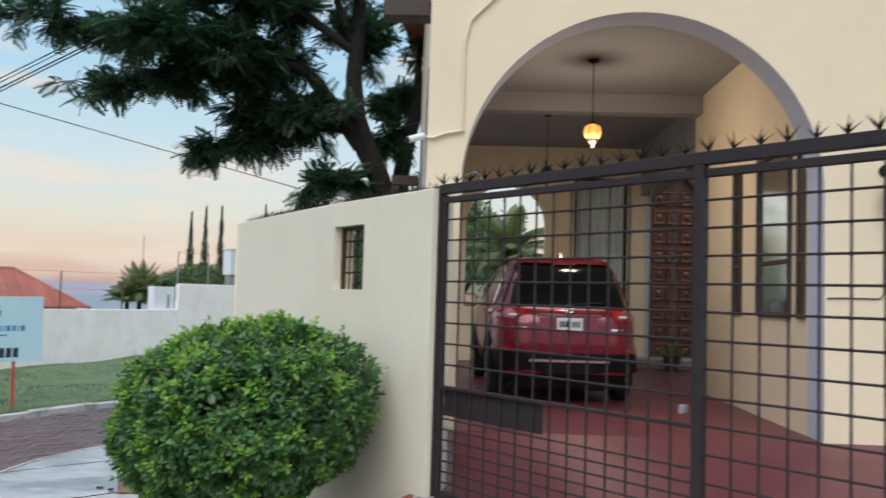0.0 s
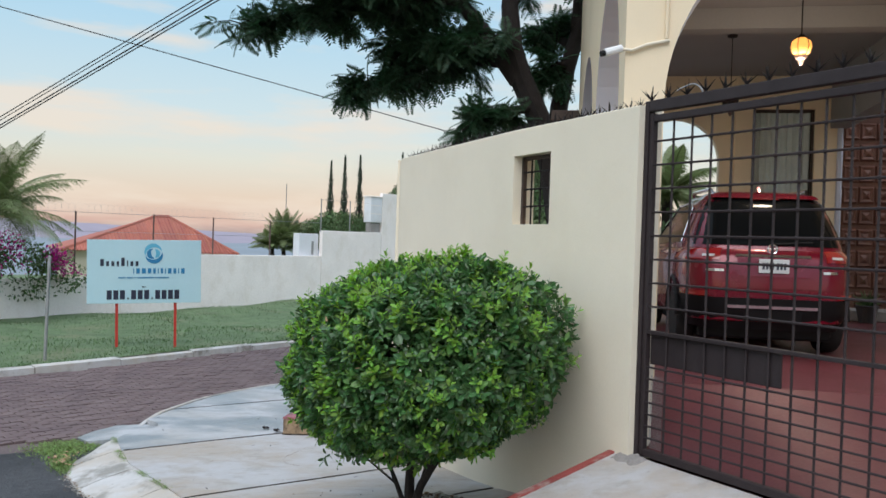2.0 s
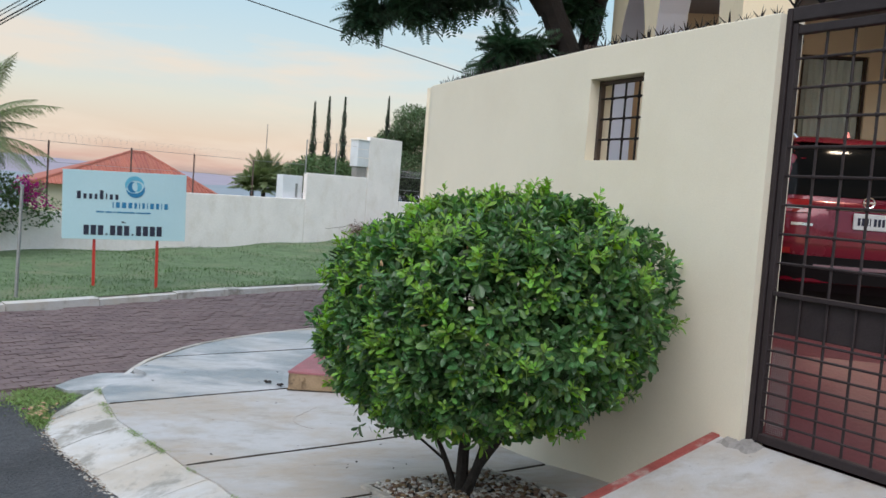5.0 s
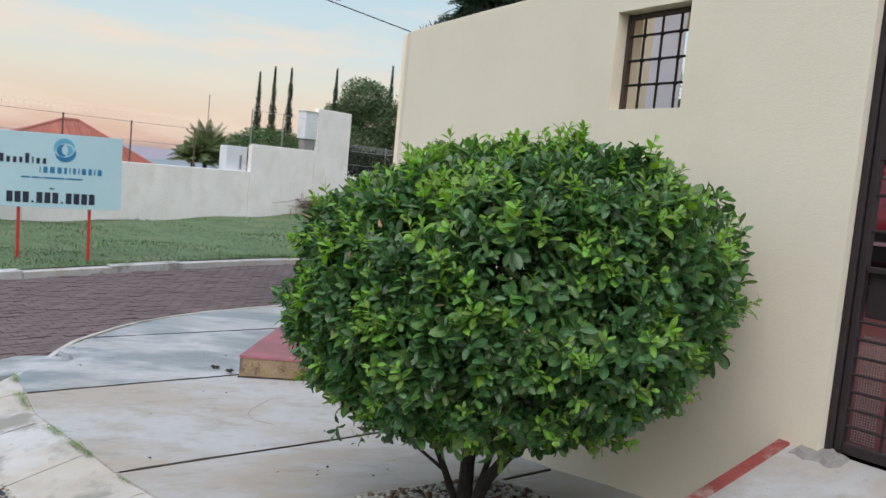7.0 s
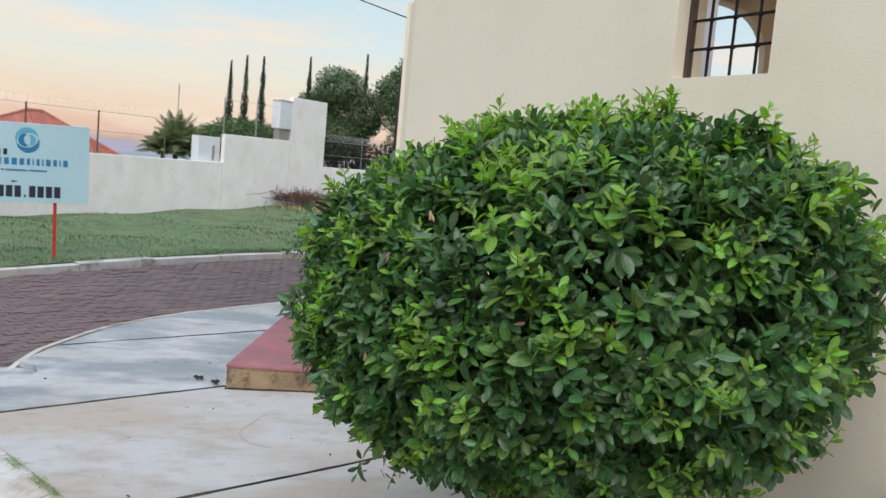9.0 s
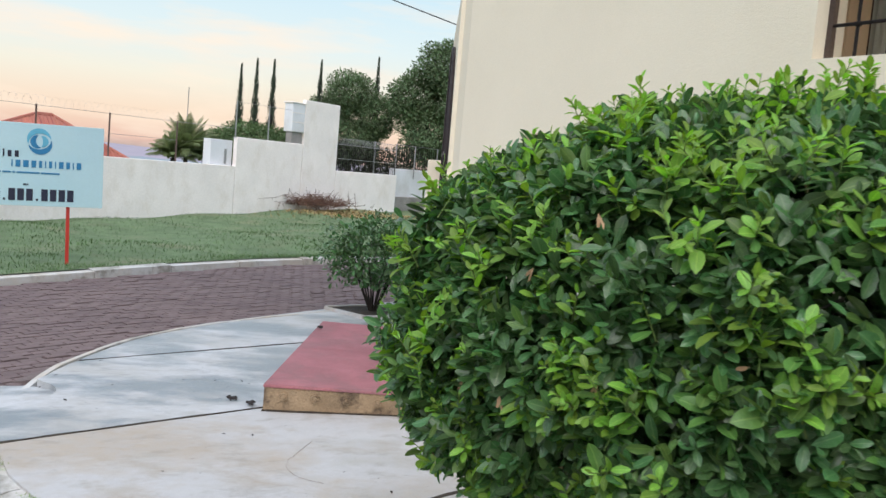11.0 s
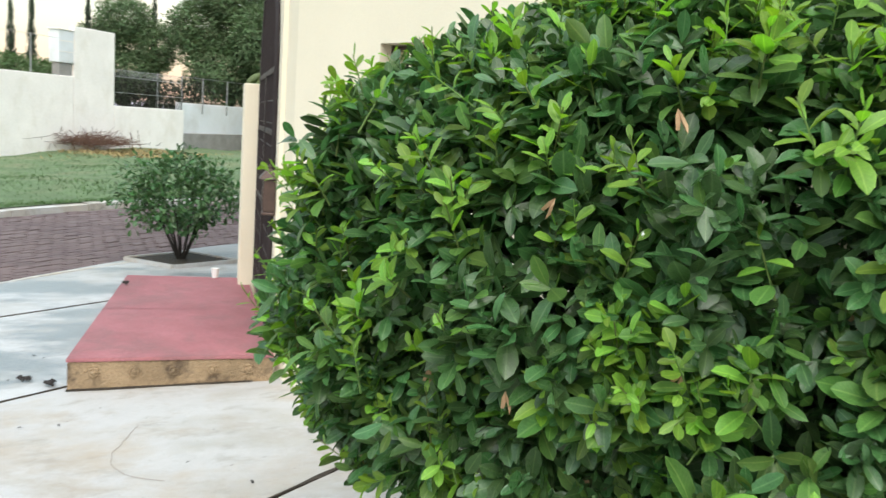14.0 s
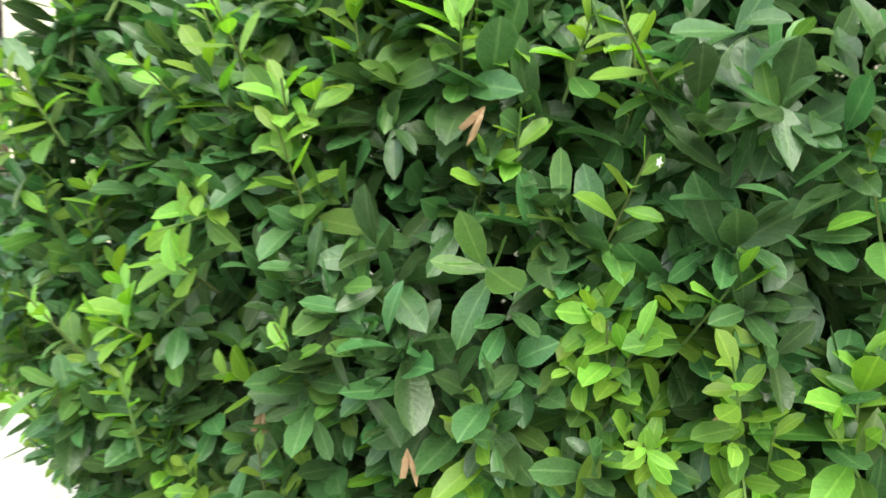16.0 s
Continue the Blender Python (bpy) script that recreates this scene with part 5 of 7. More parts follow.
LEAF_S = np.array([0.0, 0.13, 0.38, 0.66, 0.89, 1.0])
LEAF_W = np.array([0.0, 0.10, 0.225, 0.265, 0.165, 0.0])


def leaf_template(fold, curl):
    """A leaf of length 1 along x: base, three pairs with a midrib, tip; folded along the rib and curled down."""
    v = [(0, 0, 0)]
    for s, w in zip(LEAF_S[1:5], LEAF_W[1:5]):
        z = -curl * s * s
        v += [(s, -w, z + fold * w), (s, 0, z), (s, w, z + fold * w)]
    v.append((1.0, 0, -curl))
    f = [(0, 1, 2), (0, 2, 3), (1, 4, 5, 2), (2, 5, 6, 3), (4, 7, 8, 5), (5, 8, 9, 6), (7, 10, 11, 8), (8, 11, 12, 9), (10, 13, 11), (11, 13, 12)]
    return np.array(v, float), f


LEAF_UV = np.array([(0, 0)] + [(s, w) for s in LEAF_S[1:5] for w in (-1, 0, 1)] + [(1, 0)], float)


def orient(d, up):
    x = d / np.linalg.norm(d)
    y = np.cross(up, x)
    n = np.linalg.norm(y)
    y = y / n if n > 1e-6 else np.array([0.0, 1, 0])
    return np.stack([x, y, np.cross(x, y)], 1)


BC, BS = np.array([-6.52, 4.09, 1.465]), np.array([1.125, 0.835, 0.655])


GAP = np.array([-6.23, 3.33, 1.75])


def bush_radius(d):
    e = 2.5 if d[2] > 0 else 2.5 + 0.5 * max(-0.5, d[2])
    return 1.0 / (np.abs(d / BS) ** e).sum() ** (1 / e)


def build_bush():
    rng = np.random.default_rng(5)
    bush = thing("lime_bush", "round clipped lime bush with glossy green leaves in a pebbled pit", "bush")
    # stems
    base = Vector((-6.56, 4.05, 0.30))
    stems = [[base, base + Vector((0.0, 0, 0.3)), base + Vector((-0.02, 0.05, 0.7)), base + Vector((0.15, 0.05, 1.2))],
             [base + Vector((0.04, 0, 0.02)), base + Vector((0.16, 0.0, 0.26)), base + Vector((0.36, 0.02, 0.52)), base + Vector((0.5, 0.05, 0.9))],
             [base + Vector((-0.04, 0, 0.02)), base + Vector((-0.12, -0.05, 0.22)), base + Vector((-0.26, -0.08, 0.42))],
             [base + Vector((0.03, 0.02, 0.05)), base + Vector((0.08, 0.1, 0.4)), base + Vector((0.2, 0.35, 0.9))],
             [base + Vector((-0.02, 0.02, 0.25)), base + Vector((-0.25, 0.1, 0.7)), base + Vector((-0.5, 0.1, 1.1))]]
    rad = [(0.042, 0.036, 0.03, 0.02), (0.034, 0.030, 0.026, 0.018), (0.022, 0.018, 0.012), (0.018, 0.014, 0.010), (0.016, 0.014, 0.010)]
    for s, r in zip(stems, rad):
        part("stem", MB().tube(s, r, 8), BARK, bush, smooth=True)
    br, sp = MB(), MB()
    for k in range(150):
        d = rng.normal(size=3)
        d /= np.linalg.norm(d)
        tip = BC + d * bush_radius(d) * rng.uniform(0.75, 0.96)
        a = BC + np.array([0, 0, -0.35]) + d * 0.25
        mid = a * 0.5 + tip * 0.5 + rng.normal(size=3) * 0.06
        br.tube([a, mid, tip], [0.010, 0.007, 0.003], 4, caps=False)
    br.tube([base + Vector((-0.1, -0.04, 0.2)), base + Vector((-0.28, -0.2, 0.36)), (-7.0, 3.72, 0.74)], [0.010, 0.007, 0.003], 4, caps=False)
    temps = [leaf_template(f, c) for f, c in ((0.20, 0.06), (0.38, 0.16), (0.28, 0.34), (0.12, -0.12))]
    face = temps[0][1]
    uv = np.array([LEAF_UV[i] for q in face for i in q])
    V, F, MI = [], [], []
    near, nearmat = [], []
    count = 0
    n_shoots = 17500
    for s in range(n_shoots):
        d = rng.normal(size=3)
        d /= np.linalg.norm(d)
        k = rng.random()
        f = 1.0 + rng.normal() * 0.025 if k < 0.66 else rng.uniform(0.66, 0.97)
        lump = 1 + 0.055 * noise.noise(Vector(d * 2.6)) + 0.105 * noise.noise(Vector(d * 6.0)) + 0.03 * noise.noise(Vector(d * 13.0))
        p = BC + d * bush_radius(d) * f * lump
        p[2] += 0.10 * (p[0] - BC[0]) + 0.11 * (p[1] - BC[1])
        if s >= 16 and (noise.noise(Vector(d * 4.2 + 9.0)) > 0.34 + 0.25 * rng.random() or (d[1] > 0.25 and rng.random() < 0.6)):
            continue
        if noise.noise(Vector(d * 6.0)) < -0.25 and f > 0.95 and rng.random() < 0.4 and s >= 16:
            continue
        if noise.noise(Vector(d * 11.0 + 4.0)) > 0.30 and rng.random() < 0.65 and s >= 16:
            continue
        if np.linalg.norm(p - GAP) < 0.12 and rng.random() < 0.75:
            continue
        low = s < 16
        if low:
            p, f = np.array([-7.0, 3.72, 0.72]) + rng.normal(size=3) * np.array([0.10, 0.06, 0.06]), 1.0
        if not low and p[2] < 0.80 + 0.12 * rng.random() or p[1] > wall_y(p[0]) - 0.05:
            continue
        out = d / BS
        out /= np.linalg.norm(out)
        ax = out * 0.8 + np.array([0, 0, 0.5]) + rng.normal(size=3) * 0.6
        ax /= np.linalg.norm(ax)
        fresh = f > 0.95 and rng.random() < (0.25 if noise.noise(Vector(p * 4.5 + 3.0)) > 0.15 else 0.05)
        midg = (not fresh) and rng.random() < 0.17 + 0.27 * (noise.noise(Vector(p * 3.0)) > 0.15)
        m = int(rng.integers(5, 9))
        L0 = rng.uniform(0.048, 0.088) * (0.95 if fresh else 1.0)
        ln = rng.uniform(0.05, 0.10)
        side = np.cross(ax, [0.3, 0.5, 0.8])
        side /= np.linalg.norm(side)
        oth = np.cross(ax, side)
        ph = rng.uniform(0, 6.28)
        if fresh:
            # a young sprig stands out of the clipped face on its own thin stem
            m, ln, L0 = int(rng.integers(7, 12)), rng.uniform(0.07, 0.13), rng.uniform(0.05, 0.086)
            ax = out * 0.55 + np.array([0, 0, 0.8]) + rng.normal(size=3) * 0.35
            ax /= np.linalg.norm(ax)
            side = np.cross(ax, [0.3, 0.5, 0.8])
            side /= np.linalg.norm(side)
            oth = np.cross(ax, side)
            p = p + ax * ln * 0.5 + out * 0.022
            sp.tube([p - ax * ln * 0.9, p + ax * ln * 0.4], [0.0022, 0.0012], 4, caps=False)
        for i in range(m):
            a = ph + i * 2.4 + rng.normal() * 0.3
            t = i / m
            radial = side * math.cos(a) + oth * math.sin(a)
            dirn = radial * (1.0 - 0.45 * t) + ax * (0.25 + 0.75 * t) + np.array([0, 0, -0.12]) + rng.normal(size=3) * 0.15
            L = L0 * rng.uniform(0.7, 1.2) * (1 - (0.5 if fresh else 0.25) * t)
            R = orient(dirn, ax + out * 0.4 + np.array([0, 0, 0.45]) + rng.normal(size=3) * 0.36)
            tv = temps[int(rng.integers(0, 4))][0] * np.array([1, rng.uniform(0.60, 1.02), 1])
            pts = (p + ax * ln * (t - 0.6)) + (tv * L) @ R.T
            dead = rng.random() < 0.0022
            mi = 2 if dead else (1 if t > 0.25 else 3) if fresh else 3 if midg and t > 0.2 else 0
            if dead:
                pts = p + (pts - p) * np.array([0.6, 0.6, 0.6])
            q = p
            if f > 0.97 and len(near) < 300 and -6.75 < q[0] < -6.0 and q[1] < 3.35 and 1.2 < q[2] < 1.75 and not dead:
                near.append(pts)
                nearmat.append(LEAF_NP if mi == 1 else LEAF_MP if mi == 3 else LEAF_P)
                continue
            o = len(V)
            V.extend(map(tuple, pts))
            F.extend(tuple(j + o for j in q_) for q_ in face)
            MI.extend([mi] * len(face))
            count += 1
    part("twig_growth", br, BARK, bush)["kind"] = "stuff"
    part("sprig_growth", sp, WEED, bush, "thin green stems of young sprigs")["kind"] = "stuff"
    raw_mesh("foliage", V, F, [LEAF, LEAF_N, DEADLEAF, LEAF_M], MI, bush, "dense dark and fresh green leaves", smooth=True, uv=uv)["kind"] = "stuff"
    for pts, m in zip(near, nearmat):
        c = pts[0]
        o = raw_mesh("leaf", [tuple(q - c) for q in pts], face, m, None, bush, smooth=True, uv=uv)
        o.location = c
    # small flowers and hanging dead leaves
    for x, y, z in ((-6.33, 3.24, 1.62), (-6.62, 3.22, 1.36)):
        fl = MB()
        for k in range(5):
            a = k * 1.257
            fl.add([(0, 0, 0), (0.006 * math.cos(a + 1.3), 0.006 * math.sin(a + 1.3), 0.008), (0.018 * math.cos(a), 0.018 * math.sin(a), 0.004), (0.006 * math.cos(a - 1.3), 0.006 * math.sin(a - 1.3), 0.008)], [(0, 1, 2, 3)])
        fl.lathe([(0.002, 0), (0.003, 0.008), (0.001, 0.011)], 5)
        part("flower", fl, PETAL, bush, "small white lime blossom", at=Matrix.Translation((x, y - 0.03, z)) @ Matrix.Rotation(radians(75), 4, "X") @ Matrix.Diagonal((0.2, 0.32, 0.5, 1)))
    for x, y, z, r in ((-6.24, 3.21, 1.42, 0.3), (-6.55, 3.19, 1.31, -0.2), (-6.5, 3.22, 1.66, 0.5), (-6.75, 3.23, 1.30, 0.1), (-6.3, 3.22, 1.82, -0.4), (-6.02, 3.32, 1.55, 0.2)):
        dl = MB()
        for k in range(2):
            w = 0.006 + 0.002 * k
            dl.add([(0, 0, 0), (-w, 0.003, -0.018), (-w * 0.8, 0.006, -0.048), (0, 0.0, -0.062 + 0.014 * k), (w, 0.005, -0.044), (w * 0.9, -0.002, -0.016), (0, -0.004, -0.03)], [(0, 1, 6), (1, 2, 6), (2, 3, 6), (3, 4, 6), (4, 5, 6), (5, 0, 6)], at=Matrix.Rotation(k * 0.3 - 0.1, 4, "Y") @ Matrix.Rotation(k * 1.4, 4, "Z"))
        part("dead_leaf", dl, DEADLEAF, bush, "dry tan leaf hanging in the bush", at=Matrix.Translation((x, y, z)) @ Matrix.Rotation(r, 4, "Y") @ Matrix.Diagonal((0.7, 0.7, 0.7, 1)))
    # pit with pebbles
    pit = thing("tree_pit", "square planting pit filled with pale and brown pebbles", "planter", kind="structure")
    cs = [Vector((-7.08, 3.68)), Vector((-6.14, 3.62)), Vector((-6.1, 4.54)), Vector((-7.05, 4.60))]
    m = MB()
    for a, b in zip(cs, cs[1:] + cs[:1]):
        d = (b - a).normalized()
        nrm = Vector((-d.y, d.x)) * 0.045
        q = [a - d * 0.02, b + d * 0.02, b + d * 0.02 - nrm, a - d * 0.02 - nrm]
        vs = [(p.x, p.y, walk_z(p.x) + h) for h in (0.022, -0.1) for p in q]
        m.add(vs, [(0, 1, 2, 3), (7, 6, 5, 4), (0, 4, 5, 1), (1, 5, 6, 2), (2, 6, 7, 3), (3, 7, 4, 0)])
    part("edging", m, CONC_K, pit)
    m = MB()
    m.add([(p.x, p.y, walk_z(p.x) + 0.008) for p in cs], [(0, 1, 2, 3)])
    part("soil", m, SOIL, pit)
    V, F, MI = [], [], []
    bmx = bmesh.new()
    bmesh.ops.create_icosphere(bmx, subdivisions=1, radius=1)
    sv = np.array([p.co[:] for p in bmx.verts])
    sf = [[q.index for q in f.verts] for f in bmx.faces]
    bmx.free()
    for k in range(1200):
        u, w = rng.random(2)
        p = (cs[0].lerp(cs[1], u)).lerp(cs[3].lerp(cs[2], u), w)
        r = rng.uniform(0.008, 0.02)
        pts = sv * r * np.array([rng.uniform(0.8, 1.4), rng.uniform(0.8, 1.3), 0.65]) + rng.normal(size=sv.shape) * 0.0012
        pts = pts + np.array([p.x, p.y, walk_z(p.x) + 0.012 + r * 0.4 + 0.012 * rng.random()])
        o = len(V)
        V.extend(map(tuple, pts))
        F.extend(tuple(j + o for j in f) for f in sf)
        MI.extend([int(rng.random() < 0.45)] * len(sf))
    raw_mesh("pebbles", V, F, [PEB_W, PEB_B], MI, pit, "pale and brown pebbles", smooth=True)["kind"] = "stuff"


def frond_template(n, w):
    """A feathery leaf of length 1 along x: pairs of narrow leaflets on a rib."""
    v, f = [], []
    for i in range(n):
        s = 0.12 + 0.86 * i / n
        l = w * (1 - 0.55 * abs(2 * s - 0.9))
        z = -0.30 * s * s
        for q in (-1, 1):
            o = len(v)
            v += [(s, 0, z), (s + 0.0, q * l * 0.55, z - 0.02), (s + 0.07, q * l, z - 0.06), (s + 0.085, q * l * 0.5, z - 0.025)]
            f.append((o, o + 1, o + 2, o + 3))
    o = len(v)
    v += [(0, -0.006, 0), (0, 0.006, 0), (1, 0, -0.30)]
    f.append((o, o + 1, o + 2))
    return np.array(v), f


def scatter(rng, items, temp, mats, name, parent, label="", uv=None):
    """items: (place, direction, up, size). One joined mesh."""
    tv, tf = temp
    V, F = [], []
    for p, d, up, s in items:
        R = orient(np.asarray(d, float), np.asarray(up, float))
        o = len(V)
        V.extend(map(tuple, p + (tv * s) @ R.T))
        F.extend(tuple(j + o for j in f) for f in tf)
    ob = raw_mesh(name, V, F, mats, None, parent, label, uv=uv)
    ob["kind"] = "stuff"
    return ob


def limb(tree, pts, radii, mat_, name="limb"):
    part(name, MB().tube(pts, radii, 9), mat_, tree, smooth=True)


def build_big_tree():
    """Two leaning trunks, long limbs, side branches that carry sprays of feathery leaves."""
    rng = np.random.default_rng(11)
    tree = thing("jacaranda_tree", "large spreading tree with dark feathery leaves behind the wall", "tree")
    b = Vector((-11.55, 9.75, 0.55))
    limb(tree, [b, (-11.6, 9.7, 2.2), (-11.8, 9.5, 3.6), (-11.95, 9.31, 4.4), (-12.12, 9.08, 5.0), (-12.22, 8.95, 5.5), (-12.26, 8.9, 6.2), (-12.2, 8.95, 7.2), (-12.23, 8.9, 8.6), (-12.5, 8.7, 9.8)],
         [0.30, 0.25, 0.20, 0.19, 0.185, 0.17, 0.14, 0.12, 0.08, 0.03], BARK2, "trunk")
    limb(tree, [(-11.75, 9.75, 2.0), (-12.4, 10.05, 3.6), (-12.52, 10.2, 4.7), (-12.45, 10.3, 5.4), (-12.3, 10.5, 6.4), (-12.0, 10.84, 7.9), (-11.9, 10.9, 9.2)], [0.19, 0.17, 0.155, 0.14, 0.12, 0.08, 0.03], BARK2, "trunk")
    fork, knee, high, back = Vector((-12.2, 8.98, 5.25)), Vector((-12.69, 8.22, 6.25)), Vector((-12.24, 8.92, 6.6)), Vector((-12.4, 10.38, 5.8))
    limb(tree, [fork + Vector((0.05, 0.06, -0.25)), fork.lerp(knee, 0.45) + Vector((0, 0, -0.08)), knee], [0.17, 0.14, 0.10], BARK2)
    # each limb: where it leaves the wood, its outer end, how far leaf-bearing side branches reach, and how many
    limbs = [(knee, (-15.5, 4.5, 7.0), 0.85, 54), (knee, (-14.7, 5.3, 5.8), 0.72, 40), (knee, (-13.0, 5.3, 6.4), 0.85, 60), (fork, (-14.1, 6.9, 4.85), 0.66, 46),
             (fork, (-13.2, 7.4, 5.5), 0.80, 54), (knee, (-14.6, 8.1, 6.6), 0.90, 50), (fork, (-12.8, 7.8, 5.5), 0.58, 34), (fork + Vector((0.2, 0.25, -0.7)), (-11.9, 7.85, 4.05), 0.48, 22),
             (high, (-13.2, 9.6, 7.4), 0.85, 36), (back, (-13.5, 10.7, 6.2), 0.80, 34), (high, (-14.4, 6.4, 8.4), 1.0, 50), (high, (-12.9, 7.6, 8.8), 1.0, 44),
             (back, (-12.0, 10.3, 8.7), 1.0, 34), (knee, (-15.6, 5.4, 8.2), 0.95, 36), (back, (-12.5, 9.8, 4.9), 0.50, 16), (high, (-12.9, 6.2, 7.5), 0.95, 54), (knee, (-13.6, 6.2, 5.9), 0.80, 50)]
    items = []
    tw = MB()
    for root, tip, reach, count in limbs:
        root, tip = Vector(root), Vector(tip)
        ax = tip - root
        sway = Vector(rng.normal(size=3) * 0.12)
        pts = [root, root.lerp(tip, 0.35) + Vector((0, 0, 0.16)) + sway, root.lerp(tip, 0.7) + Vector((0, 0, 0.14)) - sway * 0.6, tip]
        limb(tree, pts, [0.085, 0.06, 0.04, 0.012], BARK2)
        for k in range(count):
            f = 0.30 + 0.72 * (k + rng.random()) / count
            f = min(f, 1.0)
            i = min(2, int(f * 3))
            o = pts[i].lerp(pts[i + 1], f * 3 - i)
            d = Vector(rng.normal(size=3) * np.array([1, 1, 0.42])) + ax.normalized() * 0.35
            d.normalize()
            ln = reach * rng.uniform(0.35, 1.0) * (1.1 - 0.35 * f)
            e = o + d * ln + Vector((0, 0, -0.10 * ln))
            tw.tube([o, o.lerp(e, 0.5) + Vector((0, 0, 0.05)), e], [0.016, 0.011, 0.005], 4, caps=False)
            for q in range(int(rng.integers(9, 14))):
                g = rng.uniform(0.35, 1.0)
                a = o.lerp(e, g)
                out = d * 0.5 + Vector(rng.normal(size=3) * np.array([0.8, 0.8, 0.35])) + Vector((0, 0, -0.15))
                items.append((np.array(a), np.array(out), np.array([0, 0, 1.0]) + rng.normal(size=3) * 0.45, rng.uniform(0.26, 0.46)))
    part("twig_growth", tw, BARK2, tree)["kind"] = "stuff"
    scatter(rng, items, frond_template(10, 0.34), [FEATHER], "crown", tree)


def blob_tree(name, label, base, h, blobs, mat_, rng, leaf=0.25, density=90, trunk_r=0.2, n=5):
    t = thing(name, label, "tree")
    b = Vector(base)
    limb(t, [b, b + Vector((0.1, 0, h * 0.35)), b + Vector((-0.1, 0.1, h * 0.7))], [trunk_r, trunk_r * 0.7, trunk_r * 0.3], BARK2, "trunk")
    for c, s in blobs[:4]:
        limb(t, [b + Vector((0.05, 0, h * 0.3)), b + Vector(c) * 0.6 + Vector((0, 0, h * 0.12)), b + Vector(c)], [trunk_r * 0.5, trunk_r * 0.3, trunk_r * 0.1], BARK2)
    tv, tf = leaf_template(0.3, 0.15)
    items = []
    for c, s in blobs:
        for _ in range(int(density * (s[0] * s[1] * s[2]) ** (2 / 3))):
            d = rng.normal(size=3)
            d /= np.linalg.norm(d)
            lump = 1 + 0.25 * noise.noise(Vector(d * 2.0) + Vector(c))
            p = np.array(b) + np.array(c) + d * np.array(s) * lump * rng.uniform(0.5, 1.0)
            items.append((p, d + rng.normal(size=3) * 0.6 + np.array([0, 0, -0.2]), d + np.array([0, 0, 0.8]), leaf * rng.uniform(0.6, 1.3)))
    simple = (np.array([(0, 0, 0), (0.5, -0.22, 0.05), (1, 0, -0.1), (0.5, 0.22, 0.05)]), [(0, 1, 2, 3)])
    scatter(rng, items, simple, [mat_], "crown", t)
    return t


def cypress(base, h, r, rng):
    t = thing("cypress_tree", "tall slender dark cypress above the far wall", "tree", group="cypresses")
    b = np.array(base)
    limb(t, [Vector(base), Vector(base) + Vector((0, 0, h * 0.9))], [0.14, 0.03], BARK2, "trunk")
    items = []
    for _ in range(int(1300)):
        s = rng.random() ** 0.8
        w = r * min(1.0, (1 - s) ** 0.9 * 1.15 + 0.02) * (0.55 + 0.45 * min(1, s * 8 + 0.3)) * (1 + 0.15 * math.sin(s * 40))
        a = rng.uniform(0, 6.283)
        q = rng.uniform(0.4, 1.0)
        p = b + np.array([math.cos(a) * w * q, math.sin(a) * w * q, s * h * 0.97])
        items.append((p, np.array([math.cos(a) * 0.3, math.sin(a) * 0.3, 1.0]), np.array([math.cos(a), math.sin(a), 0.2]), rng.uniform(0.25, 0.5) * (1 - 0.6 * s)))
    simple = (np.array([(0, 0, 0), (0.4, -0.16, 0.03), (1, 0, 0), (0.4, 0.16, 0.03)]), [(0, 1, 2, 3)])
    scatter(rng, items, simple, [CYP], "crown", t)


def palm(base, h, n, length, rng, name="palm_tree", label="feathery palm with arching green fronds", lean=(0, 0), up=0.4):
    t = thing(name, label, "palm")
    b = Vector(base)
    top = b + Vector((lean[0], lean[1], h))
    limb(t, [b, b.lerp(top, 0.5) + Vector((0.05, 0, 0)), top], [0.2, 0.15, 0.12], BARK, "trunk")
    for k in range(n):
        a = k * 2.399 + rng.uniform(-0.2, 0.2)
        e = rng.uniform(0.45, 1.5) if up > 0.6 else rng.uniform(0.15, 1.35) if up > 0.2 else rng.uniform(-0.6, 0.9)
        L = length * rng.uniform(0.8, 1.1)
        d = Vector((math.cos(a) * math.cos(e), math.sin(a) * math.cos(e), math.sin(e)))
        pts, vs, fs = [], [], []
        m = 22
        p, dv = top.copy(), d.copy()
        for i in range(m + 1):
            pts.append(p.copy())
            dv = (dv + Vector((0, 0, -0.085 if up < 0.2 else -0.055))).normalized()
            p = p + dv * L / m
        mb = MB()
        mb.tube(pts[::3] + [pts[-1]], [0.022 * (1 - i / 9) + 0.004 for i in range(len(pts[::3]) + 1)], 4, caps=False)
        for i in range(2, m + 1):
            f = i / m
            l = L * 0.25 * math.sin(math.pi * min(1, 0.12 + f * 0.9)) ** 0.7 + 0.04
            tdir = (pts[i] - pts[i - 1]).normalized()
            s = tdir.cross(Vector((0, 0, 1))).normalized()
            for q in (-1, 1):
                for o in (0.0, 0.33, 0.66):
                    r0 = pts[i - 1].lerp(pts[i], o)
                    tip = r0 + (s * q * 0.75 + tdir * 0.6 + Vector((0, 0, -0.42 + rng.uniform(-0.2, 0.15)))) * l
                    mid = r0 + (s * q * 0.8 + tdir * 0.55 + Vector((0, 0, -0.05))) * l * 0.5
                    wv = tdir * 0.013
                    mb.add([r0 - wv, mid - wv, tip, mid + wv, r0 + wv], [(0, 1, 3, 4), (1, 2, 3)])
        part("frond", mb, PALMLEAF, t)
    return t


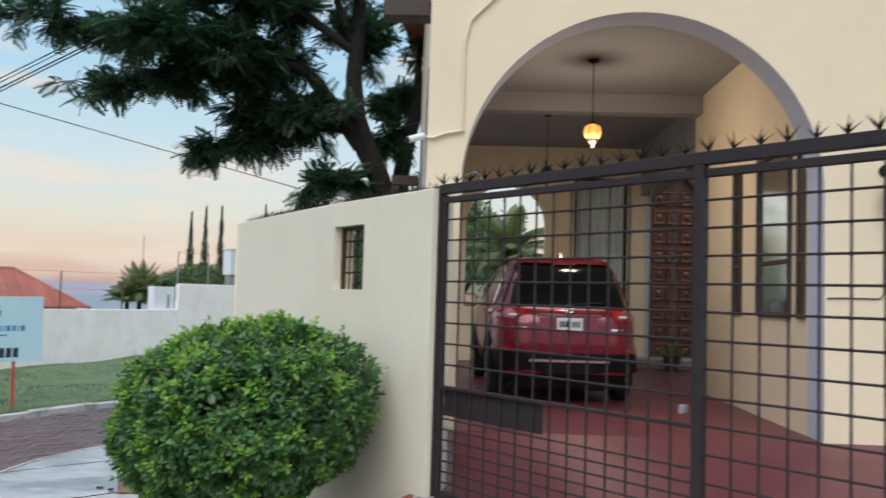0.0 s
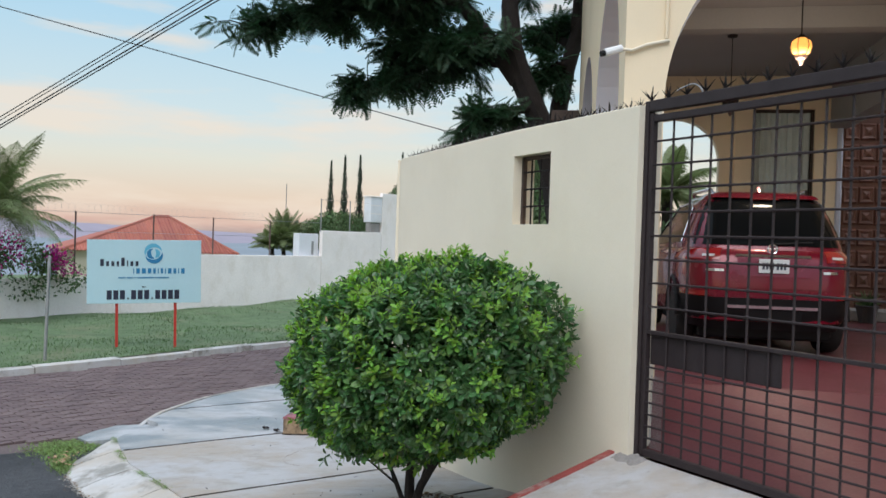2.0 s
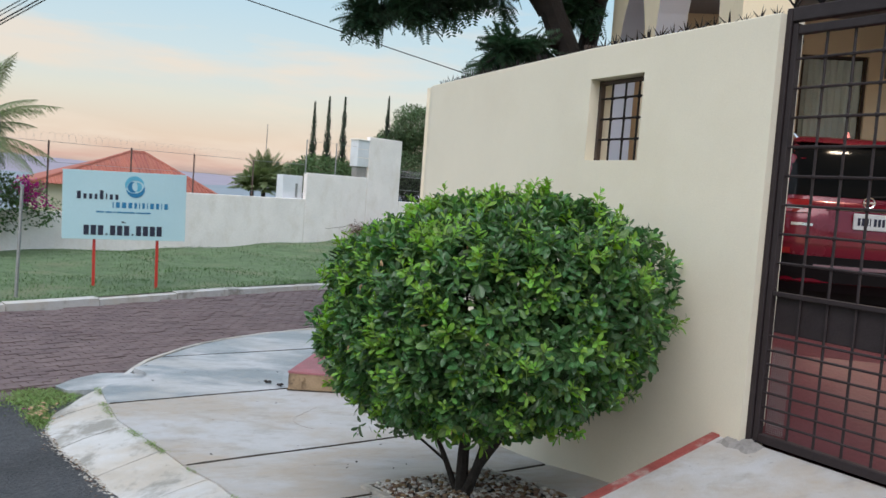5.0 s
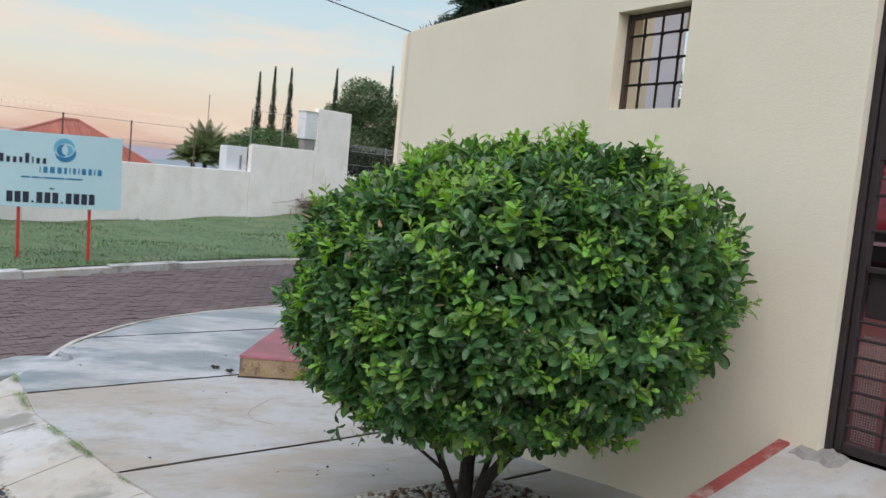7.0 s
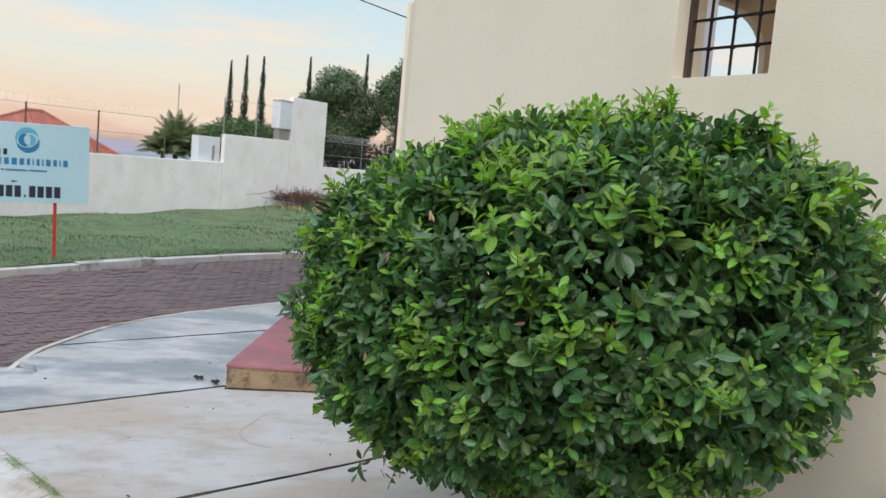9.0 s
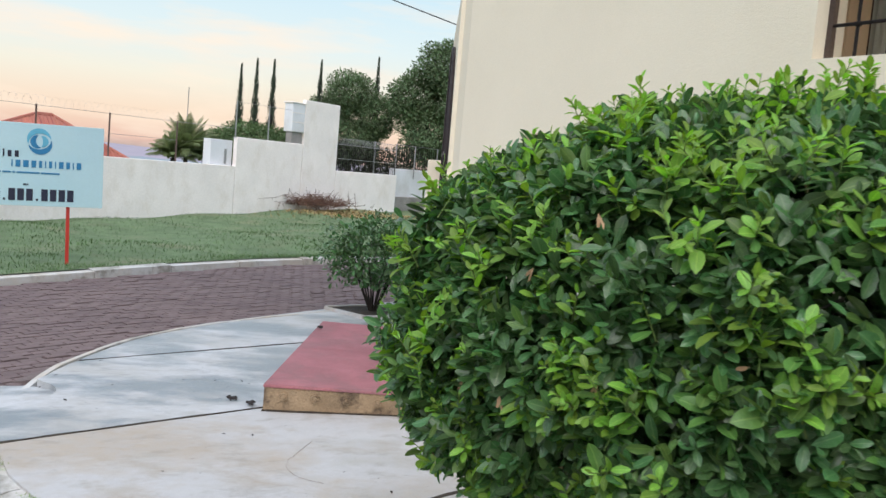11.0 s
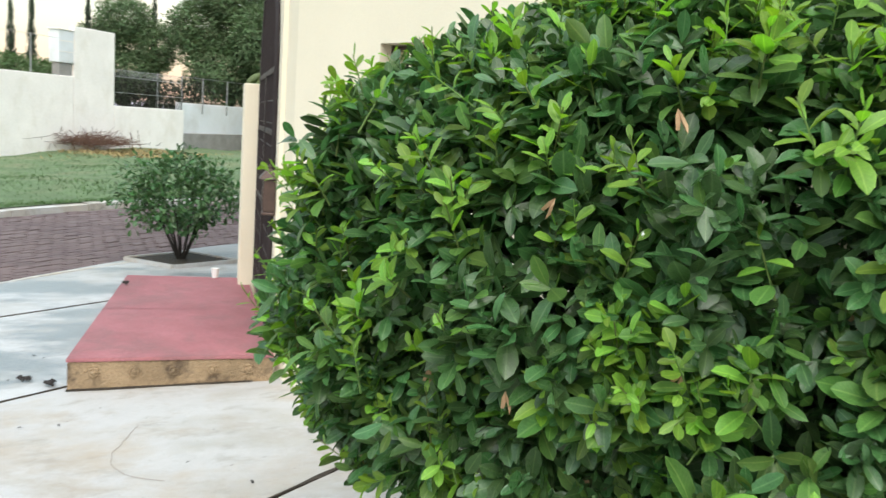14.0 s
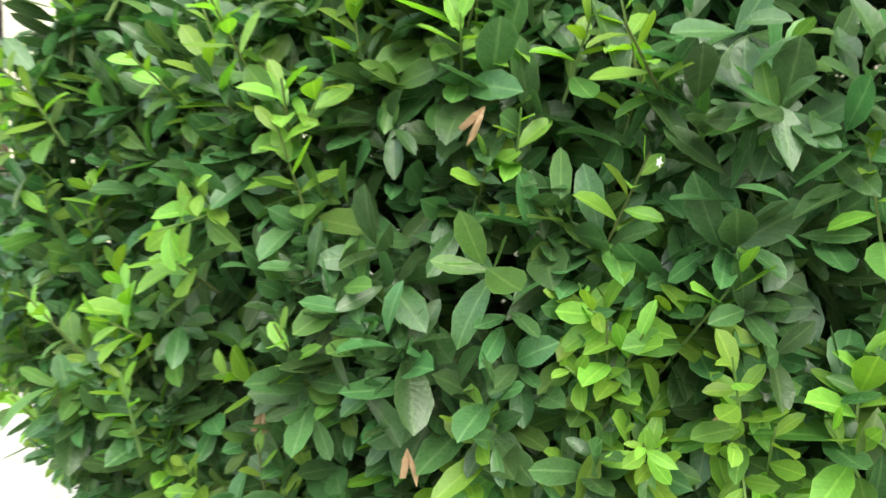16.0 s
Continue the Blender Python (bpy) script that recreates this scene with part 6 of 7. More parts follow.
def shrub(name, label, base, size, rng, mat_, stems=7, leaves=2600, leaf=0.045, stem_h=0.4):
    t = thing(name, label, "shrub")
    b = Vector(base)
    for k in range(stems):
        a = k * 2 * math.pi / stems + 0.3
        tip = b + Vector((math.cos(a) * size[0] * 0.7, math.sin(a) * size[1] * 0.7, stem_h + size[2] * rng.uniform(0.8, 1.3)))
        mid = b.lerp(tip, 0.45) + Vector((0, 0, 0.1))
        part("stem", MB().tube([b + Vector((0.03 * math.cos(a), 0.03 * math.sin(a), 0)), mid, tip], [0.014, 0.010, 0.004], 5), BARK, t)
    items = []
    for _ in range(leaves):
        d = rng.normal(size=3)
        d /= np.linalg.norm(d)
        lump = 1 + 0.45 * noise.noise(Vector(d * 2.2) + b)
        p = np.array(b) + np.array([0, 0, stem_h + size[2]]) + d * np.array(size) * lump * rng.uniform(0.35, 1.0) ** 0.6
        if p[2] < b.z + 0.12:
            continue
        items.append((p, d * 0.6 + rng.normal(size=3) * 0.7, np.array([0, 0, 1.0]) + rng.normal(size=3) * 0.4, leaf * rng.uniform(0.7, 1.3)))
    temp = leaf_template(0.3, 0.15)
    scatter(rng, items, temp, [mat_], "foliage", t, uv=np.array([LEAF_UV[i] for q in temp[1] for i in q]))
    return t


MOSS = [q for q in curve(NK[9:], 0.02)]


def build_vegetation():
    rng = np.random.default_rng(23)
    # shrub in its own pit further along
    shrub("street_shrub", "loose multi-stemmed green shrub in a pavement pit", (-14.08, 7.95, -0.02), (0.72, 0.72, 0.46), rng, LEAF, 11, 3000, 0.072, 0.34)
    pit = thing("shrub_pit", "square soil pit with a pale concrete edge", "planter", kind="structure")
    cs = [Vector((-14.42, 7.45)), Vector((-13.72, 7.6)), Vector((-13.68, 8.42)), Vector((-14.4, 8.3))]
    part("soil", MB().add([(p.x, p.y, -0.005) for p in cs], [(0, 1, 2, 3)]), SOIL, pit)
    e = MB()
    for a, b in zip(cs, cs[1:] + cs[:1]):
        d = (b - a).normalized()
        nr = Vector((-d.y, d.x)) * 0.05
        q = [a, b, b - nr, a - nr]
        e.add([(p.x, p.y, z) for z in (0.012, -0.1) for p in q], [(0, 1, 2, 3), (7, 6, 5, 4), (0, 4, 5, 1), (1, 5, 6, 2), (2, 6, 7, 3), (3, 7, 4, 0)])
    part("edging", e, CONC, pit)
    # cypresses and trees behind the far wall
    for x, y, z, h in ((-53.67, 24.14, 0, 7.75), (-53.28, 24.98, 0, 8.2), (-52.82, 25.9, 0, 8.25), (-51.46, 28.43, 0, 8.5), (-49.6, 31.45, 0, 9.1)):
        cypress((x, y, z - 0.5), h + 0.5, 0.48, rng)
    blob_tree("broad_tree", "broad leafy tree behind the far wall", (-50.6, 30.2, -0.5), 7.5, [((0, 0, 7.0), (1.7, 1.7, 1.4)), ((-1.3, -1.0, 5.5), (1.5, 1.5, 1.3)), ((1.2, 1.2, 5.6), (1.5, 1.5, 1.5)), ((0, 0, 4.0), (2.2, 2.2, 1.5))], DARKLEAF, rng, 0.18, 3200)
    blob_tree("broad_tree", "tall dark leafy tree behind the far wall", (-44.6, 33.2, -0.5), 9.0, [((0, 0, 8.6), (2.0, 2.0, 1.8)), ((-1.5, -1.2, 6.8), (1.8, 1.8, 1.6)), ((1.5, 1.8, 6.6), (2.4, 2.4, 2.0)), ((0, 0, 4.6), (2.8, 2.8, 2.0)), ((2.5, 3.5, 8.4), (2.2, 2.2, 2.2))], DARKLEAF, rng, 0.22, 2600)
    blob_tree("broad_tree", "leafy tree behind the far wall", (-40.4, 34.8, -0.5), 10.0, [((0, 0, 8.8), (2.4, 2.4, 2.4)), ((-1.4, -1.6, 6.0), (2.2, 2.2, 2.0)), ((1.5, 2.0, 6.0), (2.4, 2.4, 2.4)), ((0.5, 0, 3.2), (2.8, 2.8, 2.2))], DARKLEAF, rng, 0.22, 2600)
    blob_tree("broad_tree", "low leafy tree behind the far wall", (-52.8, 24.6, -0.5), 3.6, [((0, 0, 3.4), (2.6, 2.6, 1.2)), ((-1.5, -1.0, 3.0), (1.8, 1.8, 0.9)), ((2.0, 2.6, 3.4), (2.2, 2.2, 1.2))], FARLEAF, rng, 0.18, 2800)
    for x, y, h, l in ((-52.6, 20.5, 2.6, 2.7), (-53.2, 21.9, 2.3, 2.2), (-52.2, 19.6, 2.2, 1.9)):
        palm((x, y, -1.0), h + 0.3, 44, l * 0.85, rng, label="small bushy palm behind the far wall", up=0.8)
    palm((-31.0, 2.7, -0.6), 3.3, 36, 3.0, rng, label="feathery palm with arching fronds beside the flowering vine")
    palm((-38.3, 30.5, 0.0), 3.6, 18, 1.6, rng, label="palm with dry hanging fronds", up=0.0)
    # flowering vine over the wall
    v = thing("bougainvillea", "sprawling vine with magenta blooms over the white wall", "vine")
    tv = leaf_template(0.3, 0.1)
    gi, mi = [], []
    for c, s, k in (((-32.9, 2.6, 1.45), (0.7, 1.5, 0.75), 2200), ((-32.75, 4.5, 1.15), (0.6, 0.75, 0.6), 1300), ((-32.45, 3.6, 0.35), (0.25, 1.6, 0.45), 380), ((-32.6, 5.3, 0.65), (0.3, 0.5, 0.5), 200)):
        for _ in range(k):
            d = rng.normal(size=3)
            d /= np.linalg.norm(d)
            p = np.array(c) + d * np.array(s) * rng.uniform(0.3, 1.1)
            pink = noise.noise(Vector(p * 1.1)) > 0.02 and p[2] > 0.75
            (mi if pink and rng.random() < 0.75 else gi).append((p, d + rng.normal(size=3) * 0.7, d + np.array([0, 0, 0.5]), rng.uniform(0.08, 0.16)))
    simple = (np.array([(0, 0, 0), (0.5, -0.3, 0.05), (1, 0, -0.1), (0.5, 0.3, 0.05)]), [(0, 1, 2, 3)])
    scatter(rng, gi, simple, [FARLEAF], "foliage", v)
    scatter(rng, mi, simple, [BRACT], "bloom_growth", v, "magenta bracts")
    for k in range(5):
        a = Vector((-33.0, 2.0 + k * 0.45, -0.4))
        part("stem", MB().tube([a, a + Vector((0.1, 0.1, 0.9)), a + Vector((0.3, 0.2 * (k % 3 - 1), 1.7))], [0.03, 0.02, 0.008], 5), BARK, v)
    # dry heap at the far wall
    hp = thing("dry_brush_heap", "heap of dry brown branches against the far wall", "brush heap")
    m = MB()
    for k in range(420):
        c = Vector((-37.3 + rng.normal() * 0.35, 20.3 + rng.normal() * 0.95, 0.06 + abs(rng.normal()) * 0.15))
        d = Vector(rng.normal(size=3) * np.array([1, 1.4, 0.5])).normalized() * rng.uniform(0.25, 0.6)
        m.tube([c - d, c, c + d + Vector((0, 0, 0.1))], [0.012, 0.012, 0.004], 4, caps=False)
    part("branch_tangle", m, mat("dry_branch", (0.17, 0.09, 0.065), 0.9, 0.3, 3, 30, 0.3, island=0.3), hp)["kind"] = "stuff"
    # brush behind the railing of the far wall
    d = (FB - FA).normalized()
    hb = thing("overgrown_brush", "dark overgrown brush behind the far railing", "brush")
    items = []
    for _ in range(5200):
        u, w = rng.uniform(16.9, 24.5), rng.uniform(0.4, 1.8)
        top = 3.0 + 0.5 * noise.noise(Vector((u * 0.8, 3, 1)))
        p = FA + d * u + Vector((-d.y, d.x)) * w
        q = np.array([p.x, p.y, rng.uniform(0.2, top)])
        items.append((q, rng.normal(size=3), np.array([0, 0, 1.0]) + rng.normal(size=3) * 0.5, rng.uniform(0.12, 0.26)))
    scatter(rng, items, simple, [BRUSH], "foliage", hb)
    for k in range(9):
        p = FA + d * (17.3 + k * 0.85) + Vector((-d.y, d.x)) * 1.0
        part("stem", MB().tube([(p.x, p.y, -0.5), (p.x + 0.1, p.y, 1.0), (p.x - 0.1, p.y + 0.15, 2.4)], [0.05, 0.04, 0.015], 5), BARK2, hb)
    # garden behind the carport
    blob_tree("garden_tree", "green garden shrubs seen through the archway", HOUSE @ Vector((0.2, 13.0, 0.6)), 2.0, [((0, 0, 1.6), (1.6, 1.6, 0.9)), ((1.5, 0.6, 1.5), (1.4, 1.4, 0.9)), ((-1.4, -0.2, 1.4), (1.4, 1.2, 0.8))], DARKLEAF, rng, 0.2, 260)
    palm(HOUSE @ Vector((1.0, 13.6, 0.6)), 2.9, 22, 1.6, rng, label="garden palm seen through the archway")
    blob_tree("garden_tree", "leafy garden tree behind the carport", HOUSE @ Vector((-0.6, 15.2, 0.6)), 4.0, [((0, 0, 4.0), (1.6, 1.6, 1.1)), ((-1.3, 0, 3.0), (1.4, 1.4, 1.0)), ((1.2, 0.4, 3.0), (1.4, 1.4, 0.9))], FARLEAF, rng, 0.2, 240)
    # grass of the lot
    grass = []
    blade = (np.array([(0, -0.10, 0), (0, 0.10, 0), (0.55, 0.06, 0.06), (0.55, -0.06, 0.06), (1.0, 0, 0.25)]), [(0, 1, 2, 3), (3, 2, 4)])
    while len(grass) < 30000:
        y = rng.uniform(-3, 24)
        d = 0.25 + 17 * rng.random() ** 1.5
        x = fk_x(y) - d
        dens = noise.noise(Vector((x * 0.35, y * 0.35, 5)))
        if dens < -0.25 and rng.random() < 0.6:
            continue
        a = rng.uniform(0, 6.283)
        grass.append((np.array([x, y, lot_z(x, y) - 0.01]), np.array([math.cos(a) * 0.5, math.sin(a) * 0.5, 1.0]), np.array([math.cos(a), math.sin(a), 0.0]), rng.uniform(0.04, 0.10) * (1 + 0.9 * max(0.0, dens))))
    g = scatter(rng, grass, blade, [BLADE], "grass", None)
    tagged(g, "short rough green grass of the empty lot", "grass", kind="stuff")
    dry = []
    for _ in range(2500):
        x, y = -36.2 + rng.normal() * 1.0, 21.6 + rng.normal() * 1.6
        a = rng.uniform(0, 6.283)
        dry.append((np.array([x, y, lot_z(x, y) - 0.01]), np.array([math.cos(a), math.sin(a), 1.0]), np.array([math.cos(a), math.sin(a), 0.0]), rng.uniform(0.1, 0.25)))
    g = scatter(rng, dry, blade, [DRYGRASS], "dry_grass", None)
    tagged(g, "patch of dry straw-coloured grass by the far wall", "grass", kind="stuff")
    weeds = []
    for _ in range(4200):
        x, y = (-11.5 + rng.normal() * 0.22, 2.33 + rng.normal() * 0.17) if rng.random() < 0.7 else (-10.75 + rng.normal() * 0.2, 2.22 + rng.normal() * 0.06)
        a = rng.uniform(0, 6.283)
        weeds.append((np.array([x, y, road_z(x, y) - 0.03]), np.array([math.cos(a) * 1.0, math.sin(a) * 1.0, 0.9]), np.array([math.cos(a), math.sin(a), 0.0]), rng.uniform(0.03, 0.085)))
    for _ in range(900):
        s = rng.random()
        q = NKC[int(len(NKC) * (0.42 + 0.28 * s))]
        a = rng.uniform(0, 6.283)
        weeds.append((np.array([q[0] - 0.16 + rng.normal() * 0.05, q[1] - 0.1 + rng.normal() * 0.05, road_z(q[0], q[1]) - 0.02]), np.array([math.cos(a), math.sin(a), 0.8]), np.array([math.cos(a), math.sin(a), 0.0]), rng.uniform(0.03, 0.08)))
    for _ in range(4200):
        i = int(rng.integers(0, len(MOSS)))
        q = MOSS[min(i, len(MOSS) - 1)]
        if noise.noise(Vector((q[0] * 2.2, q[1] * 2.2, 8))) < -0.06 + 0.3 * rng.random() - 0.2 * (q[0] < -10.4):
            continue
        a = rng.uniform(0, 6.283)
        weeds.append((np.array([q[0] + rng.normal() * 0.02, q[1] - 0.02 + rng.normal() * 0.02, walk_z(q[0]) - 0.004]), np.array([math.cos(a), math.sin(a), 0.5]), np.array([math.cos(a), math.sin(a), 0.0]), rng.uniform(0.012, 0.035)))
    g = scatter(rng, weeds, blade, [WEED], "weeds", None)
    tagged(g, "weedy grass growing in the gutter by the kerb", "weeds", kind="stuff")


# ---- far side ----
FA, FB = Vector((-33.5, 6.0)), Vector((-38.0, 21.0))


def build_far_walls():
    d = (FB - FA).normalized()
    M = Matrix.Translation((FA.x, FA.y, 0)) @ Matrix.Rotation(math.atan2(d.y, d.x), 4, "Z")

    def w(name, label, x0, x1, z1, t=0.22, m=WHITEWALL, y=0.0):
        ob = MB().box((x0, y - t, -1.2), (x1, y, z1), bev=0.02).make(name, m, at=M)
        return structure(ob, label, "wall")
    w("wall_far_low", "low whitewashed wall with a weathered top", 1.0, 10.49, 1.5)
    w("wall_far_end", "lower whitewashed wall under the flowering vine", -16.0, 0.98, 0.62)
    w("wall_far_mid", "whitewashed wall section, taller", 10.52, 14.22, 2.66)
    w("wall_far_tower", "tall whitewashed end of the wall", 14.25, 16.45, 4.58)
    w("wall_far_right", "low whitewashed wall under a wire fence", 16.48, 21.02, 1.64)
    w("wall_far_blue", "bluish white wall beyond the lot", 21.1, 40.0, 1.98, m=BLUEWALL, y=0.35)
    ob = MB().box((21.1, -0.03, -0.6), (40, 0.127, 0.56), bev=0.03).make("wall_far_foot", STONE, at=M)
    structure(ob, "grey stone footing below the bluish wall", "wall")
    s = thing("utility_shed", "small pale shed rising behind the low wall", "shed", at=M)
    part("body", MB().box((9.4, 0.02, -0.5), (10.50, 0.45, 2.5), bev=0.02), BLUEWALL, s)
    part("door", MB().box((10.1, 0.010, 1.55), (10.22, 0.018, 2.15)), GALV, s, "grey metal louvre")
    t = thing("water_tank_box", "pale boxed tank on the wall beside the tall end", "tank", at=M)
    part("body", MB().box((13.5, -0.20, 3.15), (14.24, 0.30, 4.36), bev=0.02), BLUEWALL, t)
    part("lid", MB().box((13.46, -0.24, 4.362), (14.24, 0.34, 4.42), bev=0.02), WHITEWALL, t)
    for z in (3.55, 3.95):
        part("band", MB().box((13.49, -0.212, z), (14.24, -0.202, z + 0.03)), WHITEWALL, t)
    part("plinth", MB().box((13.56, -0.14, 2.662), (14.2, 0.2, 3.148), bev=0.01), STONE, t, "stained plinth under the tank")
    # posts with wire
    f = thing("wire_fence", "rusty posts with wire and razor coil along the wall top", "fence", at=M)
    for x in (-14, -10, -6.5, -3.6, -0.7, 2.29, 4.9, 7.7):
        part("post", MB().tube([(x, -0.11, 1.45 if x > 1 else 0.57), (x, -0.11, 3.0)], 0.03, 6), mat("rusty_iron", (0.14, 0.09, 0.08), 0.8, 0.3, 5, 40, 0.2), f)
    for x in (10.5, 12.25, 14.1):
        part("post", MB().tube([(x, -0.11, 2.6), (x, -0.11, 4.1)], 0.03, 6), GALV, f)
    for z in (2.3, 2.98):
        part("wire", MB().tube([(-16, -0.11, z), (-4, -0.11, z - 0.03), (7.7, -0.11, z)], 0.009, 4), GALV, f)
    coil = MB()
    coil.tube([(-3.5 + i * 0.03, -0.11 + 0.17 * math.cos(i * 0.8), 3.12 + 0.17 * math.sin(i * 0.8)) for i in range(370)], 0.0022, 3, caps=False)
    part("razor_coil", coil, GALV, f)
    part("wire", MB().tube([(10.5, -0.11, 4.05), (14.1, -0.11, 4.05)], 0.009, 4), GALV, f)
    part("wire", MB().tube([(7.7, -0.11, 2.98), (10.5, -0.11, 3.0)], 0.012, 4), GALV, f)
    r = thing("iron_railing", "dark iron railing with coil above the low wall", "fence", at=M)
    for x in np.arange(16.6, 21.0, 0.14):
        part("bar", MB().tube([(x, -0.11, 1.62), (x, -0.11, 2.95)], 0.012, 4), IRON2, r)
    for x in np.arange(21.5, 33, 0.2):
        part("bar", MB().tube([(x, 0.24, 2.0), (x, 0.24, 3.3)], 0.012, 4), IRON2, r)
    for z in (2.2, 2.85):
        part("rail", MB().tube([(16.5, -0.11, z), (21.0, -0.11, z)], 0.015, 4), GALV, r)
    part("rail", MB().tube([(21.5, 0.24, 3.2), (33, 0.24, 3.2)], 0.015, 4), GALV, r)
    for x in (19.3, 21.0, 22.6, 24.6):
        part("post", MB().tube([(x, -0.08, 1.5), (x, -0.08, 3.2)], 0.035, 6), GALV, r)
    co = MB()
    co.tube([(16.6 + i * 0.022, -0.11 + 0.16 * math.cos(i * 0.9), 3.0 + 0.16 * math.sin(i * 0.9)) for i in range(190)], 0.008, 4, caps=False)
    part("razor_coil", co, GALV, r)


def build_red_house():
    h = thing("tiled_house", "low house with a terracotta hip roof beyond the wall", "house")
    X0, X1, Y0, Y1 = -62, -54, 7.5, 18.0
    part("wall", MB().box((X0 + 0.5, Y0 + 0.7, -4), (X1 - 0.5, Y1 - 0.7, 1.1)), GARDENW, h)
    mb = MB()
    ap = [(-58, 13.6, 3.36), (-58, 14.5, 3.36)]
    e = [(X0, Y0, 1.15), (X1, Y0, 1.15), (X1, Y1, 1.05), (X0, Y1, 1.05)]
    mb.add(e + ap, [(0, 1, 4), (1, 2, 5, 4), (2, 3, 5), (3, 0, 4, 5), (0, 3, 2, 1)])
    part("roof", mb, TERRA, h)
    # rows of barrel tiles up the near slope
    tl = MB()
    for k in range(48):
        y = Y0 + 0.2 + (Y1 - Y0 - 0.4) * k / 47
        f = min(1, (y - Y0) / (13.6 - Y0), (Y1 - y) / (Y1 - 14.5))
        tl.tube([(X1 + 0.02, y, 1.13), (X1 - 4.0 * f, y + 0.0, 1.13 + 2.23 * f)], 0.045, 5)
    part("roof_tiles", tl, TERRA, h)["kind"] = "stuff"
    rg = MB().tube([ap[0], ap[1]], 0.13, 6)
    part("ridge", rg, TERRA, h)
    for q in e[1:3]:
        part("ridge", MB().tube([q, ap[0] if q[1] < 12 else ap[1]], 0.11, 6), TERRA, h)
    for y in (9.6, 11.0):
        wn = part("window", MB().box((X1 - 0.497, y, -0.2), (X1 - 0.45, y + 0.6, 0.7)), WHITEP, h)
        part("pane", MB().box((X1 - 0.448, y + 0.05, -0.15), (X1 - 0.44, y + 0.55, 0.65)), CARGLASS, wn)
    an = thing("antenna_mast", "thin antenna mast far behind the wall", "antenna")
    part("mast", MB().tube([(-60, 23.4, -1), (-60, 23.4, 6.2)], 0.03, 5), GALV, an)


def build_hills():
    def ridge(name, label, material, near, far, foot, crest, rows=6, n=120):
        vs = []
        for i in range(n + 1):
            deg = 95 + 130 * i / n
            a = radians(deg)
            top = crest(deg)
            for j in range(rows):
                f = j / (rows - 1)
                R = near + (far - near) * f
                vs.append((R * math.cos(a), R * math.sin(a), foot + (top - foot) * f ** 0.7))
        fs = [(i * rows + j, (i + 1) * rows + j, (i + 1) * rows + j + 1, i * rows + j + 1) for i in range(n) for j in range(rows - 1)]
        structure(MB().add(vs, fs).make(name, material, smooth=True, fix=False), label, "hills")
    # both ridges get their haze from material colour alone
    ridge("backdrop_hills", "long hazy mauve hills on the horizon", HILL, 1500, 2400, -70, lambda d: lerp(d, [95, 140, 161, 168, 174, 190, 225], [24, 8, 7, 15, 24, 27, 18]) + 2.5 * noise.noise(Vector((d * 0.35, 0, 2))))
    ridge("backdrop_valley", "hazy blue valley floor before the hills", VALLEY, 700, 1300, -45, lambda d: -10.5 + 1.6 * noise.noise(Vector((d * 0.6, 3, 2))))


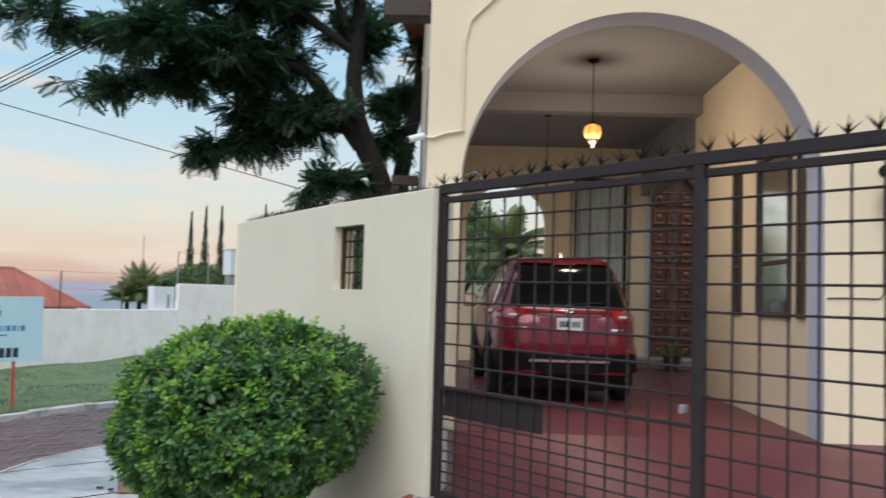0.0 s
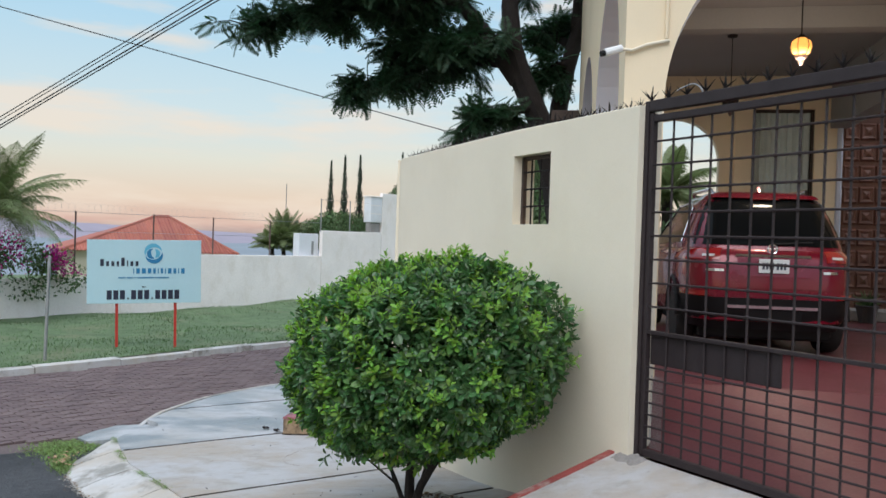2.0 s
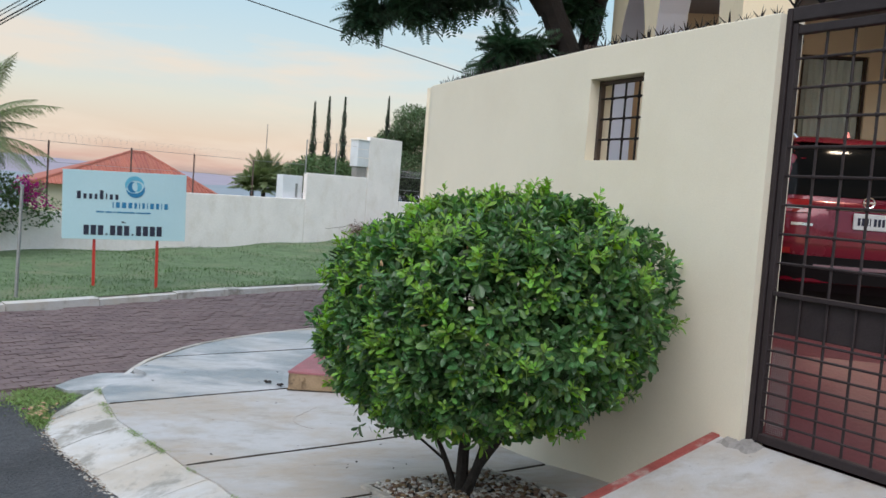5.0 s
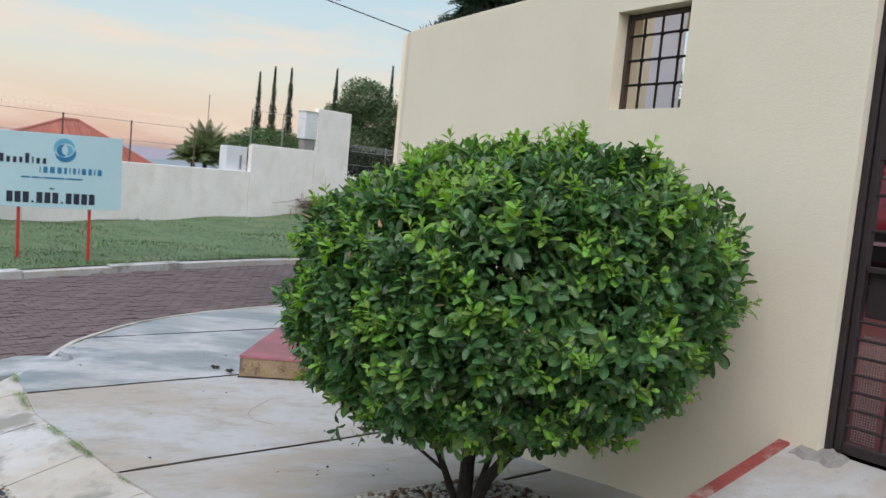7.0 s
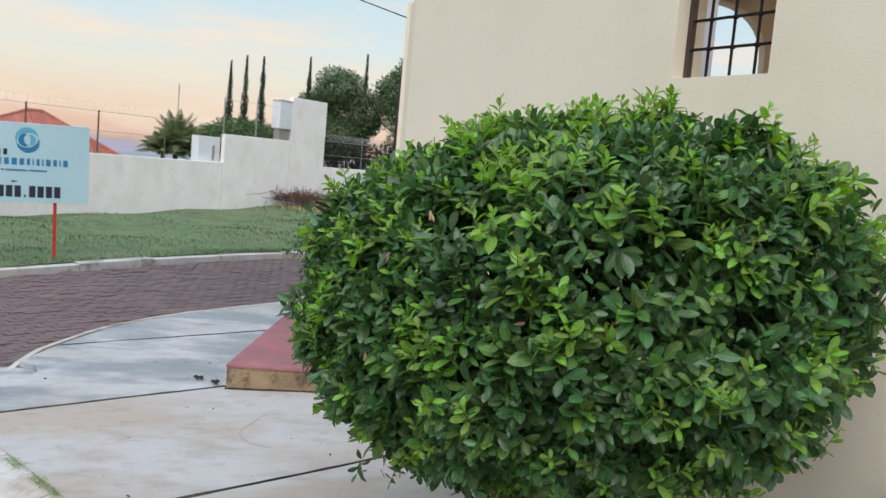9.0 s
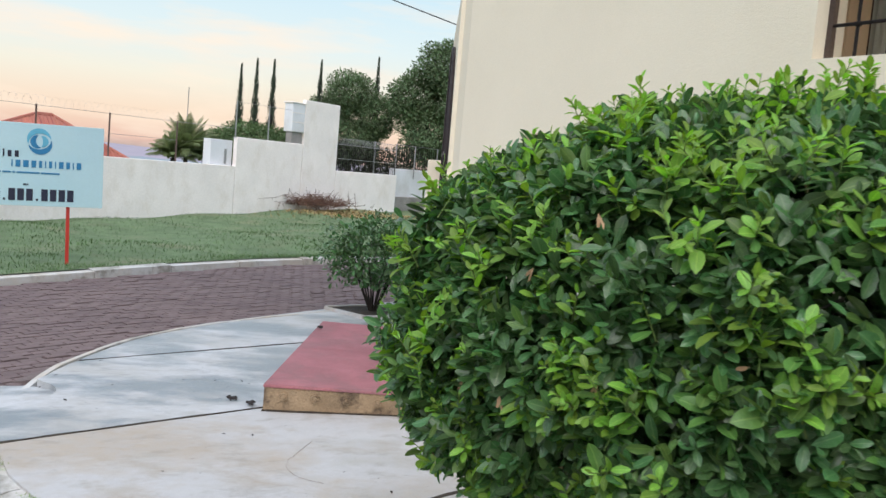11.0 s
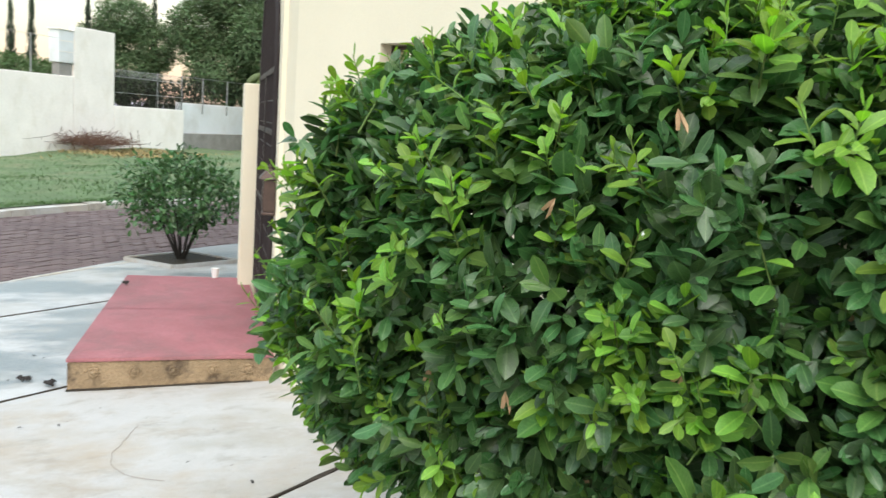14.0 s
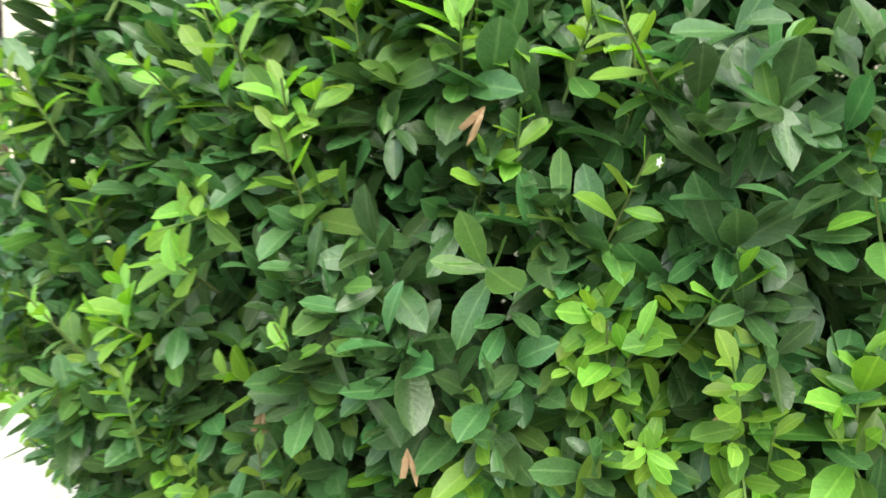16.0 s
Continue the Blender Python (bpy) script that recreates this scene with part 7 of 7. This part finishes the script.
def build_sign():
    A, B = Vector((-21.36, 4.0)), Vector((-20.82, 6.41))
    d = (B - A)
    W = d.length
    M = Matrix.Translation((A.x, A.y, 0)) @ Matrix.Rotation(math.atan2(d.y, d.x), 4, "Z") @ Matrix.Translation((W / 2, 0, 1.4)) @ Matrix.Rotation(radians(-1.2), 4, "Y") @ Matrix.Translation((-W / 2, 0, -1.4))
    s = thing("sale_sign", "pale blue estate sign on two red posts in the grass", "sign", at=M)
    z0, z1 = 0.70, 2.15
    part("panel", MB().box((0, -0.02, z0), (W, 0.02, z1), bev=0.004), SIGNFACE, s)
    part("frame", MB().box((0.1, 0.022, z0 + 0.1), (W - 0.1, 0.05, z0 + 0.16)), REDPOST, s)

    def bars(name, x, z, widths, h, gap, m, drop=None):
        for k, w in enumerate(widths):
            hh = drop[k] if drop else h
            part(name, MB().box((x, -0.026, z), (x + w, -0.0215, z + hh), bev=0), m, s)
            x += w + gap
    # face is on -y, seen from the street: x runs to the right there
    bars("letter_bar", 0.28, 1.55, [0.075, 0.06, 0.06, 0.05, 0.07, 0.025, 0.06, 0.06], 0.11, 0.05, INK, [0.16, 0.11, 0.11, 0.11, 0.19, 0.13, 0.11, 0.11])
    bars("letter_bar", 0.98, 1.38, [0.02, 0.075, 0.085, 0.075, 0.05, 0.02, 0.05, 0.02, 0.075, 0.06, 0.02, 0.075], 0.12, 0.045, BLUEINK)
    bars("small_bar", 0.66, 1.27, [0.16, 0.13, 0.04, 0.36, 0.30], 0.028, 0.025, BLUEINK)
    for x0, n in ((0.42, 3), (0.94, 3), (1.46, 4)):
        bars("number_bar", x0, 0.79, [0.105] * n, 0.21, 0.035, INK)
    for x0 in (0.855, 1.375):
        bars("number_bar", x0, 0.79, [0.035], 0.04, 0, INK)
    bars("small_bar", 1.17, 1.06, [0.05, 0.02], 0.03, 0.01, INK)
    for r, a0, a1, m in ((0.185, 0.3, 3.4, BLUEINK2), (0.185, 3.5, 6.4, BLUEINK), (0.105, 1.8, 4.9, BLUEINK), (0.095, 5.0, 7.6, BLUEINK2)):
        mb = MB()
        n = 14
        vs = []
        for i in range(n + 1):
            a = a0 + (a1 - a0) * i / n
            w = 0.085 * math.sin(math.pi * i / n) + 0.008
            for q in (r - w / 2, r + w / 2):
                for y in (-0.0275, -0.0215):
                    vs.append((1.42 + q * math.cos(a), y, 1.84 + q * math.sin(a)))
        fs = []
        for i in range(n):
            k = i * 4
            fs += [(k, k + 2, k + 6, k + 4), (k + 1, k + 5, k + 7, k + 3), (k, k + 4, k + 5, k + 1), (k + 2, k + 3, k + 7, k + 6)]
        mb.add(vs, fs)
        part("logo_swirl", mb, m, s)
    for x in (0.63, 1.90):
        part("post", MB().box((x - 0.03, 0.022, -0.7), (x + 0.03, 0.08, z0 + 0.6), bev=0.006), REDPOST, s, "red painted steel post")
    p = thing("lot_post", "thin grey pole standing at the edge of the grass lot", "pole")
    part("pole", MB().tube([(-19.62, 3.0, -0.35), (-19.75, 3.05, 1.75)], 0.032, 8), GALV, p)
    part("cap", MB().lathe([(0.036, 0), (0.034, 0.03), (0.01, 0.04)], 8, at=Matrix.Translation((-19.75, 3.05, 1.745))), GALV, p)


def build_wires():
    def wire(label, pts, r, n=24, sag=0.0):
        a, b = Vector(pts[0]), Vector(pts[1])
        mb = MB().tube([a.lerp(b, t) - Vector((0, 0, sag * 4 * t * (1 - t))) for t in np.linspace(0, 1, n)], r, 5)
        tagged(mb.make("overhead_cable", CABLE), label, "cable", group="overhead cables")
    a, b = Vector((-20.98, 2.215, 4.5)), Vector((-14.53, 5.277, 6.5))
    d = (b - a)
    for dz, dx, r in ((0.0, 0, 0.014), (0.17, 0.1, 0.011), (-0.06, -0.05, 0.012), (0.10, 0.06, 0.009)):
        o = Vector((dx, 0, dz))
        wire("black overhead power cable across the sky", (a - d * 1.2 + o, b + d * 1.6 + o), r)
    a, b = Vector((-21.3, 2.19, 7.0)), Vector((-18.38, 11.57, 5.0))
    wire("thin overhead telephone cable across the sky", (a - (b - a) * 0.6, b + (b - a) * 0.9), 0.012)


# ---- car ----
def build_car():
    P = HOUSE @ Vector((1.14, 1.78, FZ + 0.001))
    car = thing("red_suv", "glossy red mid-size SUV parked nose-in under the carport", "car", at=Matrix.Translation(P) @ Matrix.Rotation(radians(141 - 90), 4, "Z") @ Matrix.Diagonal((0.87, 0.87, 0.92, 1)))

    E = 7.0
    LOW = [(0.30, 0.80, 0.12, 4.45), (0.36, 0.86, 0.04, 4.55), (0.60, 0.90, -0.01, 4.62), (0.75, 0.915, 0.0, 4.62), (0.90, 0.912, 0.015, 4.58), (1.00, 0.898, 0.045, 4.45), (1.06, 0.872, 0.085, 4.1), (1.10, 0.82, 0.14, 3.7)]
    TOP = [(1.06, 0.845, 0.10, 3.55), (1.14, 0.83, 0.135, 3.3), (1.30, 0.775, 0.225, 2.95), (1.46, 0.71, 0.335, 2.6), (1.58, 0.65, 0.45, 2.35), (1.66, 0.58, 0.60, 2.15), (1.70, 0.48, 0.80, 1.95), (1.715, 0.28, 1.0, 1.75)]

    def skin_at(rows, z, a, out=0.0):
        """A place on the rounded body at height z; a runs from 0 at the middle of the tail to 90 degrees at the flank."""
        w, y0, y1 = (lerp(z, [r[0] for r in rows], [r[k] for r in rows]) for k in (1, 2, 3))
        c, q = math.cos(a), math.sin(a)
        w, y0, y1 = w + out, y0 - out, y1 + out
        return (w * math.copysign(abs(q) ** (2 / E), q), (y0 + y1) / 2 - (y1 - y0) / 2 * math.copysign(abs(c) ** (2 / E), c), z)

    def turn(u):
        """The angle at which the body's outline lies at u of its half width."""
        return math.asin(math.copysign(abs(u) ** (E / 2), u))

    def panel(rows, zs, angles, out, deep=0.03):
        """A skin of some depth that follows the body."""
        mb, n, m = MB(), len(zs), len(angles)
        vs = [skin_at(rows, z, a, o) for o in (out, out - deep) for z in zs for a in angles]
        fs = []
        for i in range(n - 1):
            for k in range(m - 1):
                p = i * m + k
                fs += [(p, p + 1, p + m + 1, p + m), (p + n * m, p + n * m + m, p + n * m + m + 1, p + n * m + 1)]
        edge = list(range(m)) + [i * m + m - 1 for i in range(1, n)] + [(n - 1) * m + k for k in range(m - 2, -1, -1)] + [i * m for i in range(n - 2, 0, -1)]
        fs += [(edge[i], edge[(i + 1) % len(edge)], edge[(i + 1) % len(edge)] + n * m, edge[i] + n * m) for i in range(len(edge))]
        return mb.add(vs, fs)
    full = [2 * math.pi * k / 72 for k in range(72)]
    part("body", MB().loft([[skin_at(LOW, z, a) for a in full] for z in [r[0] for r in LOW]]), CARRED, car, smooth=True)
    part("cabin", MB().loft([[skin_at(TOP, z, a) for a in full] for z in [r[0] for r in TOP]]), CARRED, car, smooth=True)
    part("rear_window", panel(TOP, [1.12, 1.2, 1.3, 1.4, 1.5, 1.57, 1.61], [turn(u) for u in np.linspace(-0.93, 0.93, 17)], 0.008), CARGLASS, car, "dark tinted rear screen", smooth=True)
    part("tailgate_lip", panel(LOW, [0.695, 0.705, 0.725, 0.735], [turn(u) for u in np.linspace(-0.80, 0.80, 13)], 0.012), CARRED, car, smooth=True)
    part("spoiler", panel(TOP, [1.618, 1.63, 1.65, 1.662], [turn(u) for u in np.linspace(-0.86, 0.86, 13)], 0.06, 0.14), CARRED, car, smooth=True)
    part("brake_light", MB().box((-0.14, 0.44, 1.60), (0.14, 0.47, 1.617), bev=0.003), TAIL, car)
    for q in (-1, 1):
        sw = MB()
        pts = [(0.75, 1.14), (0.95, 1.52), (1.4, 1.60), (2.2, 1.58), (2.75, 1.36), (3.15, 1.12)]
        f = lambda z: q * (lerp(z, [r[0] for r in TOP], [r[1] for r in TOP]) + 0.008)
        sw.add([(f(z) + q * 0.0, y, z) for y, z in pts] + [(f(z) - q * 0.02, y, z) for y, z in pts], [tuple(range(6)), tuple(reversed(range(6, 12)))] + [(i, (i + 1) % 6, (i + 1) % 6 + 6, i + 6) for i in range(6)])
        part("side_window", sw, CARGLASS, car)
        part("window_trim", MB().tube([(f(z) + q * 0.004, y, z) for y, z in pts[:5]], 0.012, 5), CHROME, car)
        part("roof_rail", MB().tube([(q * 0.50, 0.70, 1.66), (q * 0.53, 0.82, 1.725), (q * 0.54, 1.9, 1.735), (q * 0.50, 2.05, 1.68)], 0.018, 6), CHROME, car)
        mir = part("mirror", MB().box((q * 0.93 if q > 0 else -1.13, 2.72, 1.06), (1.13 if q > 0 else -0.93, 2.86, 1.24), bev=0.03), CARRED, car, smooth=True)
        part("mirror_glass", MB().box((q * 0.95 if q > 0 else -1.11, 2.712, 1.08), (1.11 if q > 0 else -0.95, 2.719, 1.22)), CHROME, mir)
        lamp = part("tail_light", panel(LOW, [0.965, 0.985, 1.03, 1.07, 1.085], [q * turn(u) for u in (0.60, 0.68, 0.76, 0.84, 0.90, 0.95, 0.98, 0.992)], 0.014), TAIL, car, "red tail light", smooth=True)
        part("clear_lens", panel(LOW, [0.998, 1.003, 1.018, 1.023], [q * turn(u) for u in (0.66, 0.70, 0.75, 0.79)], 0.020, 0.01), CLEARL, lamp, smooth=True)
        part("reflector", panel(LOW, [0.60, 0.61, 0.64, 0.65], [q * turn(u) for u in (0.74, 0.82, 0.89, 0.94, 0.965)], 0.030), TAIL, car, smooth=True)
        for y in (0.86, 3.56):
            at = Matrix.Translation((q * 0.80, y, 0.34)) @ Matrix.Rotation(radians(90), 4, "Y")
            wh = part("wheel", MB().lathe([(0.20, -0.10), (0.32, -0.10), (0.34, -0.07), (0.34, 0.07), (0.32, 0.10), (0.20, 0.10)], 28, at=at), TYRE, car, smooth=True)
            rim = MB().lathe([(0.21, -0.085), (0.205, -0.07), (0.205, 0.07), (0.21, 0.085)], 24, at=at)
            for k in range(5):
                rim.box((-0.03, 0.0, -0.05), (0.03, 0.2, 0.05), at=at @ Matrix.Rotation(k * 1.2566, 4, "Z"))
            part("rim", rim, GALV, wh)
            part("wheel_arch", MB().tube([(q * 0.905, y + 0.40 * math.cos(a), 0.36 + 0.40 * math.sin(a)) for a in np.linspace(0, math.pi, 12)], 0.03, 5), BLACKP, car)
    part("rear_bumper", panel(LOW, [0.27, 0.32, 0.42, 0.52, 0.575, 0.59], [turn(u) for u in (-0.997, -0.985, -0.96, -0.92, -0.85, -0.7, -0.4, 0, 0.4, 0.7, 0.85, 0.92, 0.96, 0.985, 0.997)], 0.022, 0.1), BLACKP, car, smooth=True)
    part("bumper_strip", panel(LOW, [0.488, 0.494, 0.512, 0.518], [turn(u) for u in np.linspace(-0.52, 0.52, 9)], 0.034, 0.02), CHROME, car, "chrome strip", smooth=True)
    part("tow_cover", panel(LOW, [0.36, 0.365, 0.455, 0.46], [turn(u) for u in (-0.33, -0.31, 0.31, 0.33)], 0.028), BLACKP, car)
    part("underbody", MB().box((-0.70, 0.32, 0.15), (0.70, 4.2, 0.36), bev=0.03), BLACKP, car)
    part("tailgate_recess", panel(LOW, [0.80, 0.815, 0.985, 1.0], [turn(u) for u in (-0.40, -0.375, -0.2, 0, 0.2, 0.375, 0.40)], 0.006), CARRED, car)
    pl = part("number_plate", MB().box((-0.155, -0.014, 0.845), (0.155, 0.006, 0.985), bev=0.006), PLATE, car, "white number plate")
    for i, w in enumerate((0.03, 0.03, 0.03, 0.012, 0.03, 0.03, 0.03)):
        part("plate_bar", MB().box((-0.12 + i * 0.036, -0.017, 0.882), (-0.12 + i * 0.036 + w * 0.8, -0.0145, 0.948)), INK, pl)
    part("chrome_bar", panel(LOW, [1.005, 1.01, 1.025, 1.03], [turn(u) for u in (-0.42, -0.2, 0, 0.2, 0.42)], 0.02, 0.03), CHROME, car, "chrome bar above the plate")
    part("badge", MB().tube([(0.05 * math.cos(a), 0.078, 1.085 + 0.045 * math.sin(a)) for a in np.linspace(0, 2 * math.pi, 20)], 0.008, 5), CHROME, car)
    part("badge_bar", MB().box((-0.055, 0.070, 1.076), (0.055, 0.082, 1.094), bev=0.002), CHROME, car)
    part("name_bar", panel(LOW, [0.85, 0.855, 0.87, 0.875], [turn(u) for u in (-0.75, -0.65, -0.55)], 0.006, 0.01), CHROME, car)
    part("name_bar", panel(LOW, [0.85, 0.855, 0.87, 0.875], [turn(u) for u in (0.55, 0.63, 0.71)], 0.006, 0.01), CHROME, car)
    part("antenna_fin", MB().prism([(0.0, 1.70), (0.14, 1.705), (0.10, 1.74), (0.05, 1.76)], -0.015, 0.015, at=Matrix.Rotation(radians(90), 4, "Z") @ Matrix.Translation((0.75, 0, 0))), CARRED, car)
    part("wiper", MB().tube([(0.0, 0.105, 1.135), (0.2, 0.118, 1.15), (0.42, 0.135, 1.165)], 0.01, 5), BLACKP, car)


def build_small_things():
    rng = np.random.default_rng(8)
    for x, y, s in ((-10.87, 4.49, 0.042), (-10.69, 4.56, 0.042), (-12.25, 6.05, 0.03)):
        m = MB()
        for k in range(7):
            c = Vector((rng.normal() * s * 0.4, rng.normal() * s * 0.4, 0.012))
            d = Vector((rng.normal(), rng.normal(), 0.15)).normalized() * s * 0.5
            m.tube([c - d, c + Vector((0, 0, 0.01)), c + d], [0.006, 0.012, 0.003], 5)
        z = 0.208 if x < -12 else walk_z(x)
        tagged(m.make("leaf_litter", DEBRIS, at=Matrix.Translation((x, y, z + 0.003))), "small clump of dark dry leaf litter", "litter", group="litter")
    V, F = [], []
    sq = leaf_template(0.3, 0.2)
    items = []
    for _ in range(45):
        x = rng.uniform(-12.5, -6.8)
        y = rng.uniform(2.9, 5.0)
        a = rng.uniform(0, 6.28)
        items.append((np.array([x, y, walk_z(x) + 0.010]), np.array([math.cos(a), math.sin(a), 0.0]), np.array([0, 0, 1.0]), rng.uniform(0.012, 0.035)))
    o = scatter(rng, items, sq, [DEBRIS], "fallen_leaves", None)
    tagged(o, "scattered small dry leaves on the pavement", "fallen leaves", kind="stuff")


def build_crumbs():
    """Pale mortar crumbs and grit where the sloping lip meets the asphalt, and dropped petals."""
    rng = np.random.default_rng(31)
    bmx = bmesh.new()
    bmesh.ops.create_icosphere(bmx, subdivisions=1, radius=1)
    sv = np.array([p.co[:] for p in bmx.verts])
    sf = [[q.index for q in f.verts] for f in bmx.faces]
    bmx.free()
    V, F, MI = [], [], []
    line = curve(NK[9:], 0.02)
    T = np.gradient(line, axis=0)
    T /= np.linalg.norm(T, axis=1)[:, None]
    for _ in range(2600):
        i = int(rng.integers(0, len(line)))
        wd = lerp(line[i][0], [-11.15, -10.2], [0.12, 1.0])
        off = -(0.50 * wd + abs(rng.normal()) * 0.05 - 0.02)
        x, y = line[i] + np.array([-T[i][1], T[i][0]]) * off
        if x > -6.0:
            continue
        r = rng.uniform(0.002, 0.008) * (0.5 + rng.random())
        pts = sv * r * np.array([rng.uniform(0.8, 1.6), rng.uniform(0.8, 1.6), 0.5]) + rng.normal(size=sv.shape) * r * 0.15 + np.array([x, y, road_z(x, y) - 0.012 + r * 0.3])
        o = len(V)
        V.extend(map(tuple, pts))
        F.extend(tuple(j + o for j in f) for f in sf)
        MI.extend([int(rng.random() < 0.3)] * len(sf))
    g = raw_mesh("mortar_grit", V, F, [PEB_W, PEB_B], MI)
    tagged(g, "pale mortar grit along the foot of the kerb", "grit", kind="stuff")
    items = []
    for _ in range(40):
        x, y = -10.75 + rng.normal() * 0.18, 2.25 + rng.normal() * 0.07
        a = rng.uniform(0, 6.28)
        items.append((np.array([x, y, road_z(x, y) + 0.03 + 0.02 * rng.random()]), np.array([math.cos(a), math.sin(a), 0.2]), np.array([0, 0, 1.0]), rng.uniform(0.03, 0.06)))
    simple = (np.array([(0, 0, 0), (0.5, -0.3, 0.08), (1, 0, -0.05), (0.5, 0.3, 0.08)]), [(0, 1, 2, 3)])
    g = scatter(rng, items, simple, [DEADLEAF], "fallen_leaves", None)
    tagged(g, "yellow fallen leaves caught in the gutter weeds", "fallen leaves", kind="stuff")
    for x, y in ((-11.02, 2.12), (-10.98, 2.17), (-9.0, 1.42)):
        m = MB()
        for k in range(3):
            a = k * 2.1 + x
            m.add([(0, 0, 0), (0.012 * math.cos(a - 0.6), 0.012 * math.sin(a - 0.6), 0.010), (0.026 * math.cos(a), 0.026 * math.sin(a), 0.004), (0.012 * math.cos(a + 0.6), 0.012 * math.sin(a + 0.6), 0.010)], [(0, 1, 2, 3)])
        tagged(m.make("fallen_bloom", BRACT, at=Matrix.Translation((x, y, road_z(x, y) + 0.002))), "magenta bloom fallen on the street edge", "flower", group="fallen blooms")


# ---- pavers of the street ----
def build_pavers():
    rng = np.random.default_rng(2)
    pv = thing("paving", "brown brick-shaped pavers of the street, worn and dirty", "paving", kind="structure")
    ang = radians(105)
    ex, ey = np.array([math.cos(ang), math.sin(ang)]), np.array([-math.sin(ang), math.cos(ang)])
    c0 = np.array([-15.5, 7.0])
    bl, bw = 0.23, 0.115
    V, F = [], []
    singles = []

    def inside(x, y):
        if x < fk_x(y) + 0.02 or x > -11.7:
            return False
        if y > 3.0:
            k = lerp(y, [2.82, 3.2, 3.8, 4.55, 5.35, 6.2, 7.4, 9.0, 34], [-11.15, -11.86, -12.55, -13.24, -13.68, -13.98, -14.25, -14.5, -14.6])
            return x < k - 0.16
        return y > 0.6 and x < -11.9
    tv = np.array([(-1, -1, -1), (1, -1, -1), (1, 1, -1), (-1, 1, -1), (-0.95, -0.9, 1), (0.95, -0.9, 1), (0.95, 0.9, 1), (-0.95, 0.9, 1)], float)
    tf = [(4, 5, 6, 7), (0, 1, 5, 4), (1, 2, 6, 5), (2, 3, 7, 6), (3, 0, 4, 7)]
    for i in range(-60, 60):
        for j in range(-70, 70):
            u, w = (i + 0.5 * (j % 2)) * (bl + 0.006), j * (bw + 0.006)
            p = c0 + ex * u + ey * w
            if not inside(*p):
                continue
            z = road_z(*p) - 0.009 + rng.normal() * 0.0035 + 0.006 * noise.noise((p[0] * 1.3, p[1] * 1.3, 8))
            a = rng.normal() * 0.008
            R = np.array([[ex[0], ey[0]], [ex[1], ey[1]]]) @ np.array([[math.cos(a), -math.sin(a)], [math.sin(a), math.cos(a)]])
            if len(singles) < 300 and -14.4 < p[0] and 3.4 < p[1] < 7.2:
                singles.append((p, z, R))
                continue
            q = tv * np.array([bl / 2, bw / 2, 0.025])
            xy = q[:, :2] @ R.T + p
            o = len(V)
            V.extend((x, y, z + h - 0.012) for (x, y), h in zip(xy, q[:, 2]))
            F.extend(tuple(k + o for k in f) for f in tf)
    raw_mesh("pavers", V, F, PAVER_J, None, pv)["kind"] = "stuff"
    me = bpy.data.meshes.new("paver")
    me.from_pydata([tuple(r) for r in tv * np.array([bl / 2, bw / 2, 0.025])], [], tf)
    me.materials.append(PAVER)
    for p, z, R in singles:
        o = new("paver", me)
        o.parent = pv
        o.matrix_basis = Matrix.Translation((p[0], p[1], z - 0.012)) @ Matrix.Rotation(math.atan2(R[1, 0], R[0, 0]), 4, "Z")


build_ground()
build_road()
build_sidewalk()
build_apron()
build_boundary_wall()
build_entrance()
build_house()
build_gate()
build_far_walls()
build_red_house()
build_hills()
build_bush()
build_big_tree()
build_vegetation()
build_car()
build_sign()
build_wires()
build_wall_spikes()
build_small_things()
build_crumbs()
build_far_kerb()
build_pavers()
